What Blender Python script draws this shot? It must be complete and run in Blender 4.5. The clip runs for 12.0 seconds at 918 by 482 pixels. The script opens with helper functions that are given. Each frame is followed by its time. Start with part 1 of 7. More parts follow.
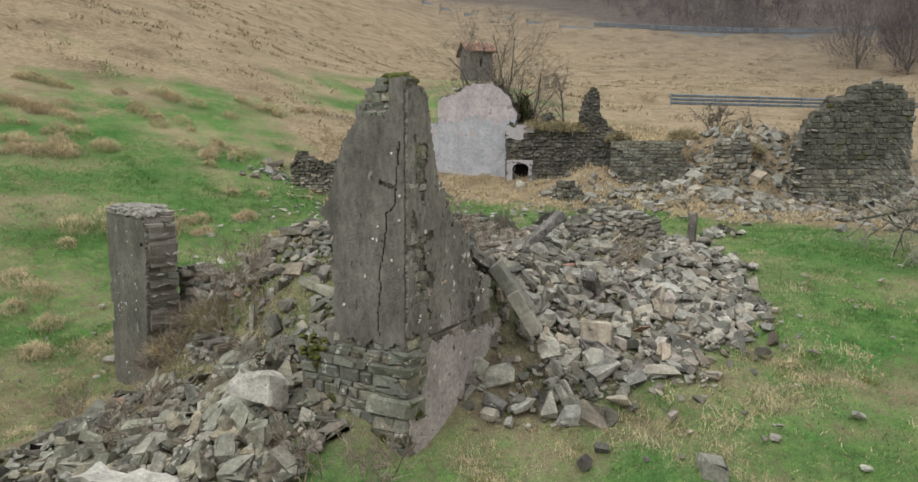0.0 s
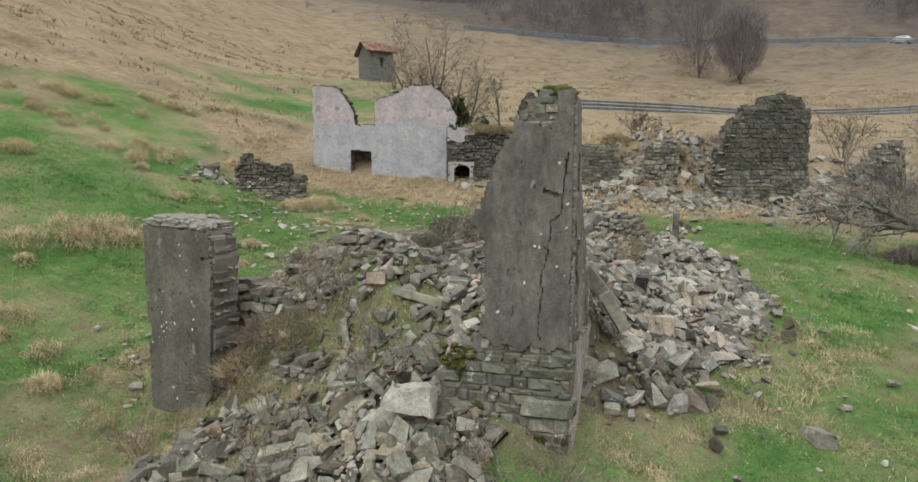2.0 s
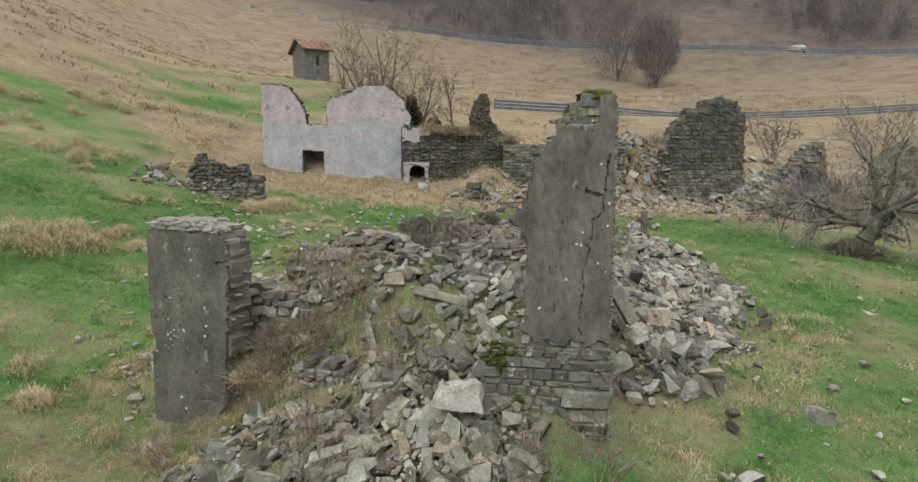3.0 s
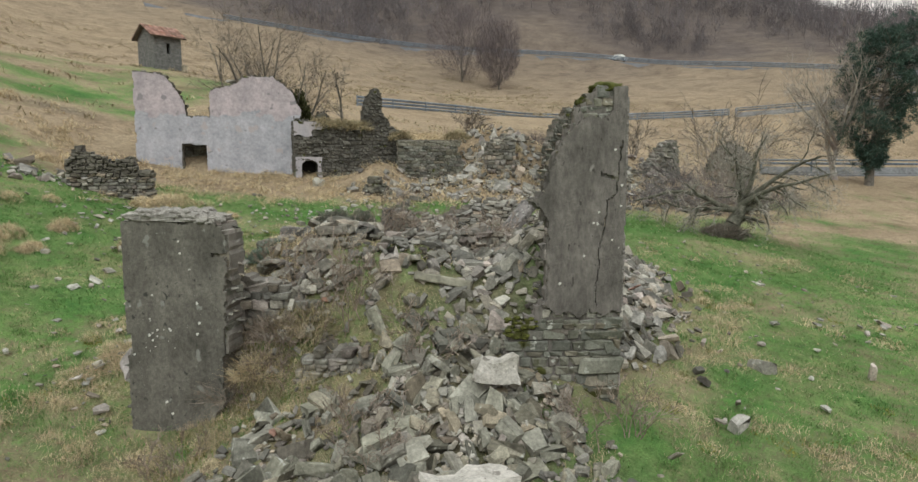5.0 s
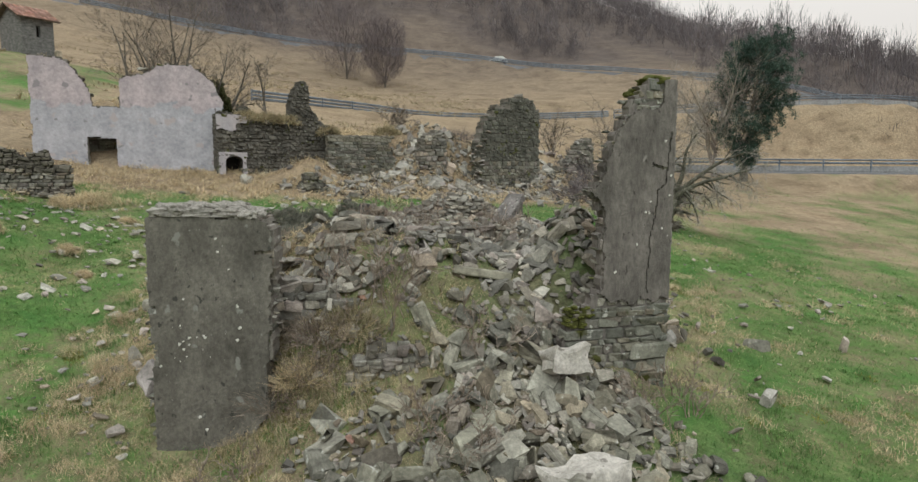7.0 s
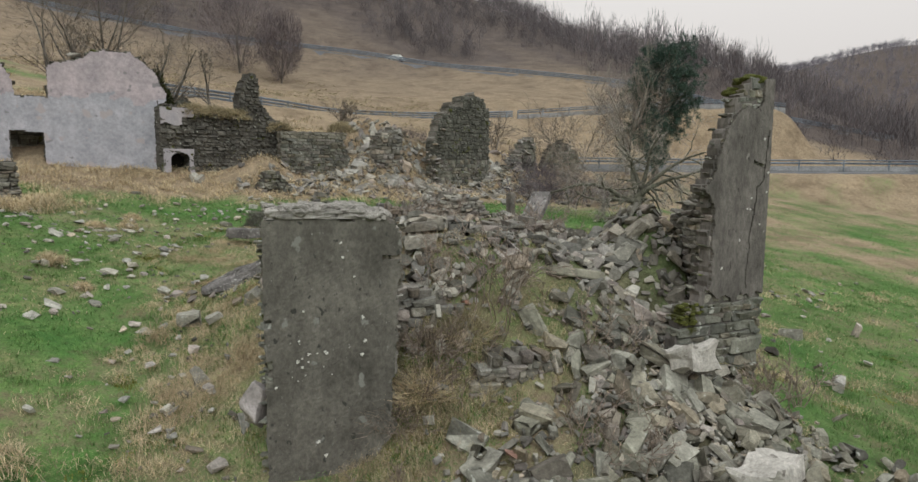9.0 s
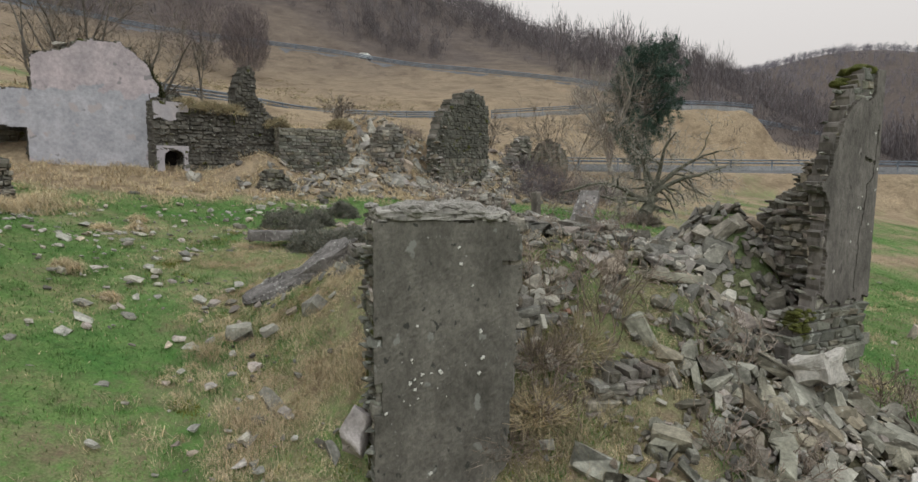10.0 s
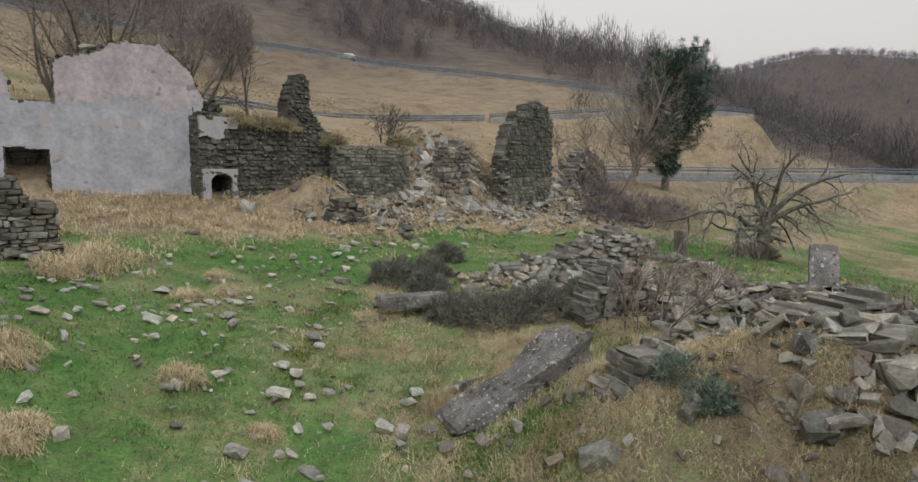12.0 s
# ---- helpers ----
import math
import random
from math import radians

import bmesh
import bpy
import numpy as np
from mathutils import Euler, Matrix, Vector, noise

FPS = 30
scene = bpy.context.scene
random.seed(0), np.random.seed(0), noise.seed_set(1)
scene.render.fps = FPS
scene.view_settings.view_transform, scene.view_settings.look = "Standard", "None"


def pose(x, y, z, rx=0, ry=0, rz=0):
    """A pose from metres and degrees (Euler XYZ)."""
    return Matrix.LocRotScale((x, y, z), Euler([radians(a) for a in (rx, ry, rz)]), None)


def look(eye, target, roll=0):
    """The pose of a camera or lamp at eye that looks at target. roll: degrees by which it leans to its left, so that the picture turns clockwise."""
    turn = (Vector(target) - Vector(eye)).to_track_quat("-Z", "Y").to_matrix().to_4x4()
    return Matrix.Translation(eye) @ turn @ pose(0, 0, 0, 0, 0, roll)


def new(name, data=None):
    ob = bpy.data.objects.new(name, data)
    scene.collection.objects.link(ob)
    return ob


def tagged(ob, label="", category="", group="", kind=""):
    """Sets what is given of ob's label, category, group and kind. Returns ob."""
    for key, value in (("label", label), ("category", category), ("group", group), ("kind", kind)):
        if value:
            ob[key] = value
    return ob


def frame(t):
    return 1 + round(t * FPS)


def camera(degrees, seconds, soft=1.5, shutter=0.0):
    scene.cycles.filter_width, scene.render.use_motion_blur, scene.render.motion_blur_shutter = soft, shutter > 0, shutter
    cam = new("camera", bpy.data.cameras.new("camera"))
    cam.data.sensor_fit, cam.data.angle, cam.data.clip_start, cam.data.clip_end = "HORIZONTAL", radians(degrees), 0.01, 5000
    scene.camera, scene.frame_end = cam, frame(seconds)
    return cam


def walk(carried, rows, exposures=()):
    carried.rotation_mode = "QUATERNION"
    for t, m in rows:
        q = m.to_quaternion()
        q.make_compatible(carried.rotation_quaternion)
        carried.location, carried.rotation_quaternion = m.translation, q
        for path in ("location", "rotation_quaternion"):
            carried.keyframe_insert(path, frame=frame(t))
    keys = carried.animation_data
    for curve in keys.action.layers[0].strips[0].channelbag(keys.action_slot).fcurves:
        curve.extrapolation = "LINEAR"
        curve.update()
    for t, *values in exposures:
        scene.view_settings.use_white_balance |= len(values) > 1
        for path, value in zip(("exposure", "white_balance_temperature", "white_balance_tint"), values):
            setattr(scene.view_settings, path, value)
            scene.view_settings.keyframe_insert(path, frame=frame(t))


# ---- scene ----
cam = camera(71.2, 12.0)
METRES, EYE, TILT, LEAN, TURN = 20.0, 3.5, -6.75, -0.3, 0.0
ROWS = [
    (0.0, 0.0, 0.0, 0.0, -0.0, 0.0, 0.0),
    (0.5, -0.046, -0.0003, 0.0022, -3.02, -0.02, 0.39),
    (1.0, -0.0912, 0.0011, 0.0045, -5.79, -0.06, 0.75),
    (1.5, -0.1341, 0.0044, 0.0063, -8.9, -0.14, 1.17),
    (2.0, -0.1744, 0.0094, 0.0072, -12.42, -0.25, 1.59),
    (2.5, -0.2131, 0.0149, 0.0083, -16.09, -0.38, 2.03),
    (3.0, -0.2488, 0.0219, 0.0097, -19.49, -0.51, 2.44),
    (5.0, -0.3639, 0.0617, 0.0057, -33.81, -1.38, 3.91),
    (5.5, -0.3896, 0.0764, 0.0054, -36.91, -1.62, 4.17),
    (6.0, -0.4137, 0.0947, 0.0061, -39.84, -1.86, 4.42),
    (6.5, -0.4341, 0.118, 0.0073, -42.5, -2.07, 4.64),
    (7.0, -0.4535, 0.1458, 0.0099, -44.88, -2.3, 4.8),
    (9.0, -0.5352, 0.2753, 0.0234, -55.01, -3.28, 5.38),
    (9.5, -0.5463, 0.3188, 0.0264, -56.99, -3.45, 5.47),
    (10.0, -0.548, 0.3702, 0.0309, -58.42, -3.58, 5.51),
    (10.5, -0.5428, 0.4273, 0.0378, -59.56, -3.7, 5.57),
    (11.0, -0.5315, 0.4872, 0.0492, -60.31, -3.76, 5.56),
    (11.5, -0.5175, 0.5479, 0.0707, -60.79, -3.81, 5.59),
    (12.0, -0.5039, 0.6082, 0.0951, -61.03, -3.82, 5.58),
]
walk(cam, [(t, pose(0, 0, EYE, TILT, LEAN, TURN) @ pose(METRES * x, METRES * y, METRES * z, 90 + pitch, roll, yaw)) for t, x, y, z, yaw, pitch, roll in ROWS],
     exposures=[(0.0, 0.03, 6250, -3), (3.0, 0.02, 6250, -3), (6.0, -0.04, 6250, -3), (9.0, -0.20, 6180, -1), (12.0, -0.31, 6150, 0)])


# ---------------------------------------------------------------- world, sun, exposure
world = bpy.data.worlds.new("overcast")
scene.world = world
world.use_nodes = True
wn, wl = world.node_tree.nodes, world.node_tree.links
back = wn["Background"]
sky = wn.new("ShaderNodeTexSky")
sky.sky_type, sky.sun_disc, sky.sun_elevation, sky.sun_rotation = "NISHITA", False, radians(48), radians(215)
pale = wn.new("ShaderNodeHueSaturation")
pale.inputs["Saturation"].default_value, pale.inputs["Value"].default_value = 0.12, 0.09
place = wn.new("ShaderNodeTexCoord")
split = wn.new("ShaderNodeSeparateXYZ")
rise = wn.new("ShaderNodeMapRange")
rise.inputs["From Min"].default_value, rise.inputs["From Max"].default_value = 0.0, 1.0
rise.inputs["To Min"].default_value, rise.inputs["To Max"].default_value = 0.70, 1.70
cloud = wn.new("ShaderNodeMix")
cloud.data_type, cloud.blend_type = "RGBA", "MULTIPLY"
cloud.inputs[0].default_value = 1.0
low_high = wn.new("ShaderNodeMix")
low_high.data_type = "RGBA"
low_high.inputs[6].default_value, low_high.inputs[7].default_value = (1.16, 0.99, 0.965, 1), (0.985, 0.945, 0.96, 1)
both = wn.new("ShaderNodeMix")
both.data_type = "RGBA"
both.inputs[0].default_value = 0.12
wl.new(sky.outputs[0], pale.inputs["Color"])
wl.new(place.outputs["Generated"], split.inputs[0])
wl.new(split.outputs[2], rise.inputs["Value"])
wl.new(split.outputs[2], low_high.inputs[0])
wl.new(low_high.outputs[2], cloud.inputs[6])
wl.new(rise.outputs[0], cloud.inputs[7])
wl.new(cloud.outputs[2], both.inputs[6])
wl.new(pale.outputs[0], both.inputs[7])
wl.new(both.outputs[2], back.inputs[0])
back.inputs[1].default_value = 1.0

sun = new("sun", bpy.data.lights.new("sun", "SUN"))
sun.data.energy, sun.data.angle, sun.data.color = 1.3, radians(25), (1.0, 0.985, 0.96)
sun.matrix_world = look((0, 0, 0), (0.50, 0.55, -0.72))

# ---------------------------------------------------------------- small helpers
rng = np.random.default_rng(7)


def solid(name, verts, faces, material=None, smooth=False):
    """A mesh from arrays of vertices and of faces that all have the same number of corners."""
    verts, faces = np.asarray(verts, np.float32), np.asarray(faces, np.int32)
    me = bpy.data.meshes.new(name)
    n, k = faces.shape
    me.vertices.add(len(verts))
    me.vertices.foreach_set("co", verts.ravel())
    me.loops.add(n * k)
    me.loops.foreach_set("vertex_index", faces.ravel())
    me.polygons.add(n)
    me.polygons.foreach_set("loop_start", np.arange(0, n * k, k, dtype=np.int32))
    me.polygons.foreach_set("use_smooth", np.full(n, smooth))
    me.update(calc_edges=True)
    me.validate()
    if material:
        me.materials.append(material)
    return me


def from_bm(name, bm, material, smooth=False):
    me = bpy.data.meshes.new(name)
    for f in bm.faces:
        f.smooth = smooth
    bm.to_mesh(me)
    bm.free()
    me.materials.append(material)
    return me


def thing(name, at, label, category, group="", kind="", turn=0.0):
    ob = new(name)
    ob.empty_display_size = 0.2
    ob.matrix_world = pose(*at, 0, 0, turn)
    return tagged(ob, label, category, group, kind)


def part(name, data, parent, at=None, label="", kind=""):
    """One mesh object under a thing or a part; its pose is in the parent's space."""
    ob = new(name, data)
    ob.parent = parent
    if at is not None:
        ob.matrix_local = at
    return tagged(ob, label, "", "", kind)


def lone(name, data, at, label, category, group="", kind=""):
    ob = new(name, data)
    ob.matrix_world = at
    return tagged(ob, label, category, group, kind)


def wave(x, y, seed=0.0):
    """Smooth, irregular values between about -1 and 1."""
    return (np.sin(1.31 * x + 2.1 * np.sin(0.83 * y + seed) + seed) + np.sin(1.73 * y - 1.7 * np.sin(0.61 * x + 2 * seed) + 1.3 * seed)
            + 0.5 * np.sin(3.7 * x + 2.9 * y + seed) + 0.5 * np.sin(4.3 * y - 3.1 * x + 2.3 * seed)) / 3


# ---------------------------------------------------------------- materials
def surface(name, colours, scale, rough=0.9, bump=0.3, fine=40.0, spread=0.0, specks=None, coord="Object", stretch=(1, 1, 1), metal=0.0, island=False, grit=0.38):
    """A matt, weathered surface: three colours in patches, fine grain, relief; spread: how far pieces differ; specks: (colour, size, share)."""
    m = bpy.data.materials.new(name)
    m.use_nodes = True
    n, l = m.node_tree.nodes, m.node_tree.links
    b = n["Principled BSDF"]
    b.inputs["Roughness"].default_value, b.inputs["Metallic"].default_value = rough, metal
    b.inputs["Specular IOR Level"].default_value = 0.25
    tc, mp = n.new("ShaderNodeTexCoord"), n.new("ShaderNodeMapping")
    mp.inputs["Scale"].default_value = stretch
    if coord == "World":
        geo = n.new("ShaderNodeNewGeometry")
        l.new(geo.outputs["Position"], mp.inputs[0])
    else:
        l.new(tc.outputs[coord], mp.inputs[0])
    big, small = n.new("ShaderNodeTexNoise"), n.new("ShaderNodeTexNoise")
    big.inputs["Scale"].default_value, big.inputs["Detail"].default_value, big.inputs["Roughness"].default_value = scale, 6, 0.65
    small.inputs["Scale"].default_value, small.inputs["Detail"].default_value, small.inputs["Roughness"].default_value = fine, 4, 0.7
    l.new(mp.outputs[0], big.inputs["Vector"])
    l.new(mp.outputs[0], small.inputs["Vector"])
    ramp = n.new("ShaderNodeValToRGB")
    ramp.color_ramp.elements[0].position, ramp.color_ramp.elements[1].position = 0.32, 0.68
    ramp.color_ramp.elements[0].color, ramp.color_ramp.elements[1].color = (*colours[0], 1), (*colours[1], 1)
    mid = ramp.color_ramp.elements.new(0.5)
    mid.color = (*colours[2], 1)
    l.new(big.outputs[0], ramp.inputs[0])
    grain = n.new("ShaderNodeMapRange")
    grain.inputs["From Min"].default_value, grain.inputs["From Max"].default_value = 0.25, 0.75
    grain.inputs["To Min"].default_value, grain.inputs["To Max"].default_value = 1 - grit, 1 + grit
    l.new(small.outputs[0], grain.inputs["Value"])
    hsv = n.new("ShaderNodeHueSaturation")
    l.new(ramp.outputs[0], hsv.inputs["Color"])
    last = grain.outputs[0]
    if spread:
        info = n.new("ShaderNodeNewGeometry" if island else "ShaderNodeObjectInfo")
        own = n.new("ShaderNodeMapRange")
        own.inputs["To Min"].default_value, own.inputs["To Max"].default_value = 1 - spread, 1 + spread
        l.new(info.outputs["Random Per Island" if island else "Random"], own.inputs["Value"])
        mul = n.new("ShaderNodeMath")
        mul.operation = "MULTIPLY"
        l.new(last, mul.inputs[0])
        l.new(own.outputs[0], mul.inputs[1])
        last = mul.outputs[0]
    l.new(last, hsv.inputs["Value"])
    colour = hsv.outputs[0]
    if spread:
        shuffle, part_of, hue, dye = n.new("ShaderNodeMath"), n.new("ShaderNodeMath"), n.new("ShaderNodeValToRGB"), n.new("ShaderNodeMix")
        shuffle.operation, part_of.operation = "MULTIPLY", "FRACT"
        shuffle.inputs[1].default_value = 37.7
        l.new(info.outputs["Random Per Island" if island else "Random"], shuffle.inputs[0])
        l.new(shuffle.outputs[0], part_of.inputs[0])
        l.new(part_of.outputs[0], hue.inputs[0])
        els = hue.color_ramp.elements
        els[0].position, els[0].color, els[1].position, els[1].color = 0.0, (1.13, 1.0, 0.87, 1), 1.0, (1.07, 0.975, 0.97, 1)
        els.new(0.12).color = (1.03, 1.0, 0.92, 1)
        els.new(0.45).color = (0.975, 1.0, 0.95, 1)
        els.new(0.8).color = (0.965, 0.99, 1.0, 1)
        dye.data_type, dye.blend_type = "RGBA", "MULTIPLY"
        dye.inputs[0].default_value = 1.0
        l.new(colour, dye.inputs[6])
        l.new(hue.outputs[0], dye.inputs[7])
        colour = dye.outputs[2]
    for tint, size, share in specks or ():
        dots, cut, mix = n.new("ShaderNodeTexNoise"), n.new("ShaderNodeMapRange"), n.new("ShaderNodeMix")
        dots.inputs["Scale"].default_value, dots.inputs["Detail"].default_value = size, 3
        cut.inputs["From Min"].default_value, cut.inputs["From Max"].default_value = 1 - share, 1.04 - share
        mix.data_type = "RGBA"
        l.new(mp.outputs[0], dots.inputs["Vector"])
        l.new(dots.outputs[0], cut.inputs["Value"])
        l.new(cut.outputs[0], mix.inputs[0])
        l.new(colour, mix.inputs[6])
        mix.inputs[7].default_value = (*tint, 1)
        colour = mix.outputs[2]
    l.new(colour, b.inputs["Base Color"])
    if bump:
        relief, add = n.new("ShaderNodeBump"), n.new("ShaderNodeMath")
        add.operation = "ADD"
        l.new(big.outputs[0], add.inputs[0])
        l.new(small.outputs[0], add.inputs[1])
        relief.inputs["Strength"].default_value, relief.inputs["Distance"].default_value = bump, 0.02
        l.new(add.outputs[0], relief.inputs["Height"])
        l.new(relief.outputs[0], b.inputs["Normal"])
    return m


lichen = ((0.42, 0.42, 0.385), 9.0, 0.33)
moss = ((0.085, 0.09, 0.028), 3.0, 0.36)
STONE = surface("grey_schist", [(0.115, 0.108, 0.09), (0.31, 0.292, 0.248), (0.203, 0.19, 0.16)], 1.4, fine=9, spread=0.5, bump=0.4, specks=[((0.40, 0.40, 0.365), 2.6, 0.33), ((0.09, 0.09, 0.045), 0.9, 0.30)])
STONE_PALE = surface("pale_broken_stone", [(0.17, 0.158, 0.144), (0.38, 0.353, 0.324), (0.27, 0.25, 0.229)], 1.4, fine=9, spread=0.48, bump=0.4, specks=[((0.46, 0.44, 0.405), 2.4, 0.34)])
STONE_LOOSE = surface("weathered_pale_stone", [(0.20, 0.188, 0.17), (0.44, 0.413, 0.375), (0.31, 0.292, 0.265)], 1.4, fine=8, spread=0.45, bump=0.4)
STONE_STACK = surface("loose_stacked_stone", [(0.12, 0.112, 0.10), (0.32, 0.298, 0.268), (0.21, 0.195, 0.176)], 1.4, fine=9, spread=0.5, bump=0.4, specks=[((0.42, 0.41, 0.375), 2.6, 0.33), ((0.09, 0.09, 0.045), 0.9, 0.29)])
STONE_DARK = surface("dark_wall_stone", [(0.085, 0.083, 0.071), (0.245, 0.234, 0.203), (0.152, 0.146, 0.127)], 2.4, fine=24, spread=0.42, bump=0.5, specks=[((0.32, 0.32, 0.28), 9.0, 0.35), moss], coord="World")
STONE_MOSSY = surface("mossy_quoin_stone", [(0.10, 0.10, 0.086), (0.235, 0.228, 0.20), (0.16, 0.155, 0.136)], 2.0, fine=24, spread=0.3, bump=0.5, specks=[((0.42, 0.42, 0.38), 9.0, 0.36), ((0.06, 0.062, 0.016), 2.4, 0.42)], coord="World")
RUBBLE_FINE = surface("small_rubble", [(0.105, 0.096, 0.084), (0.335, 0.308, 0.277), (0.208, 0.192, 0.172)], 0.9, fine=30, spread=0.55, island=True, coord="World")
MORTAR = surface("old_mortar", [(0.12, 0.11, 0.095), (0.25, 0.23, 0.205), (0.18, 0.165, 0.145)], 4.0, fine=45, bump=0.6)
MORTAR_DARK = surface("dark_joint_mortar", [(0.06, 0.056, 0.048), (0.14, 0.13, 0.115), (0.095, 0.088, 0.077)], 4.0, fine=45, bump=0.6)
RENDER_DARK = surface("dark_cement_render", [(0.098, 0.089, 0.081), (0.235, 0.211, 0.194), (0.158, 0.142, 0.131)], 1.5, fine=15, bump=0.5, stretch=(1, 1, 0.5), specks=[((0.065, 0.059, 0.053), 14.0, 0.33), ((0.27, 0.248, 0.232), 5.0, 0.33), ((0.085, 0.08, 0.069), 1.1, 0.40)])
RENDER_PIER = surface("lichened_dark_render", [(0.081, 0.075, 0.065), (0.198, 0.183, 0.16), (0.131, 0.121, 0.106)], 1.6, fine=20, bump=0.55, stretch=(1, 1, 0.7), specks=[((0.055, 0.054, 0.048), 12.0, 0.34), ((0.235, 0.232, 0.212), 6.0, 0.34), ((0.33, 0.32, 0.30), 30.0, 0.30)])
RENDER_GREY = surface("stained_grey_render", [(0.12, 0.112, 0.104), (0.31, 0.283, 0.265), (0.205, 0.188, 0.175)], 1.6, fine=16, bump=0.5, stretch=(1, 1, 0.6), specks=[((0.075, 0.07, 0.064), 13.0, 0.37), ((0.36, 0.34, 0.32), 6.0, 0.31)])
RENDER_WARM = surface("pinkish_grey_render", [(0.25, 0.224, 0.216), (0.43, 0.385, 0.375), (0.34, 0.305, 0.297)], 1.6, fine=18, bump=0.35, specks=[((0.10, 0.09, 0.085), 12.0, 0.34)])
PLASTER_PINK = surface("pinkish_flaked_plaster", [(0.345, 0.307, 0.328), (0.53, 0.455, 0.478), (0.432, 0.376, 0.397)], 1.6, fine=9, bump=0.2, specks=[((0.27, 0.25, 0.262), 2.4, 0.38), ((0.22, 0.205, 0.21), 5.0, 0.29), ((0.52, 0.475, 0.475), 4.0, 0.30)], grit=0.24)
PLASTER_BLUE = surface("bluish_washed_plaster", [(0.31, 0.312, 0.346), (0.465, 0.452, 0.494), (0.385, 0.38, 0.42)], 1.4, fine=9, bump=0.2, specks=[((0.42, 0.375, 0.383), 2.2, 0.38), ((0.25, 0.244, 0.254), 3.6, 0.32), ((0.49, 0.47, 0.485), 5.0, 0.28)], grit=0.22)
PLASTER = surface("weathered_pale_plaster", [(0.30, 0.295, 0.32), (0.47, 0.425, 0.44), (0.385, 0.36, 0.385)], 0.9, fine=9, bump=0.2, specks=[((0.30, 0.285, 0.295), 3.0, 0.34), ((0.24, 0.225, 0.23), 7.0, 0.25)], grit=0.16)
CAP = surface("crumbling_mortar", [(0.20, 0.187, 0.17), (0.44, 0.412, 0.375), (0.32, 0.30, 0.274)], 4.0, fine=30, bump=0.7, specks=[((0.10, 0.09, 0.08), 9.0, 0.36)])
HUT_STONE = surface("grey_hut_stone", [(0.085, 0.085, 0.083), (0.215, 0.213, 0.208), (0.145, 0.144, 0.14)], 3.5, fine=14, bump=0.5, stretch=(1, 1, 2.2))
SLAB = surface("pale_lime_slab", [(0.33, 0.31, 0.28), (0.55, 0.515, 0.475), (0.45, 0.42, 0.385)], 3.0, fine=22, bump=0.5, specks=[((0.22, 0.20, 0.18), 7.0, 0.36)])
SLAB_GREY = surface("lichened_stone_beam", [(0.085, 0.077, 0.073), (0.235, 0.214, 0.206), (0.15, 0.137, 0.132)], 3.5, fine=26, bump=0.9, specks=[((0.06, 0.055, 0.05), 11.0, 0.40), ((0.42, 0.41, 0.385), 9.0, 0.34), ((0.42, 0.41, 0.385), 22.0, 0.37)])
LICHEN = surface("white_lichen", [(0.52, 0.51, 0.47), (0.68, 0.66, 0.62), (0.6, 0.58, 0.54)], 20, fine=60, bump=0.3)
MOSS = surface("moss_cushion", [(0.05, 0.055, 0.014), (0.12, 0.125, 0.03), (0.08, 0.085, 0.02)], 8, fine=70, bump=0.8)
BARK_OLD = surface("mossy_old_bark", [(0.055, 0.053, 0.04), (0.185, 0.175, 0.14), (0.11, 0.105, 0.082)], 5, fine=30, bump=0.8, specks=[((0.24, 0.24, 0.19), 8.0, 0.33)], coord="World")
BARK = surface("grey_bark", [(0.085, 0.077, 0.067), (0.22, 0.20, 0.175), (0.15, 0.135, 0.118)], 6, fine=40, bump=0.6, coord="World")
TWIG = surface("brown_twigs", [(0.12, 0.10, 0.088), (0.26, 0.225, 0.195), (0.18, 0.155, 0.135)], 3, fine=20, bump=0, spread=0.3, island=True, coord="World")
TWIG_GREY = surface("pale_grey_twigs", [(0.20, 0.182, 0.168), (0.40, 0.37, 0.345), (0.30, 0.277, 0.257)], 1, fine=6, bump=0, spread=0.3, island=True, coord="World")
SHRUB = surface("grey_green_shrub", [(0.10, 0.13, 0.105), (0.24, 0.285, 0.235), (0.165, 0.20, 0.165)], 5, fine=30, bump=0, spread=0.4, island=True, coord="World")
TWIG_PALE = surface("bleached_twigs", [(0.16, 0.125, 0.105), (0.34, 0.28, 0.24), (0.24, 0.195, 0.165)], 3, fine=20, bump=0, spread=0.35, island=True, coord="World")
TWIG_HAZE = surface("fine_purple_twigs", [(0.10, 0.083, 0.09), (0.19, 0.162, 0.175), (0.14, 0.118, 0.128)], 0.2, fine=2, bump=0, spread=0.35, island=True, coord="World")
# ridge twigs: paler and bluer, distance haze mixed into the base colour
TWIG_RIDGE_HAZED = surface("haze_tinted_ridge_twigs", [(0.15, 0.14, 0.168), (0.24, 0.225, 0.265), (0.192, 0.18, 0.213)], 0.02, fine=0.3, bump=0, spread=0.3, island=True, coord="World")
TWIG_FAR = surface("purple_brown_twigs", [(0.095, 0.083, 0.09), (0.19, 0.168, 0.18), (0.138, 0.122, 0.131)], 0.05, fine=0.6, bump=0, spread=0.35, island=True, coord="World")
NEEDLE = surface("pine_needles", [(0.025, 0.048, 0.04), (0.085, 0.13, 0.105), (0.05, 0.083, 0.067)], 0.8, fine=6, bump=0, spread=0.35, island=True, coord="World")
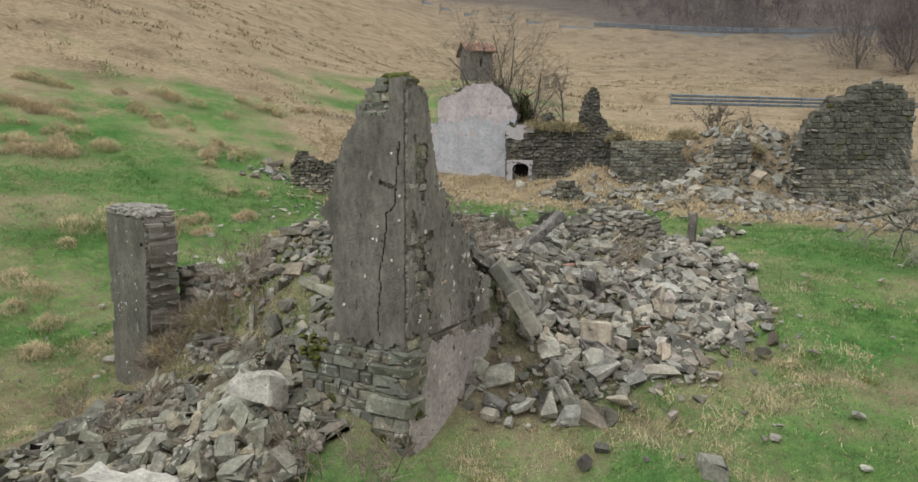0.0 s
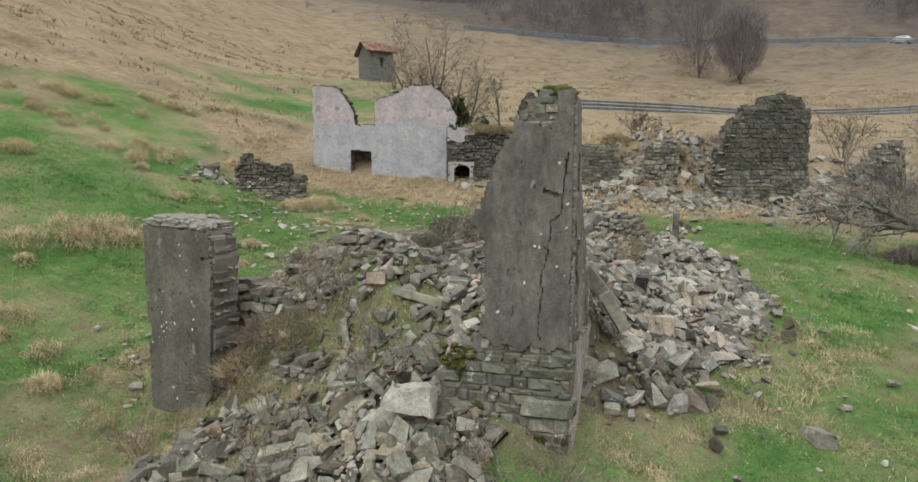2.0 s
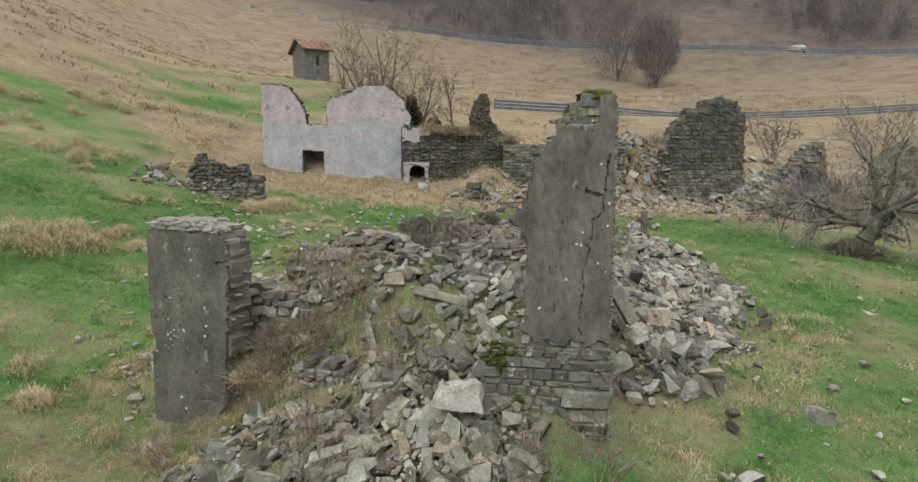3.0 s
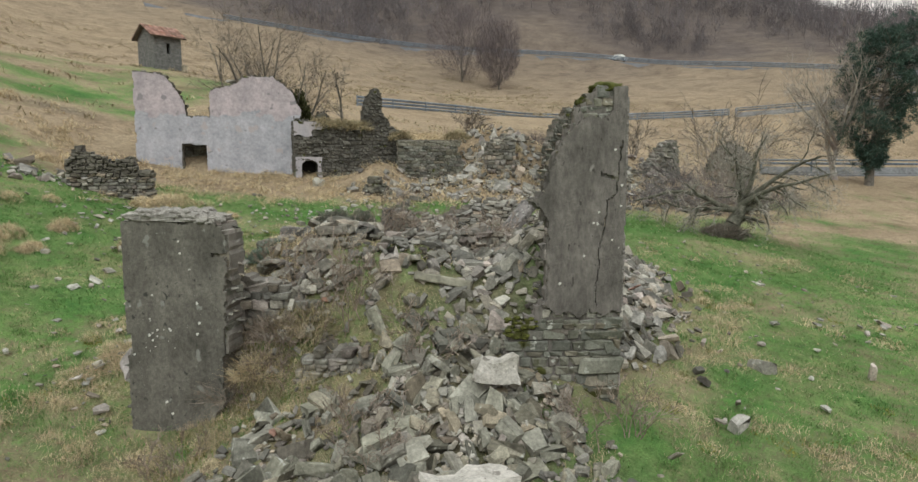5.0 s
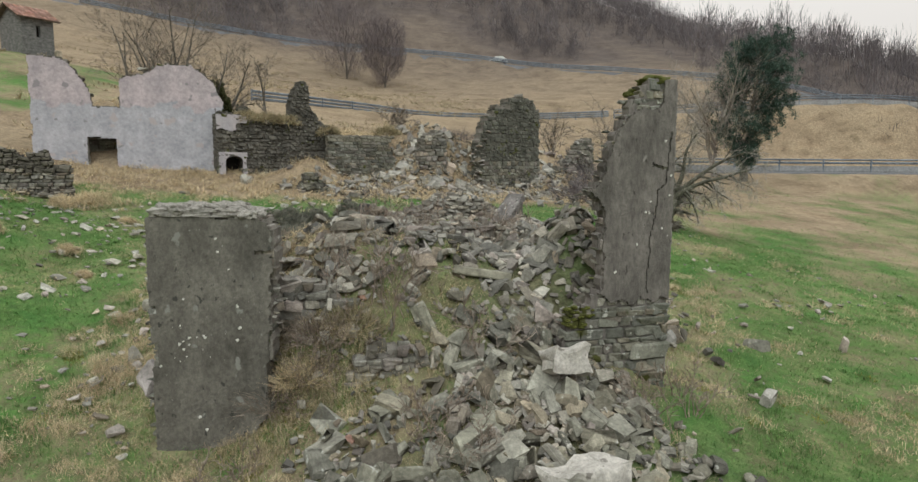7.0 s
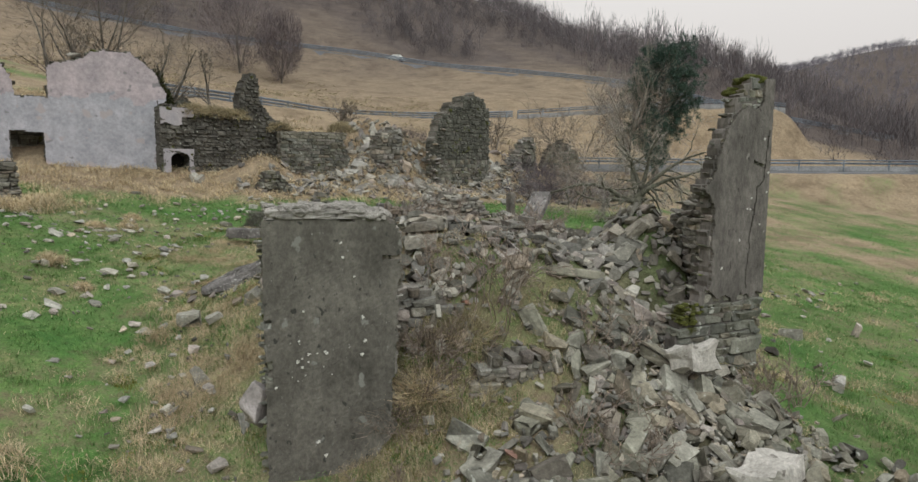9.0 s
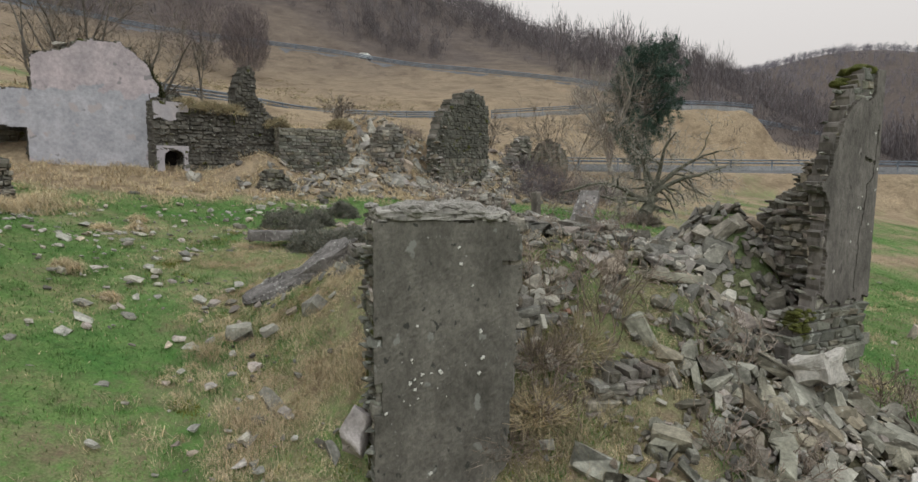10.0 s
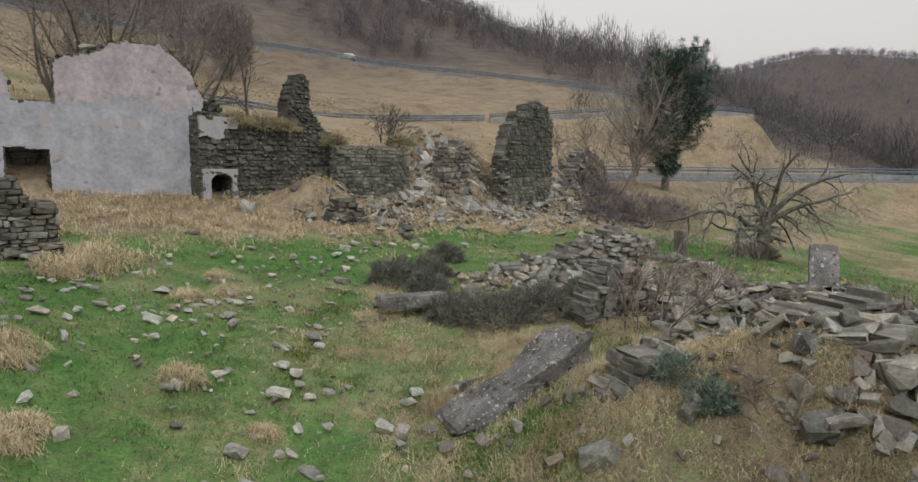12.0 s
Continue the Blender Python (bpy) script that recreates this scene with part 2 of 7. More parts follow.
IVY = surface("dark_ivy", [(0.03, 0.036, 0.014), (0.10, 0.10, 0.045), (0.06, 0.064, 0.026)], 3, fine=20, bump=0, spread=0.5, island=True, coord="World")
HEATH = surface("grey_heather", [(0.10, 0.102, 0.084), (0.235, 0.23, 0.198), (0.16, 0.158, 0.135)], 5, fine=30, bump=0, spread=0.45, island=True, coord="World")
STRAW = surface("dead_grass", [(0.35, 0.28, 0.18), (0.62, 0.515, 0.355), (0.48, 0.392, 0.262)], 1.2, fine=12, bump=0, spread=0.35, island=True, coord="World")
STRAW_DULL = surface("brown_dead_grass", [(0.22, 0.185, 0.118), (0.44, 0.375, 0.25), (0.32, 0.27, 0.175)], 1.2, fine=12, bump=0, spread=0.4, island=True, coord="World")
STRAW_RUST = surface("rusty_dead_grass", [(0.25, 0.185, 0.11), (0.44, 0.345, 0.225), (0.34, 0.26, 0.165)], 1.2, fine=12, bump=0, spread=0.4, island=True, coord="World")
BLADE = surface("green_grass", [(0.068, 0.155, 0.038), (0.17, 0.27, 0.09), (0.115, 0.205, 0.063)], 0.6, fine=8, bump=0, spread=0.4, island=True, coord="World")
MOSS_BLADE = surface("moss_shoots", [(0.10, 0.105, 0.022), (0.23, 0.23, 0.05), (0.16, 0.165, 0.035)], 2, fine=20, bump=0, spread=0.3, island=True, coord="World")
ASPHALT = surface("grey_asphalt", [(0.10, 0.10, 0.108), (0.17, 0.17, 0.18), (0.135, 0.135, 0.145)], 0.3, fine=6, bump=0.2, coord="World")
STEEL = surface("galvanised_steel", [(0.13, 0.155, 0.19), (0.26, 0.295, 0.34), (0.19, 0.22, 0.26)], 1.0, rough=0.5, fine=8, bump=0, metal=0.2, coord="World")
CONCRETE = surface("grey_concrete", [(0.20, 0.20, 0.205), (0.34, 0.34, 0.345), (0.27, 0.27, 0.275)], 0.5, fine=6, bump=0.3, coord="World")
TILE = surface("red_roof_tile", [(0.20, 0.11, 0.09), (0.40, 0.25, 0.21), (0.29, 0.17, 0.14)], 2, fine=18, bump=0.4, spread=0.4, coord="World")
# near-black colour that stands in for the shade inside openings
VOID = surface("deep_shade", [(0.012, 0.011, 0.010), (0.03, 0.028, 0.025), (0.02, 0.018, 0.016)], 4, fine=20, bump=0.2)
WOOD = surface("weathered_wood", [(0.07, 0.055, 0.045), (0.19, 0.155, 0.125), (0.125, 0.10, 0.08)], 3, fine=30, bump=0.4, stretch=(1, 1, 0.15))
WHITE_PAINT = surface("white_car_paint", [(0.62, 0.62, 0.60), (0.75, 0.75, 0.72), (0.7, 0.7, 0.67)], 1, rough=0.35, fine=10, bump=0)
RUBBER = surface("black_rubber", [(0.012, 0.012, 0.012), (0.03, 0.03, 0.03), (0.02, 0.02, 0.02)], 6, fine=30, bump=0)
GLASS_DARK = surface("dark_window_glass", [(0.01, 0.012, 0.014), (0.03, 0.033, 0.036), (0.02, 0.022, 0.024)], 2, rough=0.1, fine=10, bump=0)


def turf():
    """Meadow ground: green sward, straw-coloured grass and bare earth, as the two channels of 'cover' tell."""
    m = bpy.data.materials.new("meadow_turf")
    m.use_nodes = True
    n, l = m.node_tree.nodes, m.node_tree.links
    b = n["Principled BSDF"]
    b.inputs["Roughness"].default_value, b.inputs["Specular IOR Level"].default_value = 0.95, 0.1
    geo, att, sep = n.new("ShaderNodeNewGeometry"), n.new("ShaderNodeVertexColor"), n.new("ShaderNodeSeparateColor")
    att.layer_name = "cover"
    l.new(att.outputs[0], sep.inputs[0])

    def grain(scale, detail=5, rough=0.65):
        t = n.new("ShaderNodeTexNoise")
        t.inputs["Scale"].default_value, t.inputs["Detail"].default_value, t.inputs["Roughness"].default_value = scale, detail, rough
        l.new(geo.outputs["Position"], t.inputs["Vector"])
        return t.outputs[0]

    def ramp(value, *stops):
        r = n.new("ShaderNodeValToRGB")
        els = r.color_ramp.elements
        els[0].position, els[0].color = stops[0][0], (*stops[0][1], 1)
        els[1].position, els[1].color = stops[-1][0], (*stops[-1][1], 1)
        for at, c in stops[1:-1]:
            els.new(at).color = (*c, 1)
        l.new(value, r.inputs[0])
        return r.outputs[0]

    def blend(fac, a, c, kind="MIX"):
        x = n.new("ShaderNodeMix")
        x.data_type, x.blend_type = "RGBA", kind
        if isinstance(fac, float):
            x.inputs[0].default_value = fac
        else:
            l.new(fac, x.inputs[0])
        l.new(a, x.inputs[6])
        l.new(c, x.inputs[7])
        return x.outputs[2]

    patch, tuft, hair = grain(0.35, 10, 0.78), grain(5, 6, 0.7), grain(38, 4, 0.7)
    green = ramp(patch, (0.28, (0.046, 0.115, 0.03)), (0.42, (0.075, 0.16, 0.042)), (0.52, (0.12, 0.184, 0.063)), (0.60, (0.185, 0.198, 0.094)), (0.70, (0.29, 0.245, 0.145)))
    straw = ramp(patch, (0.26, (0.11, 0.082, 0.058)), (0.38, (0.20, 0.151, 0.102)), (0.48, (0.268, 0.208, 0.142)), (0.56, (0.31, 0.245, 0.168)), (0.64, (0.20, 0.155, 0.105)), (0.74, (0.17, 0.155, 0.085)))
    earth = ramp(tuft, (0.3, (0.072, 0.058, 0.043)), (0.5, (0.135, 0.11, 0.082)), (0.7, (0.185, 0.162, 0.122)))
    edge = n.new("ShaderNodeMath")
    edge.operation = "MULTIPLY_ADD"
    l.new(tuft, edge.inputs[0])
    edge.inputs[1].default_value = 1.1
    edge.inputs[2].default_value = -0.55
    both = n.new("ShaderNodeMath")
    both.operation = "ADD"
    both.use_clamp = True
    l.new(edge.outputs[0], both.inputs[0])
    l.new(sep.outputs[0], both.inputs[1])
    steep = n.new("ShaderNodeMapRange")
    steep.inputs["From Min"].default_value, steep.inputs["From Max"].default_value = 0.2, 0.66
    l.new(both.outputs[0], steep.inputs["Value"])
    c = blend(steep.outputs[0], straw, green)
    c = blend(sep.outputs[1], c, earth)
    litter = ramp(patch, (0.3, (0.07, 0.058, 0.056)), (0.5, (0.10, 0.083, 0.079)), (0.7, (0.14, 0.112, 0.10)))
    c = blend(sep.outputs[2], c, litter)
    lay = n.new("ShaderNodeMapping")
    lay.inputs["Scale"].default_value = (0.22, 0.22, 0.9)
    l.new(geo.outputs["Position"], lay.inputs[0])
    bands = n.new("ShaderNodeTexNoise")
    bands.inputs["Scale"].default_value, bands.inputs["Detail"].default_value, bands.inputs["Roughness"].default_value = 1.0, 7, 0.6
    l.new(lay.outputs[0], bands.inputs["Vector"])
    c = blend(0.45, c, ramp(bands.outputs[0], (0.30, (0.5, 0.47, 0.45)), (0.46, (0.88, 0.86, 0.85)), (0.56, (1.05, 1.04, 1.03)), (0.70, (1.25, 1.2, 1.14))), "MULTIPLY")
    c = blend(0.8, c, ramp(tuft, (0.25, (0.45, 0.45, 0.45)), (0.5, (1, 1, 1)), (0.75, (1.5, 1.45, 1.35))), "MULTIPLY")
    c = blend(0.7, c, ramp(hair, (0.3, (0.5, 0.5, 0.5)), (0.5, (1, 1, 1)), (0.7, (1.5, 1.5, 1.5))), "MULTIPLY")
    l.new(c, b.inputs["Base Color"])
    relief = n.new("ShaderNodeBump")
    relief.inputs["Strength"].default_value, relief.inputs["Distance"].default_value = 0.7, 0.08
    l.new(tuft, relief.inputs["Height"])
    l.new(relief.outputs[0], b.inputs["Normal"])
    return m


TURF = turf()


def soft(v, w):
    """A ramp that starts gently at 0."""
    return w * np.logaddexp(0.0, v / w)


def bell(x, y, cx, cy, rx, ry):
    return np.exp(-((x - cx) / rx) ** 2 - ((y - cy) / ry) ** 2)


def meadow(x, y):
    """Height of the natural slope, without the heaps of the ruined house."""
    x, y = np.asarray(x, float), np.asarray(y, float)
    p = y - 0.06 * np.clip(x, -60, 60)
    z = -0.95 + 0.135 * p + 0.11 * soft(p - 26, 4) - 0.09 * soft(p - 56, 3) + 0.25 * soft(p - 98, 5) - 0.20 * soft(p - 190, 30)
    z = z - 0.11 * soft(-p, 4)
    z = z + 0.23 * soft(-x - 5, 3) * np.clip((y - 4) / 22, 0, 1.6) + (0.22 * soft(x - 70, 8) - 0.21 * soft(x - 178, 12)) * np.clip(0.35 + y / 80, 0.2, 1)
    z = z - 1.05 * bell(x, y, -8, 10, 5, 5) - 0.5 * bell(x, y, -2.5, 22.5, 6, 5.5) - 0.35 * bell(x, y, -3.5, 29, 5, 3) - 0.5 * bell(x, y, -6, 16, 4.5, 4)
    z = z + 1.2 * bell(x, y, 1, 51, 10, 8) - 1.1 * bell(x, y, 18, 55, 14, 8) + 0.45 * bell(x, y, 9, 15, 5, 4) + 1.3 * bell(x, y, 20.5, 24, 4, 3) + 1.0 * bell(x, y, 86, 38, 15, 15) + 0.8 * bell(x, y, 5.4, 25.9, 1.2, 0.8) + 1.4 * bell(x, y, 10.6, 24.5, 2.2, 1.7) + 0.7 * bell(x, y, 17, 22.3, 2.2, 1.6)
    z = z + 12 * bell(x, y, 200, 200, 90, 80) - 0.35 * bell(x, y, -6.1, 10.5, 1.5, 1.5)
    # terrace held up by the rear walls of the ruin
    s = (x - 2) * 0.36 + (y - 27.4) * 0.93
    step = np.clip((s - 0.3) / 1.2, 0, 1)
    side = np.clip((x + 2.5) / 4, 0, 1) * np.clip((19 - x) / 5, 0, 1)
    z = z + 1.5 * step * side * np.exp(-np.clip(s - 2, 0, None) / 14)
    # far wooded ridges all round
    w = np.clip((np.hypot(x, y) - 360) / 340, 0, 1)
    w = w * w * (3 - 2 * w)
    far = 86 + 8 * np.sin(y / 75 + 0.8) + 5 * np.sin(y / 29 + 1) + 70 * np.clip((y - 330) / 200, 0, 1) + 18 * np.clip((110 - y) / 180, 0, 1)
    z = z + (far - z) * w
    return z


def house(x, y):
    """The plan of the ruined house: along its front wall, and inwards from it."""
    return (x + 6.1) * 0.79 - (y - 11.25) * 0.61, (x + 6.1) * 0.61 + (y - 11.25) * 0.79


def ground(x, y):
    """The meadow with the heaps of rubble and earth in and round the ruined house."""
    x, y = np.asarray(x, float), np.asarray(y, float)
    u, v = house(x, y)
    z = meadow(x, y)
    for cu, cv, ru, rv, h in HEAPS:
        z = z + h * bell(u, v, cu, cv, ru, rv)
    # stones banked up against the inner face of the side wall
    return z + 1.35 * bell(u, v, 6.15, 1.6, 0.8, 1.1) / (1 + np.exp(np.clip((u - 6.42) / 0.06, -30, 30)))


HEAPS = [(2.0, 0.65, 0.75, 0.6, 0.6), (6.0, 2.3, 0.75, 1.3, 0.5), (4.2, 1.5, 1.6, 1.6, 1.4), (5.6, 4.6, 1.7, 2.2, 1.19), (2, 2.6, 1.7, 1.9, 1.7), (3.4, 6, 2.2, 2.2, 0.54), (0.3, 4, 1.1, 2.0, 0.48),
         (6.6, 9.2, 1.1, 1.2, 0.45), (4.8, 9.8, 1.4, 1.1, 0.3), (2.2, 9.6, 2, 1, 0.19), (7.3, 6.6, 1.1, 1.8, 0.11), (5, -0.9, 1.6, 1.1, 0.4),
         (2.6, -1, 1.6, 1.1, 0.3), (6.85, -0.15, 0.8, 0.6, 0.14)]


# ---------------------------------------------------------------- the lie of the land
def sig(v):
    return 1 / (1 + np.exp(-np.clip(v, -30, 30)))


def grass_bank(u, v):
    """The overgrown bank between the pier and the stones that fell from the corner."""
    return sig((3.5 - u - 0.25 * v) / 0.3) * sig((v + 1.35) / 0.25)


def scree(u, v):
    """The tongue of stones that slid out over the side wall."""
    return sig((np.interp(v, [0.9, 1.6, 3.3, 4.4, 6.4, 7.65, 9.9, 10.6], [6.5, 7.3, 8.15, 8.65, 8.9, 8.95, 7.9, 6.6]) + 0.25 * wave(u * 2, v * 2, 5) - u) / 0.12) * sig((u - 6.4) / 0.05)


def rubble_cover(x, y):
    """How thickly stones lie in and round the ruined house, 0 to 1."""
    u, v = house(x, y)
    front = (1 - 0.92 * grass_bank(u, v)) * bell(u, v, 3.6, -1.3, 2.9, 1.25) + 0.8 * bell(u, v, 5.0, 0.4, 0.9, 1.6)
    side = scree(u, v)
    inside = 0.9 * bell(u, v, 5.6, 4.6, 1.3, 3.4) + 0.45 * bell(u, v, 3.2, 4.5, 2.4, 2.5) + 0.55 * bell(u, v, 3.5, 9.4, 3.2, 0.9)
    return np.clip(front + side + inside, 0, 1)


def woods(x, y):
    """Where bare woodland stands on the hills."""
    w = sig((x - 1.17 * y - 54 + 3 * wave(x / 9, y / 9, 8)) / 3) * sig((x - 119) / 3) + sig((x + 0.9 * y - 254 + 8 * wave(x / 14, y / 14, 3)) / 6) + sig((y - 150 - 7 * wave(x / 11, y / 9, 5)) / 5) * sig((98 - x) / 6) * sig((x - 38) / 8)
    w = w + 1.2 * bell(x, y, 128, 112, 10, 16) + 1.1 * bell(x, y, 62, 146, 15, 12) + sig((y - 215) / 9) + sig((x - 175) / 8) + sig((np.hypot(x, y) - 330) / 15)
    return np.clip(w, 0, 1)


def skirt_of(x, y):
    """The belt of rough, half dead grass round the ruined house."""
    u, v = house(x, y)
    ragged = 0.45 * wave(x * 1.1, y * 1.1, 17)
    return sig((u + 2.0 + 0.12 * np.clip(v - 3, 0, 8) + ragged) / 0.35) * sig((10.1 - 0.12 * np.abs(v - 4) - u + 1.3 * ragged) / 0.45) * sig((v + 2.6 + ragged) / 0.45) * sig((10.8 - v) / 0.4)


def cover(x, y):
    """Shares of green sward and of bare earth."""
    u, v = house(x, y)
    lawn = sig((24.6 - 0.5 * np.clip(x, -3, 12) + 0.12 * np.clip(x - 11, 0, 40) - y + 0.5 * wave(x, y, 1)) / 0.6) * sig((52 - x) / 9) * (1 - 0.55 * sig((x - 15) / 2.5) * sig((y + 8 - 0.55 * x + 1.5 * wave(x / 3, y / 3, 24)) / 2))
    slope = sig((-5.6 - x - 0.35 * np.clip(y - 25, -4, 12) + 0.7 * wave(x / 1.5, y / 1.5, 2)) / 0.6) * sig((50 - y + 0.9 * x + 3 * wave(x / 5, y / 5, 4)) / 5.0)
    hut_green = sig((52 - y) / 2) * sig((y - 34.5 + 0.8 * wave(x, y, 14)) / 1.5) * sig((7 - x) / 3) * sig((x + 14) / 3) * 0.8
    green = np.clip(np.maximum(np.maximum(lawn, slope), hut_green), 0, 1)
    skirt = skirt_of(x, y) * (1 - 0.9 * bell(x, y, -0.8, 6.6, 1.4, 0.9))
    green = green * (1 - 0.33 * skirt) + 0.34 * wave(x * 0.8, y * 0.8, 9) + 0.24 * wave(x / 3, y / 3, 6) - 0.22 - 0.12 * sig((-7 - x) / 1.5)
    far = sig((np.hypot(x, y) - 40) / 8)
    green = green * (1 - 0.35 * far * sig((x - 18) / 8))
    earth = 0.7 * rubble_cover(x, y) + 0.14 * skirt * (0.5 + wave(x * 1.3, y * 1.3, 7)) + 0.95 * bell(x, y, -5.7, 35.9, 1.6, 0.8)
    return np.clip(green, 0, 1), np.clip(earth, 0, 0.85) * (1 - 0.8 * bell(x, y, -0.8, 6.6, 1.3, 0.9))


def spread_axis(lo, hi, step, far, ratio=1.055):
    mid = np.arange(lo, hi + step, step)
    out, d = [], step
    while sum(out) < far:
        d *= ratio
        out.append(d)
    out = np.cumsum(out)
    return np.concatenate([lo - out[::-1], mid, mid[-1] + out])


def curve(points, step=1.0):
    """A smooth line through a few points of the plan."""
    p = np.array(points, float)
    p = np.vstack([2 * p[0] - p[1], p, 2 * p[-1] - p[-2]])
    out = []
    for a, b, c, d in zip(p[:-3], p[1:-2], p[2:-1], p[3:]):
        k = max(2, int(np.linalg.norm(c[:2] - b[:2]) / step))
        for t in np.arange(k) / k:
            out.append(0.5 * (2 * b + (c - a) * t + (2 * a - 5 * b + 4 * c - d) * t * t + (3 * b - a - 3 * c + d) * t ** 3))
    out.append(p[-2])
    return np.array(out)


def on_land(points):
    return [(x, y, float(meadow(x, y))) for x, y in points]


hill_road = curve(on_land([(-40, 186), (-4, 166), (15, 151), (27, 141), (50, 136), (70, 129), (90, 117), (101, 108), (108, 92), (112, 75), (118, 50), (128, 30), (150, 10)]), 2)
bend = curve([(17, 56.6, 8.2), (30, 59.2, 8.2), (43, 62.3, 8.2), (60, 62, 8.9), (73, 54, 9.6), (80, 43, 10.3), (85, 32, 10.9), (90, 25.5, 10.9), (93, 22.0, 10.6)], 1)
low_line = curve([(44, 31, 2.6), (52, 24, 2.55), (60, 15, 2.5), (66, 4, 2.5), (72, -8, 2.4), (82, -30, 2.4)], 1)


def levelled(x, y, z):
    """The land cut and banked to carry the roads."""
    for line, half in ((hill_road[::2], 5.0), (bend[:-5], 7.2), (low_line, 6.5)):
        near = (x > line[:, 0].min() - 20) & (x < line[:, 0].max() + 20) & (y > line[:, 1].min() - 20) & (y < line[:, 1].max() + 20)
        d, h = np.full(near.sum(), 1e9), np.zeros(near.sum())
        for q in line:
            e = np.hypot(x[near] - q[0], y[near] - q[1])
            h = np.where(e < d, q[2], h)
            d = np.minimum(d, e)
        w = np.clip(1.7 - d / half, 0, 1)
        w = w * w * (3 - 2 * w)
        z = z.copy()
        z[near] = z[near] + (h - z[near]) * w
    return z


gx, gy = spread_axis(-14, 18, 0.18, 2600), spread_axis(3, 32, 0.18, 2600)
XX, YY = np.meshgrid(gx, gy)
ZZ = levelled(XX, YY, ground(XX, YY)) + 0.05 * wave(XX * 0.9, YY * 0.9, 11) + 0.025 * wave(XX * 3.1, YY * 3.1, 12)
nx, ny = len(gx), len(gy)
cells = (np.arange(ny - 1)[:, None] * nx + np.arange(nx - 1)[None, :]).ravel()
land = solid("ground", np.stack([XX.ravel(), YY.ravel(), ZZ.ravel()], 1), np.stack([cells, cells + 1, cells + nx + 1, cells + nx], 1), TURF, smooth=True)
g_share, e_share = cover(XX.ravel(), YY.ravel())
paint = land.color_attributes.new("cover", "FLOAT_COLOR", "POINT")
paint.data.foreach_set("color", np.stack([g_share, e_share, np.clip(1.5 * woods(XX.ravel(), YY.ravel()) + 0.34 * sig((XX.ravel() + 1.1 * YY.ravel() - 150 + 12 * wave(XX.ravel() / 7, YY.ravel() / 7, 16)) / 14) + 0.4 * sig((XX.ravel() + 1.1 * YY.ravel() - 205 + 10 * wave(XX.ravel() / 9, YY.ravel() / 9, 15)) / 6), 0, 0.95), 0 * g_share + 1], 1).astype(np.float32).ravel())
lone("ground", land, Matrix(), "grassy hillside, green and straw-coloured winter meadow", "ground", kind="structure")


def road(name, line, width, lift, label):
    """An asphalt ribbon with a verge on both sides, a little above the slope."""
    d = np.gradient(line[:, :2], axis=0)
    d /= np.linalg.norm(d, axis=1)[:, None]
    side = np.stack([-d[:, 1], d[:, 0]], 1)
    offs = [(-width / 2 - 1.8, -1.3), (-width / 2, 0), (width / 2, 0), (width / 2 + 1.8, -1.3)]
    rows = np.stack([np.column_stack([line[:, :2] + side * o, line[:, 2] + lift + z]) for o, z in offs], 1)
    k = len(line)
    i = (np.arange(k - 1)[:, None] * 4 + np.arange(3)[None, :]).ravel()
    me = solid(name, rows.reshape(-1, 3), np.stack([i, i + 1, i + 5, i + 4], 1), ASPHALT)
    return lone(name, me, Matrix(), label, "road", kind="structure")


road("road_1", hill_road, 4.2, 0.12, "narrow grey asphalt road climbing across the hillside")
road("road_2", bend, 4.6, 0.12, "grey asphalt road curving round below the hill")
road("road_3", low_line, 4.6, 0.12, "grey asphalt road along the edge of the lower meadow")

BEAM = {}


def box_mesh(key, size, material, bevel=0.0):
    if key not in BEAM:
        bm = bmesh.new()
        bmesh.ops.create_cube(bm, size=1)
        bmesh.ops.scale(bm, vec=size, verts=bm.verts)
        if bevel:
            bmesh.ops.bevel(bm, geom=bm.edges[:], offset=bevel, segments=1, affect="EDGES")
        BEAM[key] = from_bm(key, bm, material)
    return BEAM[key]


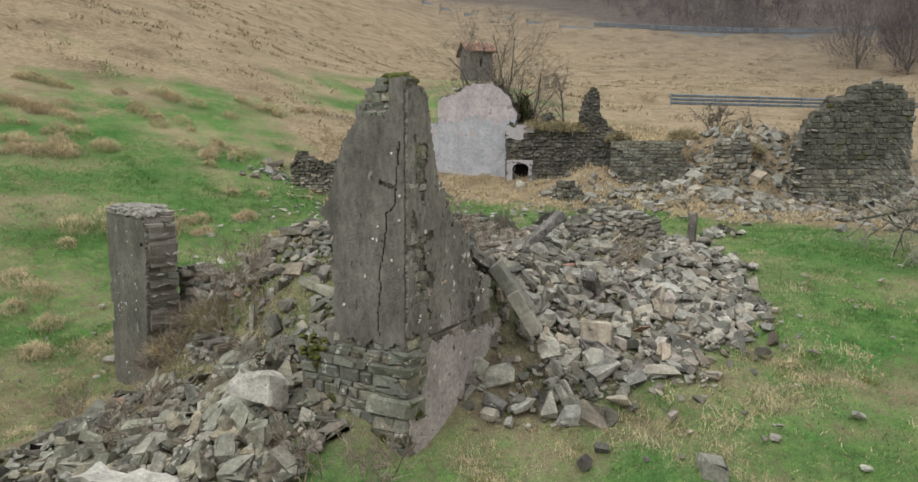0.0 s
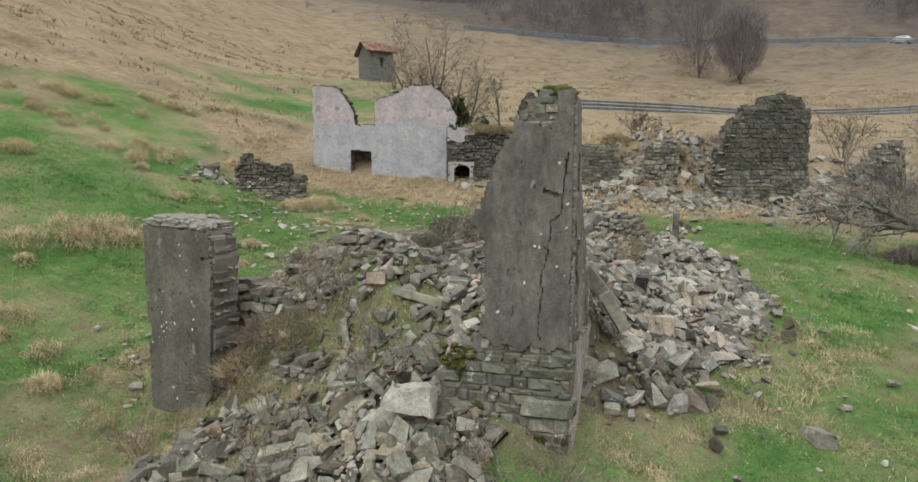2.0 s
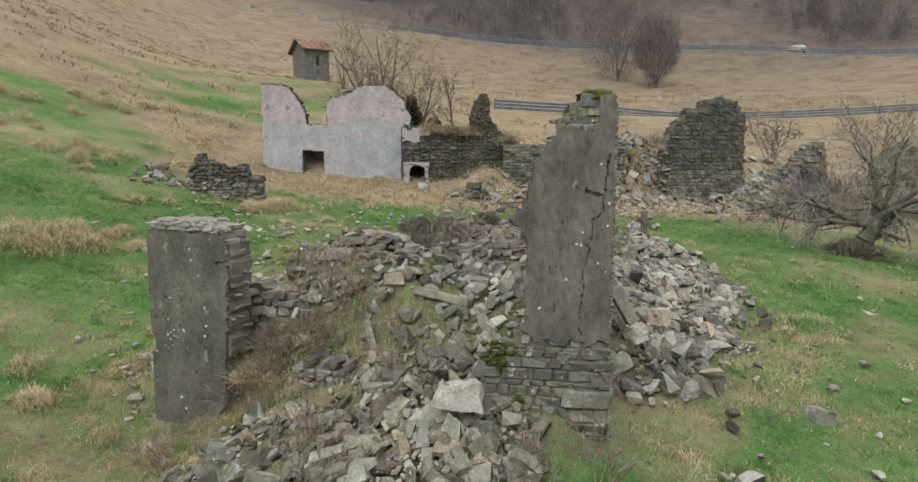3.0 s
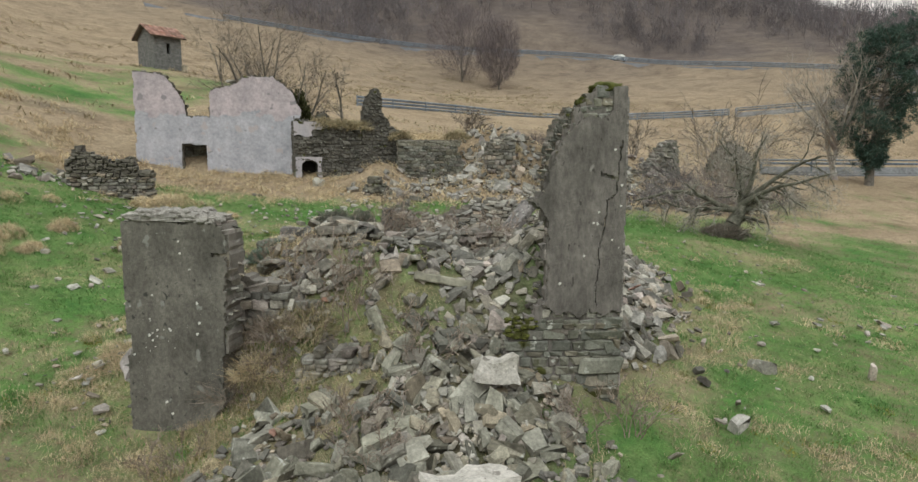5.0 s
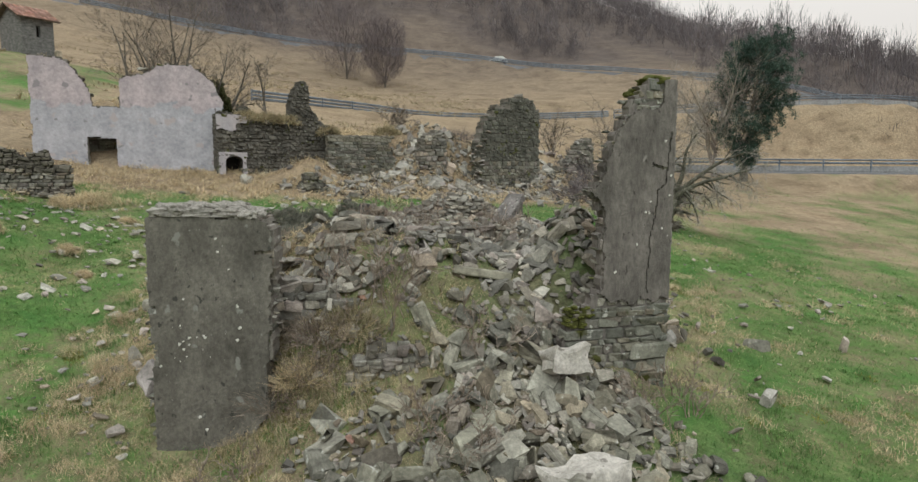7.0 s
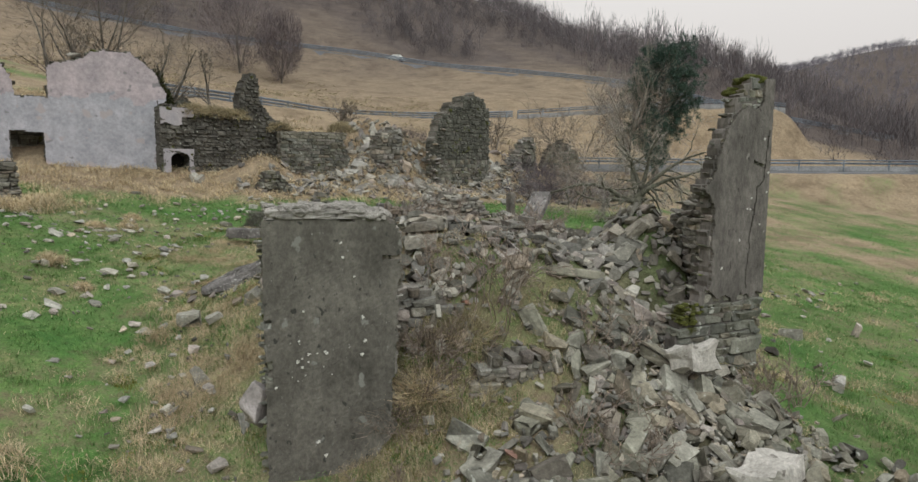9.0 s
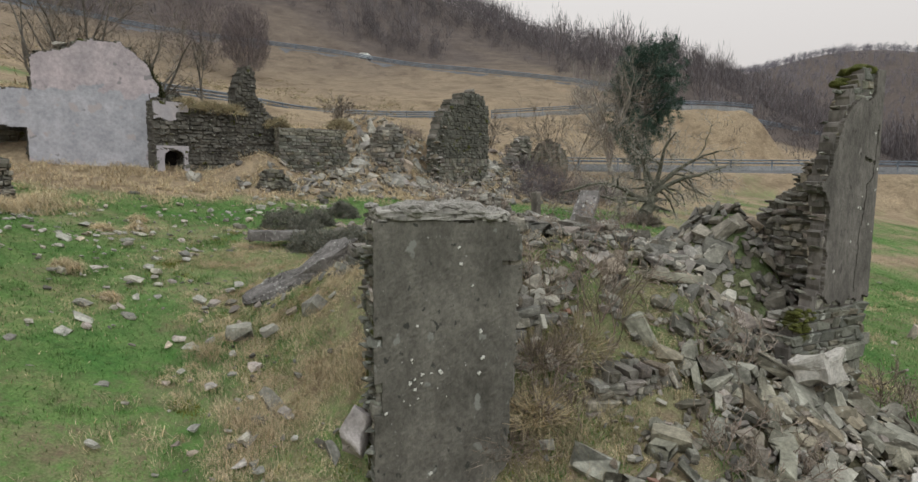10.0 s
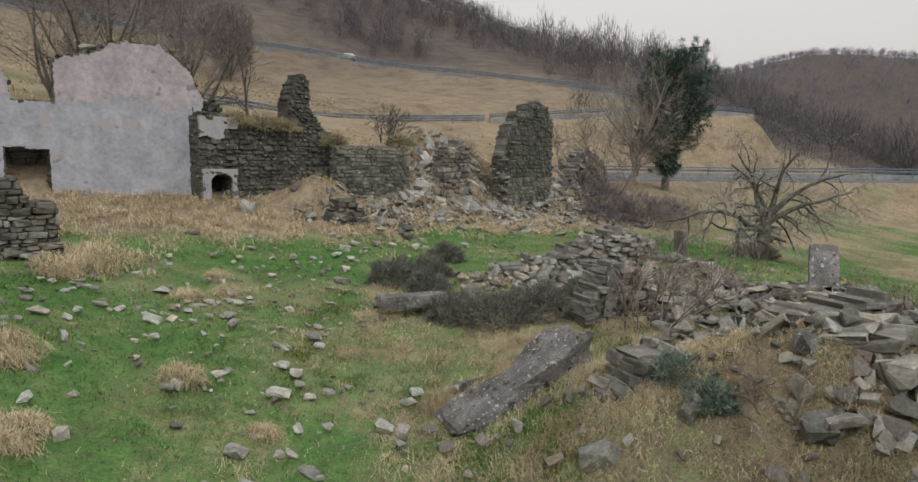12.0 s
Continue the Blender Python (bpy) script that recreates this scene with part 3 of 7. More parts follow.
def guard_rail(line, offset, label, every=4, solid_wall=False):
    """Steel posts with two long corrugated rails, or a concrete parapet, along a road's edge."""
    d = np.gradient(line[:, :2], axis=0)
    d /= np.linalg.norm(d, axis=1)[:, None]
    side = np.stack([-d[:, 1], d[:, 0]], 1)
    p = np.column_stack([line[:, :2] + side * offset, line[:, 2] + 0.3])
    ob = thing("guard_rail", p[0], label, "guard rail")
    k = len(p)
    heights = ((0.10, 0.34), (0.42, 0.64), (0.72, 0.94)) if not solid_wall else ((-1.2, 0.40), (0.58, 0.78), (0.90, 1.04))
    for j, (lo, hi) in enumerate(heights):
        prof = [(0.0, lo), (-0.05, lo + (hi - lo) * 0.3), (0.0, (lo + hi) / 2), (-0.05, lo + (hi - lo) * 0.7), (0.0, hi), (0.06, hi), (0.06, lo)]
        rows = np.stack([np.column_stack([p[:, :2] + side * o, p[:, 2] + h]) for o, h in prof], 1) - p[0]
        m = len(prof)
        i, a = np.meshgrid(np.arange(k - 1), np.arange(m))
        b = (a + 1) % m
        f = np.stack([i * m + a, i * m + b, (i + 1) * m + b, (i + 1) * m + a], -1).reshape(-1, 4)
        part("rail", solid("rail", rows.reshape(-1, 3), f, CONCRETE if solid_wall and j == 0 else STEEL), ob)
    post = box_mesh("rail_post", (0.10, 0.14, 1.3), STEEL, 0.01)
    for q in p[::every]:
        part("post", post, ob, Matrix.Translation(Vector(q - p[0]) + Vector((0, 0, 0.32))))
    return ob


guard_rail(bend[:58], -2.6, "grey-blue steel guard rail at the roadside bend")
guard_rail(bend[58:96], -2.6, "pale concrete parapet with steel rail along the road", 4, True)
guard_rail(low_line, 2.6, "pale steel guard rail on a concrete kerb", 4, True)
guard_rail(hill_road[40:], -2.3, "thin steel guard rail on the hill road", 3)


# ---------------------------------------------------------------- stones and masonry
def chunk(seed, flat, material):
    """An angular broken stone about one unit long."""
    r = np.random.default_rng(seed)
    bm = bmesh.new()
    for _ in range(15):
        q = r.uniform(-1, 1, 3)
        q /= max(abs(q)) ** 0.75 * np.linalg.norm(q) ** 0.25
        bm.verts.new((q[0] * 0.5, q[1] * 0.5 * r.uniform(0.75, 0.9), q[2] * 0.5 * flat))
    got = bmesh.ops.convex_hull(bm, input=bm.verts)
    bmesh.ops.delete(bm, geom=list({e for e in got["geom_interior"] + got["geom_unused"] if isinstance(e, bmesh.types.BMVert)}), context="VERTS")
    return from_bm("stone", bm, material)


def brick(seed, material):
    """A roughly squared wall stone in a unit cube, with knocked-off edges."""
    r = np.random.default_rng(seed)
    bm = bmesh.new()
    bmesh.ops.create_cube(bm, size=1)
    for v in bm.verts:
        v.co += Vector(r.uniform(-0.11, 0.11, 3))
    bmesh.ops.bevel(bm, geom=bm.edges[:], offset=0.10, segments=1, affect="EDGES")
    for v in bm.verts:
        v.co += Vector(r.uniform(-0.045, 0.045, 3))
    return from_bm("stone", bm, material)


def slab(seed, flat, material):
    """A split block of schist, one unit long: squarish faces that don't quite meet square, chipped corners."""
    r = np.random.default_rng(seed)
    bm = bmesh.new()
    bmesh.ops.create_cube(bm, size=1)
    wide = r.uniform(0.55, 0.85)
    for v in bm.verts:
        v.co += Vector(r.uniform(-0.15, 0.15, 3))
    bmesh.ops.bevel(bm, geom=[v for k, v in enumerate(bm.verts) if k % 3 != seed % 3], offset=r.uniform(0.10, 0.24), segments=1, affect="VERTICES")
    bmesh.ops.convex_hull(bm, input=bm.verts)
    for v in bm.verts:
        v.co = Vector((v.co.x * 0.95, v.co.y * wide, v.co.z * flat)) + Vector(r.uniform(-0.02, 0.02, 3))
    bmesh.ops.recalc_face_normals(bm, faces=bm.faces)
    return from_bm("stone", bm, material)


POOL = {}


def pool(kind, material, count=10):
    key = (kind, material.name)
    if key not in POOL:
        if kind == "rock":
            POOL[key] = [chunk(300 + i, (0.45, 0.6, 0.75, 0.55)[i % 4], material) for i in range(count + 6)]
        elif kind == "brick":
            POOL[key] = [brick(i, material) for i in range(count + 6)]
        else:
            POOL[key] = [chunk(100 + i, (0.35, 0.5, 0.65, 0.8)[i % 4], material) if i % 5 < 2 else slab(150 + i, (0.26, 0.42, 0.58)[i % 3], material) for i in range(count + 8)]
    return POOL[key]


def arrays(me):
    co = np.empty(len(me.vertices) * 3, np.float32)
    me.vertices.foreach_get("co", co)
    me.calc_loop_triangles()
    tri = np.empty(len(me.loop_triangles) * 3, np.int32)
    me.loop_triangles.foreach_get("vertices", tri)
    return co.reshape(-1, 3), tri.reshape(-1, 3)


def joined(name, meshes, mats, material):
    """Many small pieces as one mesh; each keeps its own island."""
    V, F, base = [], [], 0
    known = {}
    for me, m in zip(meshes, mats):
        if me.name not in known:
            known[me.name] = arrays(me)
        co, tri = known[me.name]
        m = np.array(m)
        V.append(co @ m[:3, :3].T + m[:3, 3])
        F.append(tri + base)
        base += len(co)
    return solid(name, np.concatenate(V), np.concatenate(F), material)


def pieces(parent, kind, material, mats, limit=300, rest_material=None, name="stone"):
    """The first ones as parts of their own, the rest as one part."""
    stock = pool(kind, material)
    for i, m in enumerate(mats[:limit]):
        part(name, stock[i * 7 % len(stock)], parent, m)
    if len(mats) > limit:
        rest = mats[limit:]
        part("rubble_rest", joined("rubble_rest", [stock[i * 7 % len(stock)] for i in range(len(rest))], rest, rest_material or RUBBLE_FINE), parent, kind="stuff")


def sheet(inside, s0, s1, z0, z1, step, y0, y1, wobble, seed):
    """A wall or a coat of plaster of irregular outline: along s, up z, from depth y0 (front) to y1 (back)."""
    r = np.random.default_rng(seed)
    ns, nz = int((s1 - s0) / step) + 1, int((z1 - z0) / step) + 1
    S, Z = np.meshgrid(s0 + step * np.arange(ns + 1), z0 + step * np.arange(nz + 1))
    keep = np.array([[inside(s, z) for s in s0 + step * (np.arange(ns) + 0.5)] for z in z0 + step * (np.arange(nz) + 0.5)])
    S, Z = S + r.uniform(-0.33, 0.33, S.shape) * step, Z + r.uniform(-0.33, 0.33, S.shape) * step
    Yf = y0 + wobble * (0.6 * wave(S * 2.2, Z * 2.2, seed) + 0.4 * r.uniform(-1, 1, S.shape))
    n = S.size
    verts = np.concatenate([np.stack([S.ravel(), Yf.ravel(), Z.ravel()], 1), np.stack([S.ravel(), np.full(n, y1), Z.ravel()], 1)])
    w = ns + 1
    faces = []
    for j in range(nz):
        for i in range(ns):
            if not keep[j, i]:
                continue
            a, b, c, d = j * w + i, j * w + i + 1, (j + 1) * w + i + 1, (j + 1) * w + i
            faces.append((a, b, c, d))
            faces.append((n + d, n + c, n + b, n + a))
            for dj, di, p, q in ((-1, 0, a, b), (0, 1, b, c), (1, 0, c, d), (0, -1, d, a)):
                jj, ii = j + dj, i + di
                if not (0 <= jj < nz and 0 <= ii < ns) or not keep[jj, ii]:
                    faces.append((q, p, n + p, n + q))
    used, faces = np.unique(np.array(faces), return_inverse=True)
    return verts[used], faces.reshape(-1, 4)


def courses(inside, s0, s1, z0, z1, high, wide, y0, y1, seed, rough=0.03, tilt=0.03, split=False):
    """Poses of wall stones laid in uneven courses."""
    r = np.random.default_rng(seed)
    out, z = [], z0
    while z < z1:
        h = r.uniform(*high)
        s = s0 - r.uniform(0, wide[0])
        while s < s1:
            w = r.uniform(*wide) * r.uniform(0.8, 1.25)
            a, c = s, s + w
            while c - a > 0.09 and not inside(a + 0.03, z + h / 2):
                a += 0.03
            while c - a > 0.09 and not inside(c - 0.03, z + h / 2):
                c -= 0.03
            if c - a > 0.09 and inside((a + c) / 2, z + h * 0.6):
                f, b = y0 - r.uniform(-0.2, 1) * rough, y1 + r.uniform(-0.2, 1) * rough
                mid = f + (b - f) * r.uniform(0.38, 0.62)
                for lo, hi in ((f, mid - 0.01), (mid + 0.01, b)) if split else ((f, b),):
                    m = Matrix.Translation(((a + c) / 2, (lo + hi) / 2, z + h / 2)) @ Euler((r.normal(0, tilt * 0.7), r.normal(0, tilt), r.normal(0, tilt * 0.7))).to_matrix().to_4x4()
                    out.append(m @ Matrix.Diagonal(((c - a) * r.uniform(0.88, 1.0), hi - lo, h * r.uniform(0.85, 0.98), 1)))
            s += w
        z += h
    return out


def masonry(name, label, at, turn, thick, inside, s0, s1, z0, z1, high, wide, material, mortar, seed, limit=300, group="", category="ruined wall", rough=0.03, tilt=0.035):
    """A ruined wall: a core of mortar with every wall stone proud of it."""
    base = z0
    ob = thing(name, (at[0], at[1], base), label, category, group, turn=turn)
    lower = Matrix.Translation((0, 0, -base))
    v, f = sheet(inside, s0, s1, z0, z1, 0.09, 0.035, thick - 0.035, 0.02, seed)
    part("core", solid("core", v - np.array([0, 0, base]), f, mortar), ob)
    mats = [lower @ m for m in courses(inside, s0, s1, z0, z1, high, wide, 0.0, thick, seed + 1, rough, tilt, thick >= 0.4)]
    pieces(ob, "brick", material, mats, limit, material)
    return ob, lower


def profile(points, jag=0.06, seed=0):
    """A ragged top line through (s, z) points."""
    p = np.array(points, float)
    r = np.random.default_rng(seed)
    ph = r.uniform(0, 6, 4)

    def top(s):
        return float(np.interp(s, p[:, 0], p[:, 1])) + jag * (math.sin(9 * s + ph[0]) + math.sin(17 * s + ph[1]) + 0.8 * math.sin(31 * s + ph[2])) / 2
    return top


def scatter(count, density, x0, x1, y0, y1, seed):
    r = np.random.default_rng(seed)
    got = np.empty((0, 2))
    while len(got) < count:
        q = np.column_stack([r.uniform(x0, x1, count * 3), r.uniform(y0, y1, count * 3)])
        got = np.concatenate([got, q[r.random(len(q)) < density(q[:, 0], q[:, 1])]])
    return got[:count]


def rubble(name, label, count, small, density, box, sizes, material, seed, limit=300, sink=0.10, fine=None, flat=1.0, tumble=0.33, kind="chunk"):
    """A heap of tumbled stones lying on the ground's swell."""
    r = np.random.default_rng(seed)
    xy = scatter(count + small, density, *box, seed)
    cx, cy = xy.mean(0)
    ob = thing(name, (cx, cy, float(ground(cx, cy))), label, "rubble")
    size = np.sort(np.clip(r.lognormal(math.log(sizes[0]), sizes[1], count), sizes[2], sizes[3]))[::-1]
    size = np.concatenate([size, np.clip(r.lognormal(math.log(sizes[0] * 0.45), 0.35, small), 0.05, sizes[0])])
    zs = ground(xy[:, 0], xy[:, 1])
    dx, dy = (ground(xy[:, 0] + 0.2, xy[:, 1]) - zs) / 0.2, (ground(xy[:, 0], xy[:, 1] + 0.2) - zs) / 0.2
    mats = []
    for (x, y), z, s, ax, ay in zip(xy, zs, size, dx, dy):
        lean = Euler((math.atan(ay) + r.normal(0, tumble), -math.atan(ax) + r.normal(0, tumble), 0)).to_matrix().to_4x4()
        up = s * (0.22 - sink) + r.uniform(0, 0.10) * (s < 0.4)
        mats.append(Matrix.Translation((x - cx, y - cy, z + up - float(ground(cx, cy)))) @ lean @ pose(0, 0, 0, 0, 0, r.uniform(0, 360)) @ Matrix.Diagonal((s * r.uniform(0.85, 1.3), s * r.uniform(0.7, 1.05), s * flat * r.uniform(0.6, 1.0), 1)))
    pieces(ob, kind, material, mats, limit, fine)
    return ob


# ---------------------------------------------------------------- the standing corner of the house
CORNER = (-0.59, 7.16)
A_LEFT = [(-0.1, 1.25), (0.3, 1.3), (0.5, 1.57), (0.9, 1.62), (1.28, 1.48), (1.42, 1.18), (1.6, 1.07), (2.7, 1.08), (2.95, 1.26), (3.05, 1.15), (3.4, 1.03), (3.87, 0.83), (4.0, 0.70), (4.24, 0.62), (4.40, 0.47), (4.46, 0.30)]
A_EDGE = profile(A_LEFT, 0.025, 3)
CRACK = np.array([(3.75, 0.06), (3.4, 0.10), (3.05, 0.13), (2.95, 0.24), (2.6, 0.27), (2.25, 0.36), (2.1, 0.33), (1.75, 0.38), (1.5, 0.36)])


def wall_a(s, z):
    return -0.1 < z < 4.46 and 0.0 <= 1.75 - s <= A_EDGE(z)


def coat_a(s, z):
    q = 1.75 - s
    if not wall_a(s, z) or q > A_EDGE(z) - 0.03:
        return False
    low = 1.44 + 0.05 * math.sin(7 * q) + 0.04 * math.sin(19 * q) - 0.06 * (q < 0.45)
    high = (4.38 if q < 0.20 else 4.08) + 0.08 * math.sin(6 * q + 1) + 0.05 * math.sin(15 * q) - 0.9 * max(0.0, q - 0.85)
    gap = 1.5 < z < 3.75 and abs(q - np.interp(-z, -CRACK[:, 0], CRACK[:, 1])) < 0.011
    scar = abs(q - 0.22) < 0.13 and abs(z - 3.27 - 0.3 * (q - 0.22)) < 0.025
    return low < z < high and not gap and not scar


B_TOP = profile([(-0.2, 4.42), (0.40, 4.36), (0.52, 3.8), (0.66, 3.34), (0.90, 3.16), (0.95, 2.92), (1.45, 2.54), (1.53, 2.14), (2.0, 1.92), (2.08, 1.42), (2.45, 1.22), (2.8, 0.92), (2.95, 0.4), (3.1, 0.1)], 0.035, 5)


def wall_b(s, z):
    return 0.28 <= s <= 3.1 and -0.2 < z < B_TOP(s)


def wall_b_low(s, z):
    return wall_b(s, z) and z < 2.45


def wall_b_high(s, z):
    return wall_b(s, z) and z >= 2.4


def wall_b_all(s, z):
    return 0.0 <= s <= 3.1 and -0.2 < z < B_TOP(s)


def blush(s):
    """Upper edge of the pinkish coat on the side wall's foot."""
    return 1.50 - 0.16 * s + 0.05 * math.sin(7 * s) + 0.03 * math.sin(17 * s)


def coat_b_low(s, z):
    bare = s < 0.06 + 0.04 * math.sin(9 * z) or (z > 0.66 + 0.05 * math.sin(8 * s) and s < 0.34 + 0.42 * max(0.0, z - 1.0) + 0.06 * math.sin(14 * z)) or (s - 0.17) ** 2 + (z - 0.62) ** 2 < 0.012
    return wall_b_all(s, z) and z < min(blush(s), B_TOP(s) - 0.05) and not bare


def coat_b_high(s, z):
    if not wall_b_all(s, z) or z > B_TOP(s) - 0.04 or z < max(blush(s) + 0.03, 1.46):
        return False
    q = float(wave(np.float64(s * 4.1), np.float64(z * 2.6), 4))
    strip = 1.9 < z < 3.75 and abs(s - 0.24 - 0.05 * math.sin(4 * z)) < 0.13 and q > -0.25
    chips = q > 0.62 or (abs(z - 2.55 - 0.25 * s) < 0.05 and s < 0.55) or (s - 0.42) ** 2 + (z - 1.72) ** 2 < 0.006
    return not strip and not chips


corner = thing("ruined_wall_corner", (*CORNER, 0), "tall jagged corner of a ruined house with cracked grey render", "ruined wall")
fa = pose(0, 0, 0, 0, 0, -29.5) @ Matrix.Translation((-1.75, 0, 0))
fb = pose(0, 0, 0, 0, 0, 60.5)


def on(frame_of_wall, me):
    me.transform(frame_of_wall)
    return me


v, f = sheet(wall_a, 0.0, 1.75, -0.1, 4.46, 0.07, 0.016, 0.20, 0.012, 11)
part("core", on(fa, solid("core", v, f, RENDER_DARK)), corner, label="mortar core of the front wall")
v, f = sheet(wall_b_low, 0.25, 3.1, -0.2, 2.5, 0.08, 0.014, 0.40, 0.012, 12)
part("core", on(fb, solid("core", v, f, MORTAR)), corner, label="mortar core of the side wall")
v, f = sheet(wall_b_high, 0.25, 1.6, 2.4, 4.4, 0.08, 0.014, 0.20, 0.012, 12)
part("core", on(fb, solid("core", v, f, MORTAR)), corner, label="mortar core of the side wall")


def stones_a(s, z):
    return wall_a(s, z) and not (1.30 < z < 1.5 and 1.75 - s > 1.1) and (z < 1.5 or 1.75 - s < A_EDGE(z) - 0.05)


front_stones = [m for m in courses(stones_a, 0.0, 1.72, -0.1, 1.2, (0.07, 0.17), (0.11, 0.34), -0.015, 0.45, 21, 0.012, 0.03, True)]
front_stones += courses(stones_a, 0.0, 1.74, 1.1, 4.46, (0.07, 0.16), (0.10, 0.32), 0.006, 0.23, 22, 0.008, 0.04)
pieces(corner, "brick", STONE_MOSSY, [fa @ m for m in front_stones if m.translation.z < 1.3 and m.translation.y < 0.22], 290)
pieces(corner, "brick", STONE_PALE, [fa @ m for m in front_stones if 1.3 <= m.translation.z < 3.4 or m.translation.y >= 0.22], 290)
pieces(corner, "brick", STONE_MOSSY, [fa @ m for m in front_stones if m.translation.z >= 3.4], 290)
side_stones = courses(wall_b_low, 0.30, 3.1, -0.2, 2.45, (0.08, 0.20), (0.10, 0.28), 0.004, 0.43, 23, 0.03, 0.09, True)
side_stones += courses(wall_b_high, 0.30, 1.6, 2.4, 4.4, (0.08, 0.18), (0.10, 0.28), 0.004, 0.23, 24, 0.012, 0.05)
pieces(corner, "brick", STONE_PALE, [fb @ m for m in side_stones], 290)
# big squared quoins at the foot and small face stones up the outer edge
for k, (z, h, w, d) in enumerate(((0.02, 0.17, 0.42, 0.5), (0.20, 0.16, 0.55, 0.4), (0.37, 0.14, 0.48, 0.42), (0.52, 0.26, 0.56, 0.36), (0.80, 0.20, 0.26, 0.5), (1.02, 0.15, 0.52, 0.34), (1.18, 0.17, 0.30, 0.46))):
    part("quoin", pool("brick", STONE_MOSSY)[k], corner, fa @ Matrix.Translation((1.75 - w / 2 + 0.02, d / 2 - 0.035, z + h / 2)) @ Matrix.Diagonal((w, d, h * 0.97, 1)))
edge = []
for z in np.arange(1.36, 4.3, 0.13):
    w, h = 0.16 + 0.12 * rng.random(), 0.10 + 0.05 * rng.random()
    edge.append(fb @ Matrix.Translation((w / 2 + 0.012, 0.10, z + h / 2)) @ pose(0, 0, 0, 0, rng.normal(0, 3), 0) @ Matrix.Diagonal((w, 0.20, h * 0.95, 1)))
    edge.append(fb @ Matrix.Translation((w + 0.14, 0.10, z + h / 2)) @ pose(0, 0, 0, 0, rng.normal(0, 3), 0) @ Matrix.Diagonal((0.26, 0.20, h * 0.93, 1)))
pieces(corner, "brick", STONE, edge, 290)
v, f = sheet(coat_a, 0.0, 1.75, 1.3, 4.45, 0.021, -0.035, 0.02, 0.006, 13)
part("render_coat", on(fa, solid("render_coat", v, f, RENDER_DARK)), corner, label="cracked dark grey render")
v, f = sheet(coat_b_low, 0.0, 3.1, -0.2, 1.7, 0.035, -0.03, 0.03, 0.006, 14)
part("render_coat", on(fb, solid("render_coat", v, f, RENDER_WARM)), corner, label="pinkish grey render with flaked edges")
v, f = sheet(coat_b_high, 0.0, 3.1, 1.2, 4.4, 0.03, -0.026, 0.03, 0.008, 15)
part("render_coat", on(fb, solid("render_coat", v, f, RENDER_GREY)), corner, label="stained grey render with missing patches")


def blotch(r, seed, material, name="lichen_spot"):
    g = np.random.default_rng(seed)
    a = np.linspace(0, 2 * np.pi, 11)[:-1]
    rad = r * g.uniform(0.35, 1.2, 10)
    ring = np.stack([rad * np.cos(a), np.full(10, -0.002), rad * np.sin(a)], 1)
    top = np.stack([0.7 * rad * np.cos(a), np.full(10, -0.006), 0.7 * rad * np.sin(a)], 1)
    verts = np.concatenate([ring, top, [(0, -0.007, 0)]])
    i = np.arange(10)
    j = (i + 1) % 10
    faces = np.concatenate([np.stack([i, j, j + 10], 1), np.stack([i, j + 10, i + 10], 1), np.stack([i + 10, j + 10, 0 * i + 20], 1)])
    return solid(name, verts, faces, material)


SPOTS = [blotch(0.03, 60 + k, LICHEN) for k in range(5)]
for k in range(10):
    q, z = rng.uniform(0.05, 0.95), rng.uniform(1.5, 3.7)
    if coat_a(1.75 - q, z):
        part("lichen_spot", SPOTS[k % 5], corner, fa @ Matrix.Translation((1.75 - q, -0.046, z)) @ Matrix.Scale(rng.uniform(0.3, 0.8), 4))
for k in range(44):
    q, z = rng.uniform(0.1, 1.9), rng.uniform(0.5, 3.4)
    if coat_b_low(q, z) or coat_b_high(q, z):
        part("lichen_spot", SPOTS[k % 5], corner, fb @ Matrix.Translation((q, -0.038, z)) @ Matrix.Scale(rng.uniform(0.5, 1.4), 4))


def cushion(r, seed, material, flat=0.45):
    """A lumpy cushion."""
    bm = bmesh.new()
    bmesh.ops.create_icosphere(bm, subdivisions=3, radius=r)
    for v in bm.verts:
        k = 1 + 0.35 * noise.noise(v.co * (2.2 / r) + Vector((seed, 0, 0))) + 0.2 * noise.noise(v.co * (6 / r))
        v.co = Vector((v.co.x * k, v.co.y * k, v.co.z * k * flat))
    return from_bm("moss", bm, material, True)


part("moss", cushion(0.22, 1, MOSS), corner, fa @ Matrix.Translation((1.52, 0.2, 4.44)), "green moss on the wall's top")
part("moss", cushion(0.16, 2, MOSS), corner, fa @ Matrix.Translation((1.28, 0.25, 4.28)))
for k in range(26):
    part("moss", cushion(rng.uniform(0.025, 0.06), 30 + k, MOSS, 0.5), corner, fa @ Matrix.Translation((rng.uniform(0.12, 0.62), rng.uniform(-0.03, 0.05), 1.12 + 0.1 * (k % 3) + rng.uniform(-0.04, 0.04))))

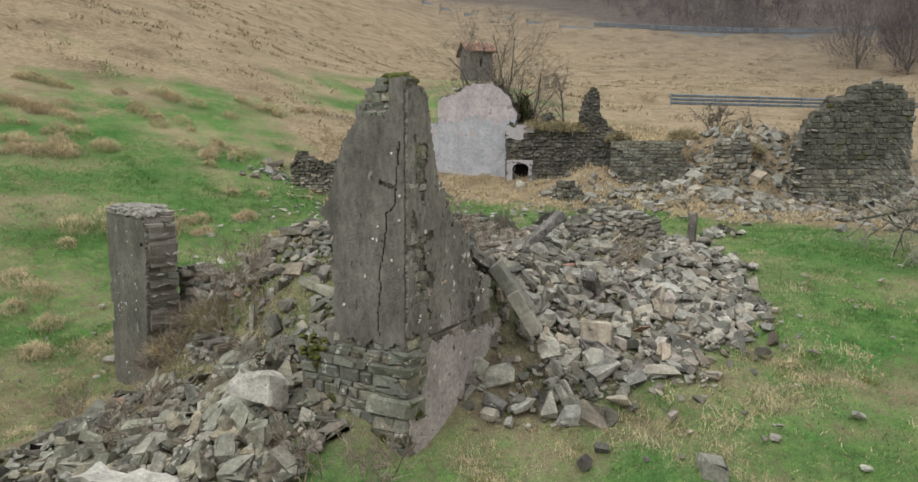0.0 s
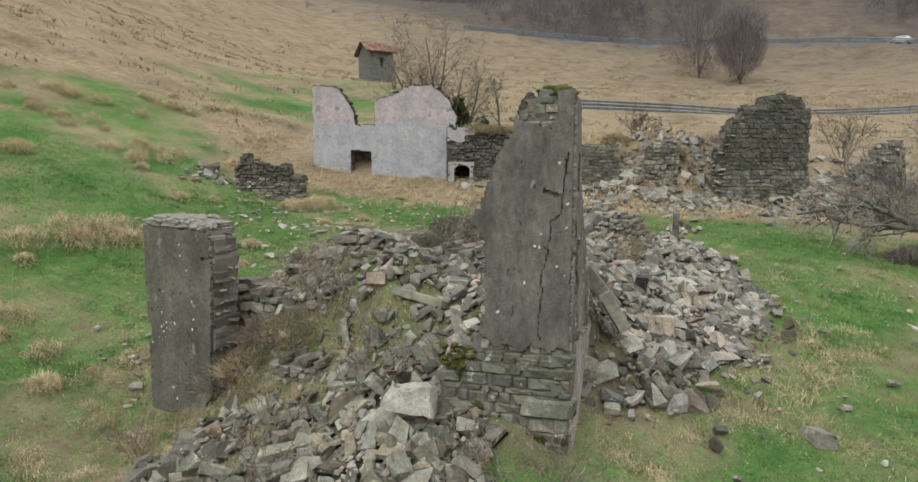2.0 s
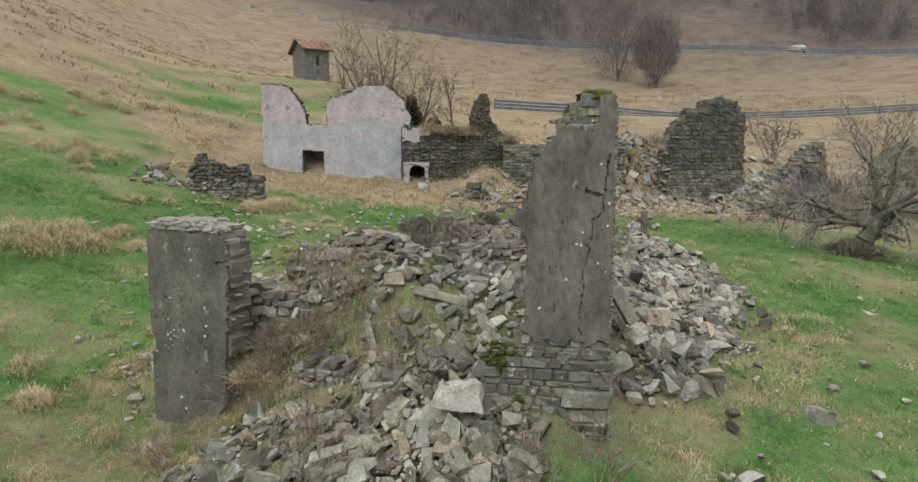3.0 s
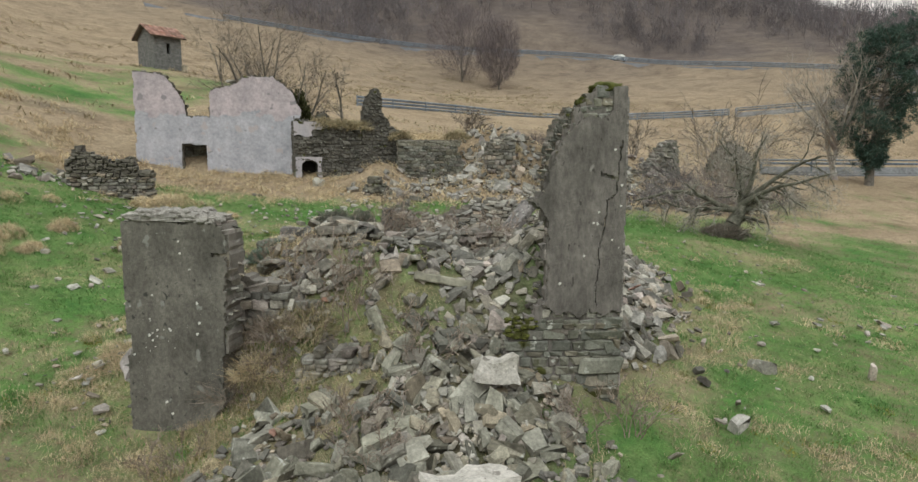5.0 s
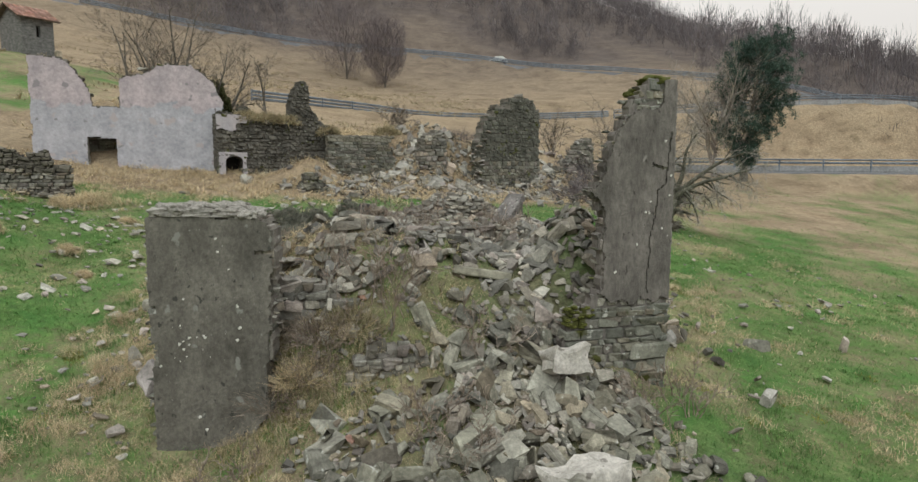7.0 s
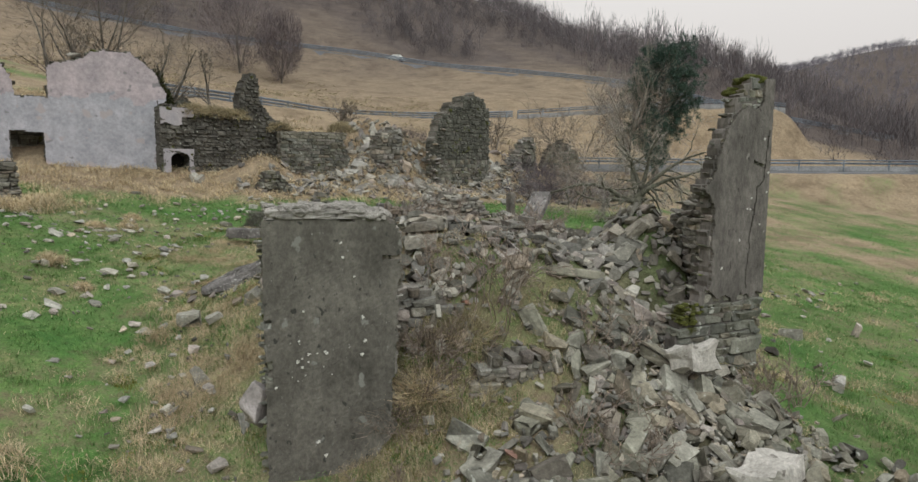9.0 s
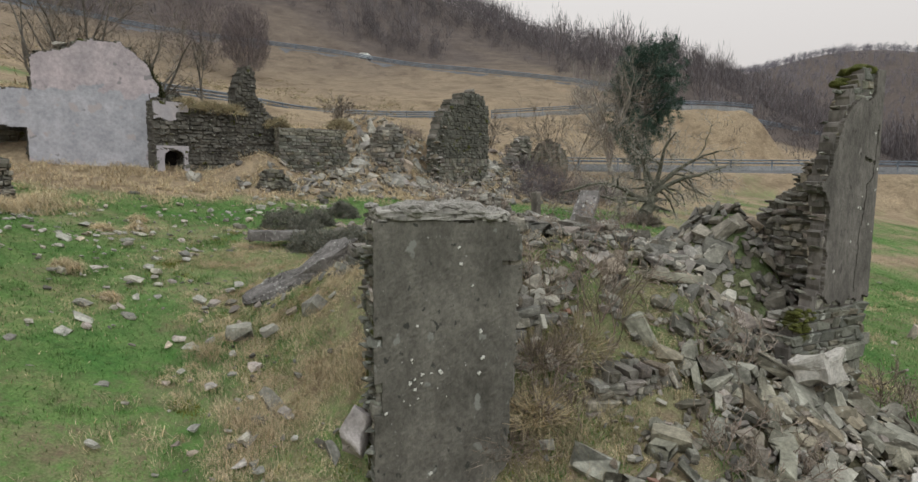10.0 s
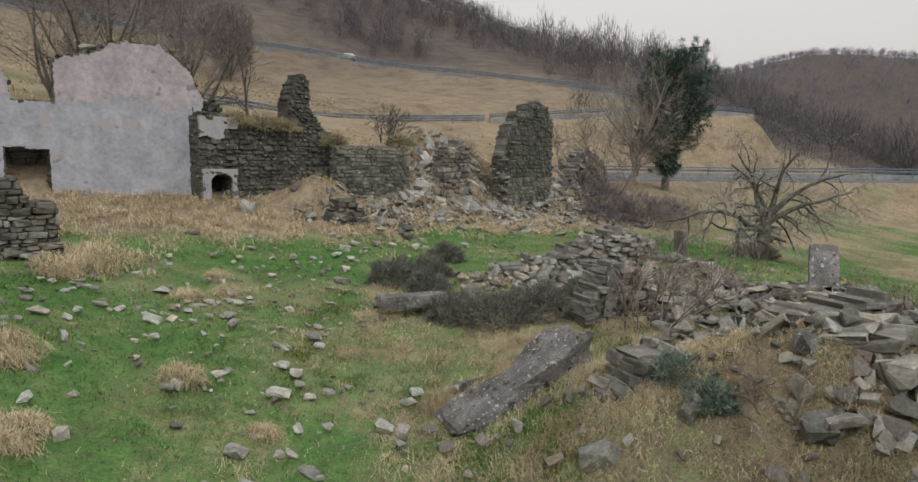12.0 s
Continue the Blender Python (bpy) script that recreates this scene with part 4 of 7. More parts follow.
# ---------------------------------------------------------------- the pier at the other end of the front wall
PIER = (-6.08, 11.2)
pier = thing("ruined_wall_pier", (*PIER, -0.6), "freestanding slab of ruined house wall with dark render and lichen spots", "ruined wall", turn=-41.15)
up = Matrix.Translation((0, 0, 0.6))
P_RIGHT = profile([(-0.7, 0.95), (-0.3, 1.02), (0.1, 1.30), (0.5, 1.27), (1.2, 1.33), (2.1, 1.38), (2.45, 1.40), (2.7, 1.30)], 0.02, 8)


def pier_wall(s, z):
    return -0.14 - 0.02 * (z > 1.4) <= s <= P_RIGHT(z) - 0.01 + 0.05 * noise.noise((z * 6.0, 0.5, 0)) and -0.7 < z < 2.68


def pier_coat(s, z):
    chip = (s < -0.06 and 0.6 < z < 1.5 and math.sin(9 * z) > 0.1) or (s > 1.18 and abs(z - 2.18) < 0.03) or ((s - 1.35) ** 2 + (z - 2.7) ** 2 < 0.02)
    return -0.15 <= s <= P_RIGHT(z) and -0.62 < z < 2.64 + 0.03 * math.sin(6 * s) and not chip


def shifted(verts):
    return verts + np.array([0, 0, 0.6])


v, f = sheet(pier_wall, -0.2, 1.7, -0.7, 2.7, 0.07, 0.03, 0.46, 0.015, 31)
part("core", solid("core", shifted(v), f, MORTAR), pier)
pieces(pier, "brick", STONE_MOSSY, [up @ m for m in courses(pier_wall, -0.12, 1.62, -0.7, 2.66, (0.07, 0.16), (0.12, 0.30), 0.014, 0.50, 32, 0.012, 0.04, True)], 290)
v, f = sheet(pier_coat, -0.2, 1.6, -0.65, 2.7, 0.026, -0.03, 0.02, 0.006, 33)
part("render_coat", solid("render_coat", shifted(v), f, RENDER_PIER), pier, label="dark grey cement render")


def broken_end(parent, frame_of_wall, spots, depth, seed, material, sizes=(0.10, 0.24)):
    """Stones left sticking out where a wall has torn off; spots gives (s, z) along the break."""
    r = np.random.default_rng(seed)
    mats = []
    for s, z in spots:
        q = r.uniform(*sizes)
        mats.append(frame_of_wall @ Matrix.Translation((s + r.normal(0, 0.05), r.uniform(*depth), z)) @ pose(0, 0, 0, r.normal(0, 9), r.normal(0, 9), r.uniform(-25, 25)) @ Matrix.Diagonal((q * 1.35, q * 1.1, q * 0.62, 1)))
    pieces(parent, "rock", material, mats)


broken_end(pier, up, [(P_RIGHT(z) - 0.05 + 0.08 * abs(noise.noise((z * 2.3, k * 0.7, 0))), z) for k in range(3) for z in np.arange(0.15, 2.62, 0.17)], (0.02, 0.46), 34, STONE_STACK, (0.07, 0.17))
broken_end(corner, fa, [(1.75 - A_EDGE(z) - 0.01 - 0.06 * abs(noise.noise((z * 2.3, k, 0))), z) for k in range(2) for z in np.arange(0.15 + 0.2 * k, 4.3, 0.4 - 0.2 * k)], (0.02, 0.18), 35, STONE_DARK, (0.06, 0.13))
broken_end(corner, fb, [(s, z) for s in np.arange(0.25, 2.2, 0.15) for z in np.arange(1.1, 2.7, 0.13) if wall_b(s, z)], (0.38, 0.47), 38, STONE_PALE, (0.10, 0.22))
broken_end(corner, fb, [(s, z) for s in np.arange(0.25, 1.1, 0.15) for z in np.arange(2.5, 4.3, 0.14) if wall_b(s, z)], (0.20, 0.26), 39, STONE_PALE, (0.09, 0.18))
broken_end(corner, fb, [(s, B_TOP(s) - 0.01 - 0.04 * k) for k in range(4) for s in np.arange(0.45, 2.9, 0.12)], (0.05, 0.30), 36, STONE_PALE, (0.07, 0.19))


broken_end(pier, up, [(-0.085 + 0.04 * noise.noise((z * 3.1, k * 0.9, 2)), z + 0.03 * k) for k in range(7) for z in np.arange(-0.5, 2.58, 0.12)], (0.03, 0.49), 37, STONE_MOSSY, (0.07, 0.15))


def cap_slab(s0, s1, z0, z1, seed):
    """A crumbling lump of mortar and stone on top of the wall."""
    bm = bmesh.new()
    bmesh.ops.create_cube(bm, size=1)
    bmesh.ops.subdivide_edges(bm, edges=bm.edges[:], cuts=7, use_grid_fill=True)
    for v in bm.verts:
        k = noise.noise(Vector((v.co.x * 9 + seed, v.co.y * 4, v.co.z * 3)))
        v.co = Vector(((s0 + s1) / 2 + v.co.x * (s1 - s0) + 0.03 * k, 0.24 + v.co.y * 0.56 + 0.04 * k, (z0 + z1) / 2 + v.co.z * (z1 - z0) * (1 + 0.5 * k) + 0.03 * noise.noise(v.co * 14)))
    return from_bm("cap", bm, CAP, False)


part("cap", on(up, cap_slab(-0.10, 0.98, 2.64, 2.74, 1)), pier, label="pale crumbling mortar cap")
part("cap", on(up, cap_slab(0.95, 1.22, 2.62, 2.70, 5)), pier, label="pale crumbling mortar cap")
LUMPS = []
for k in range(8):
    bm = bmesh.new()
    bmesh.ops.create_icosphere(bm, subdivisions=2, radius=0.5)
    for v in bm.verts:
        v.co *= 1 + 0.45 * noise.noise(v.co * 2.6 + Vector((k * 3.1, 0, 0))) + 0.25 * noise.noise(v.co * 6.5 + Vector((0, k, 0)))
    LUMPS.append(from_bm("cap_stone", bm, CAP))
for k in range(64):
    s = rng.uniform(-0.1, 0.98) if k < 52 else rng.uniform(0.95, 1.25)
    part("cap_stone", LUMPS[k % 8], pier, up @ Matrix.Translation((s, rng.uniform(-0.01, 0.47), (2.72 if k < 52 else 2.66) + 0.04 * (k % 2))) @ pose(0, 0, 0, rng.normal(0, 6), rng.normal(0, 6), rng.uniform(0, 360)) @ Matrix.Diagonal((rng.uniform(0.12, 0.30), rng.uniform(0.12, 0.24), rng.uniform(0.07, 0.13), 1)))
for k in range(20):
    s, z = (rng.uniform(-0.05, 1.25), rng.uniform(-0.3, 2.5)) if k > 15 else (rng.normal(0.30, 0.16), rng.normal(1.05, 0.22))
    part("lichen_spot", SPOTS[k % 5], pier, up @ Matrix.Translation((s, -0.041, z)) @ Matrix.Scale(rng.uniform(0.2, 0.65), 4))
for k, (s, z) in enumerate(((0.95, 1.5), (0.97, 1.22), (0.93, 1.06), (0.25, 0.95), (0.33, 1.10), (0.21, 1.02), (0.42, 0.05), (0.50, -0.12), (0.72, 2.2))):
    part("lichen_spot", SPOTS[k % 5], pier, up @ Matrix.Translation((s, -0.044, z)) @ Matrix.Scale(0.8, 4))
for k in range(5):
    part("moss", cushion(0.10, 20 + k, MOSS, 0.5), pier, up @ Matrix.Translation((-0.1 + 0.25 * k, -0.02, -0.52 + 0.02 * k)))

# ---------------------------------------------------------------- the pale facade at the back
FAC = (-3.5, 29.46)
facade = thing("ruined_facade", (*FAC, 2.4), "ruined house front in pale flaking plaster with door gap", "ruined wall", turn=-19.5)
down = np.array([0, 0, 2.4])
F_TOP = profile([(-0.1, 7.0), (0.85, 6.97), (1.1, 6.85), (1.4, 6.5), (1.75, 5.9), (1.84, 5.32), (2.73, 5.32), (2.76, 6.36), (3.75, 6.64), (4.0, 6.88), (4.3, 6.96), (5.2, 6.96), (5.6, 6.68), (5.95, 6.35), (6.15, 5.92), (6.33, 5.55), (6.36, 5.2)], 0.025, 9)


def fac_wall(s, z):
    right = 6.30 - 0.05 * (z < 4.4) + 0.04 * math.sin(9 * z) + 0.03 * math.sin(21 * z)
    door = 1.63 < s < 2.54 and z < 4.24 - 0.06 * (s - 1.6)
    return -0.04 + 0.02 * math.sin(6 * z) <= s <= right and 2.3 < z < F_TOP(s) and not door


def fac_coat(s, z):
    flake = (abs(s - 5.98) < 0.025 and 4.5 < z < 5.4 and math.sin(11 * z) > -0.3) or (abs(s - 6.02) < 0.03 and 2.9 < z < 3.7)
    return fac_wall(s, z) and z < F_TOP(s) - 0.02 and not flake


v, f = sheet(fac_wall, -0.1, 6.4, 2.3, 7.1, 0.08, 0.0, 0.5, 0.01, 41)
part("wall", solid("wall", v - down, f, STONE_DARK), facade)


def washed(s, z):
    """The bluish band across the middle of the front."""
    return 2.9 + 0.9 * float(wave(np.float64(1.3 * s), np.float64(1.7 * z), 6)) < z < 5.35 + 0.35 * float(wave(np.float64(2.1 * s), np.float64(3 * z), 4))


v, f = sheet(lambda s, z: fac_coat(s, z) and not washed(s, z), -0.1, 6.4, 2.3, 7.1, 0.045, -0.035, 0.02, 0.008, 42)
part("plaster", solid("plaster", v - down, f, PLASTER_PINK), facade, label="pale pinkish plaster with flaked patches")
v, f = sheet(lambda s, z: fac_coat(s, z) and washed(s, z), -0.1, 6.4, 2.3, 7.1, 0.045, -0.035, 0.02, 0.008, 42)
part("plaster", solid("plaster", v - down, f, PLASTER_BLUE), facade, label="bluish grey plaster washed by rain")
part("lintel", box_mesh("lintel", (1.25, 0.3, 0.10), WOOD, 0.012), facade, Matrix.Translation((2.09, 0.36, 4.29 - 2.4)), "dark wooden lintel")
part("capstone", pool("chunk", SLAB)[1], facade, Matrix.Translation((3.55, 0.2, 6.74 - 2.4)) @ Matrix.Diagonal((0.42, 0.4, 0.28, 1)), "white capstone")
ridge = [Matrix.Translation((s, 0.26, F_TOP(s) - 2.4)) @ Matrix.Diagonal((rng.uniform(0.15, 0.3), 0.45, rng.uniform(0.05, 0.10), 1)) for s in np.arange(0.1, 6.2, 0.24)]
pieces(facade, "brick", STONE_DARK, ridge)

masonry("ruined_rear_wall", "dark inner wall seen through the facade's doorway", (-2.55, 30.25), -19.5, 0.4, lambda s, z: 0 <= s <= 2.4 and 2.2 < z < 4.55 + 0.06 * math.sin(9 * s), 0.0, 2.4, 2.2, 4.7, (0.12, 0.2), (0.2, 0.5), STONE_DARK, MORTAR_DARK, 45)

# ---------------------------------------------------------------- rear walls
D_TOP = profile([(-0.3, 5.25), (1.2, 5.15), (1.4, 5.0), (2.9, 4.95), (3.05, 5.9), (3.2, 6.3), (3.45, 6.62), (3.72, 6.6), (3.8, 5.55), (4.3, 5.0), (5.0, 4.6), (5.4, 3.2)], 0.06, 15)


def dark_wall(s, z):
    arch = 0.29 < s < 0.97 and z < 3.34 + 0.26 * math.sqrt(max(0, 1 - ((s - 0.63) / 0.34) ** 2))
    return 0.0 <= s <= 5.35 and 2.3 < z < D_TOP(s) and not arch


dark, low = masonry("ruined_rear_wall", "dark mossy rubble wall with a small arched niche and a jagged peak", (1.95, 27.0), -10, 0.6, dark_wall, 0.0, 5.4, 2.3, 6.7, (0.07, 0.17), (0.11, 0.34), STONE_DARK, MORTAR_DARK, 51, rough=0.08, tilt=0.11)


def niche_coat(s, z):
    arch = 0.29 < s < 0.97 and z < 3.34 + 0.26 * math.sqrt(max(0, 1 - ((s - 0.63) / 0.34) ** 2))
    return 0.04 < s < 1.1 + 0.03 * math.sin(9 * z) and 2.5 < z < 3.72 and not arch


def patch_coat(s, z):
    return 0.0 < s < 1.12 - 0.35 * (z < 4.85) + 0.06 * math.sin(13 * z) and 4.58 + 0.05 * math.sin(9 * s) < z < 5.16


for k, fn in enumerate((niche_coat, patch_coat)):
    v, f = sheet(fn, 0.0, 1.3, 2.4, 5.3, 0.024, -0.06, 0.03, 0.008, 52 + k)
    part("plaster", on(low, solid("plaster", v, f, PLASTER)), dark, label="pale flaking plaster")
# added panel closing the niche, its depth of shade painted near-black
bm = bmesh.new()
bmesh.ops.create_cube(bm, size=1)
bmesh.ops.scale(bm, vec=(0.7, 0.05, 1.4), verts=bm.verts)
part("niche_shade_panel", from_bm("niche_shade_panel", bm, VOID), dark, low @ Matrix.Translation((0.62, 0.57, 2.95)))


def squared(s, z):
    return 0.0 <= s <= 2.75 - 0.12 * math.sin(5 * z) and 2.4 < z < 4.46 + 0.03 * math.sin(7 * s)


masonry("ruined_rear_wall", "level-topped coursed grey stone wall", (6.0, 25.55), -21.4, 0.5, squared, 0.0, 2.9, 2.4, 4.5, (0.08, 0.15), (0.15, 0.4), STONE_DARK, MORTAR, 61)

S_TOP = profile([(0, 4.2), (0.5, 4.6), (0.9, 4.7), (1.3, 4.2), (1.8, 3.9), (2.3, 4.05), (2.7, 3.3), (3.0, 2.6)], 0.10, 17)


def stub(s, z):
    return 0.0 <= s <= 1.25 and 2.0 < z < S_TOP(s)


masonry("ruined_rear_wall", "broken stump of rubble wall among fallen stones", (9.3, 23.6), -20, 0.6, stub, 0.0, 1.3, 2.0, 4.8, (0.10, 0.22), (0.15, 0.4), STONE_STACK, MORTAR, 66, rough=0.10, tilt=0.12)

G_TOP = profile([(-0.7, 3.6), (-0.5, 4.3), (-0.1, 5.15), (0.5, 5.8), (1.1, 6.0), (1.6, 6.28), (2.35, 6.3), (2.7, 6.05), (3.1, 5.86), (3.16, 4.8), (3.2, 3.0)], 0.13, 19)


def gable(s, z):
    return -0.5 <= s <= 3.2 - 0.10 * math.sin(3 * z) ** 2 and 1.8 < z < G_TOP(s)


gable_wall, low_g = masonry("ruined_gable", "round-topped dark stone gable standing alone in the ruin", (12.17, 22.29), -8.1, 0.55, gable, -0.65, 3.5, 1.8, 6.4, (0.10, 0.22), (0.14, 0.38), STONE_DARK, MORTAR, 71, rough=0.04, tilt=0.06)

broken_end(gable_wall, low_g, [(-0.5 + 0.55 * max(0.0, z - 4.0) ** 1.1 + 0.05 * k, z) for k in range(3) for z in np.arange(2.0, 5.6, 0.16)], (-0.06, 0.5), 72, STONE_PALE, (0.12, 0.3))
R_TOP = profile([(0, 2.7), (0.8, 3.0), (1.6, 3.3), (2.4, 3.75), (3.2, 4.45), (3.6, 4.65), (3.95, 4.5), (4.2, 3.0)], 0.10, 23)
torn, low_t = masonry("ruined_rear_wall", "dark end of a collapsed wall with a pale torn edge", (15.7, 21.75), 0.5, 0.55, lambda s, z: 0 <= s <= 4.2 and 1.4 < z < R_TOP(s), 0, 4.2, 1.4, 4.9, (0.12, 0.24), (0.2, 0.5), STONE_DARK, MORTAR, 76, rough=0.08, tilt=0.1)
broken_end(torn, low_t, [(s, R_TOP(s) - 0.05 - 0.1 * k) for k in range(4) for s in np.arange(0.1, 3.6, 0.17)], (-0.12, 0.5), 77, STONE_PALE, (0.14, 0.34))
V_TOP = profile([(0, 3.2), (0.3, 4.0), (0.9, 4.55), (1.4, 4.75), (2.0, 4.55), (2.6, 4.1), (2.9, 3.3)], 0.08, 24)
masonry("ruined_rear_wall", "round-topped dark wall standing alone beyond the ruin", (26.6, 24.9), -30, 0.5, lambda s, z: 0 <= s <= 2.9 and 1.2 < z < V_TOP(s), 0, 2.9, 1.2, 4.9, (0.12, 0.24), (0.2, 0.5), STONE_DARK, MORTAR_DARK, 78, rough=0.06, tilt=0.08)

L_TOP = profile([(-0.2, 3.5), (0.15, 3.95), (0.5, 3.75), (1.0, 3.5), (1.6, 3.6), (1.75, 3.3), (2.15, 3.2), (2.2, 2.2)], 0.05, 25)
masonry("low_ruined_wall", "low broken wall of dark coursed stone on the lawn", (-6.04, 23.85), -14.9, 0.55, lambda s, z: -0.2 <= s <= 2.2 and 1.9 < z < L_TOP(s), -0.2, 2.2, 1.9, 4.0, (0.06, 0.13), (0.10, 0.30), STONE_STACK, MORTAR_DARK, 81, rough=0.08, tilt=0.10)

N_TOP = profile([(0, 5.0), (0.3, 5.6), (0.7, 5.75), (1.1, 5.3), (1.6, 4.9)], 0.08, 26)
masonry("ruined_rear_wall", "dark stump of wall behind the end of the facade", (3.35, 28.9), -20, 0.5, lambda s, z: 0 <= s <= 1.6 and 3.4 < z < N_TOP(s), 0, 1.6, 3.4, 6.0, (0.08, 0.16), (0.12, 0.34), STONE_DARK, MORTAR_DARK, 83, rough=0.08, tilt=0.1)
T_TOP = profile([(0, 2.5), (0.3, 2.95), (0.7, 2.9), (1.1, 2.3)], 0.07, 37)
masonry("low_ruined_wall", "dark mossy stump of wall in the dead grass", (3.4, 23.6), -25, 0.6, lambda s, z: 0 <= s <= 1.1 and 1.5 < z < T_TOP(s), 0, 1.1, 1.5, 3.0, (0.09, 0.18), (0.15, 0.4), STONE_DARK, MORTAR_DARK, 84, rough=0.08, tilt=0.12)

# low remains of the house's own walls
W1 = profile([(0, 1.5), (0.5, 1.85), (1.4, 1.92), (2.0, 2.1), (2.6, 2.4), (3.3, 2.45), (3.9, 2.25), (4.5, 1.7)], 0.08, 27)
masonry("low_ruined_wall", "tumbledown back wall of the house in grey slabs", (1.6, 18.1), -43, 0.5, lambda s, z: 0 <= s <= 4.5 and 1.2 < z < W1(s), 0, 4.5, 1.2, 2.7, (0.08, 0.18), (0.12, 0.36), STONE_PALE, MORTAR, 86, rough=0.10, tilt=0.20)
W2 = profile([(0, 0.6), (0.3, 0.8), (1.0, 0.78), (1.4, 0.5), (2.1, 0.2)], 0.08, 29)
masonry("low_ruined_wall", "stump of the front wall between pier and corner", (-4.3, 9.75), -37.7, 0.5, lambda s, z: 0 <= s <= 2.1 and 0.2 < z < W2(s), 0, 2.1, 0.2, 1.3, (0.07, 0.14), (0.10, 0.28), STONE_STACK, MORTAR, 91, rough=0.05, tilt=0.16)
W3 = profile([(0, 1.62), (0.5, 1.72), (1.0, 1.6), (1.5, 1.4), (1.9, 1.05)], 0.07, 31)
masonry("low_ruined_wall", "short dry stone stack beside the pier", (-5.0, 11.25), -37.7, 0.45, lambda s, z: 0 <= s <= 1.9 and 0.4 < z < W3(s), 0, 1.9, 0.4, 1.9, (0.08, 0.18), (0.12, 0.36), STONE_STACK, MORTAR, 96, rough=0.10, tilt=0.20)
W4 = profile([(0, 1.7), (0.5, 2.05), (1.5, 2.1), (2.4, 2.15), (2.8, 1.6)], 0.07, 33)
masonry("low_ruined_wall", "layered stack of flat stones inside the house", (-1.6, 12.6), -37.7, 0.6, lambda s, z: 0 <= s <= 2.8 and 0.9 < z < W4(s), 0, 2.8, 0.9, 2.3, (0.08, 0.18), (0.12, 0.36), STONE_STACK, MORTAR, 98, rough=0.10, tilt=0.20)
W6 = profile([(0, 1.7), (0.4, 2.25), (0.9, 2.3), (1.3, 1.8)], 0.08, 39)
masonry("low_ruined_wall", "overgrown stump of wall heaped with loose stones", (-0.4, 15.3), -40, 0.6, lambda s, z: 0 <= s <= 1.3 and 1.0 < z < W6(s), 0, 1.3, 1.0, 2.4, (0.08, 0.18), (0.12, 0.36), STONE_STACK, MORTAR, 97, rough=0.10, tilt=0.20)
W5 = profile([(0, 1.5), (0.3, 1.95), (0.9, 1.9), (1.1, 1.4)], 0.05, 35)
masonry("low_ruined_wall", "small stack of flat stones on the grassy bank", (-3.75, 13.9), -37.7, 0.45, lambda s, z: 0 <= s <= 1.1 and 0.6 < z < W5(s), 0, 1.1, 0.6, 2.0, (0.08, 0.18), (0.12, 0.36), STONE_STACK, MORTAR, 99, rough=0.10, tilt=0.20)

# ---------------------------------------------------------------- rubble
def near_front(x, y):
    u, v = house(x, y)
    return (1 - 0.75 * grass_bank(u, v)) * np.clip(1.1 * bell(u, v, 3.4, -1.4, 3.0, 1.2) + 0.9 * bell(u, v, 5.0, -0.2, 1.0, 1.2), 0, 1) * (v < 0.7) * ((u < 6.1) | (v < -0.9)) * ((u > 1.5) | (v < -0.3)) * sig((6.2 - u - 0.3 * v) / 0.2) * sig((u - 1.75) / 0.15)


def near_side(x, y):
    u, v = house(x, y)
    return np.clip(scree(u, v) * (0.35 + 0.65 * sig((v - 2.6) / 0.5)) + 0.035 * bell(u, v, 8.6, 4.5, 1.2, 3.5), 0, 1) * ((u > 7.05) | (v > 2.9)) * (u > 6.4)


def near_inside(x, y):
    u, v = house(x, y)
    return np.clip(1.0 * bell(u, v, 5.6, 4.0, 1.1, 3.2) + 0.5 * bell(u, v, 3.7, 3.6, 1.8, 2.6) * sig((u - 2.0) / 0.3) + 0.7 * bell(u, v, 4.5, 9.3, 2.6, 0.9) + 0.5 * bell(u, v, 4.9, 1.3, 0.7, 1.2) + 0.9 * bell(u, v, 6.2, 1.6, 0.7, 1.2) + 0.2 * bell(u, v, 1.9, 1.0, 0.8, 0.5) + 0.25 * bell(u, v, 1.9, 2.3, 0.9, 0.9) + 0.3 * bell(u, v, 2.3, 1.5, 1.1, 0.7) + 0.10 * bell(u, v, 0.0, 3.0, 1.2, 2.4) + 0.45 * bell(u, v, 2.3, 0.5, 0.9, 0.4), 0, 1) * (u < 6.9) * ((v > 0.4) | ((u > 1.6) & (u < 3.6) & (v > -0.1)))


rubble("rubble_heap", "heap of broken grey schist tumbled from the front wall", 720, 1100, near_front, (-8, 0, 3, 13), (0.168, 0.48, 0.08, 0.47), STONE, 201, fine=RUBBLE_FINE, tumble=0.42)
rubble("rubble_heap", "long scree of pale broken stone along the side wall", 1050, 1500, near_side, (-1, 8, 6, 18), (0.19, 0.42, 0.09, 0.55), STONE_PALE, 202, fine=RUBBLE_FINE, tumble=0.45)
rubble("rubble_heap", "stones and slates lying on the earth inside the house", 1150, 1800, near_inside, (-6, 6, 8, 19), (0.20, 0.40, 0.10, 0.44), STONE_STACK, 203, fine=RUBBLE_FINE)


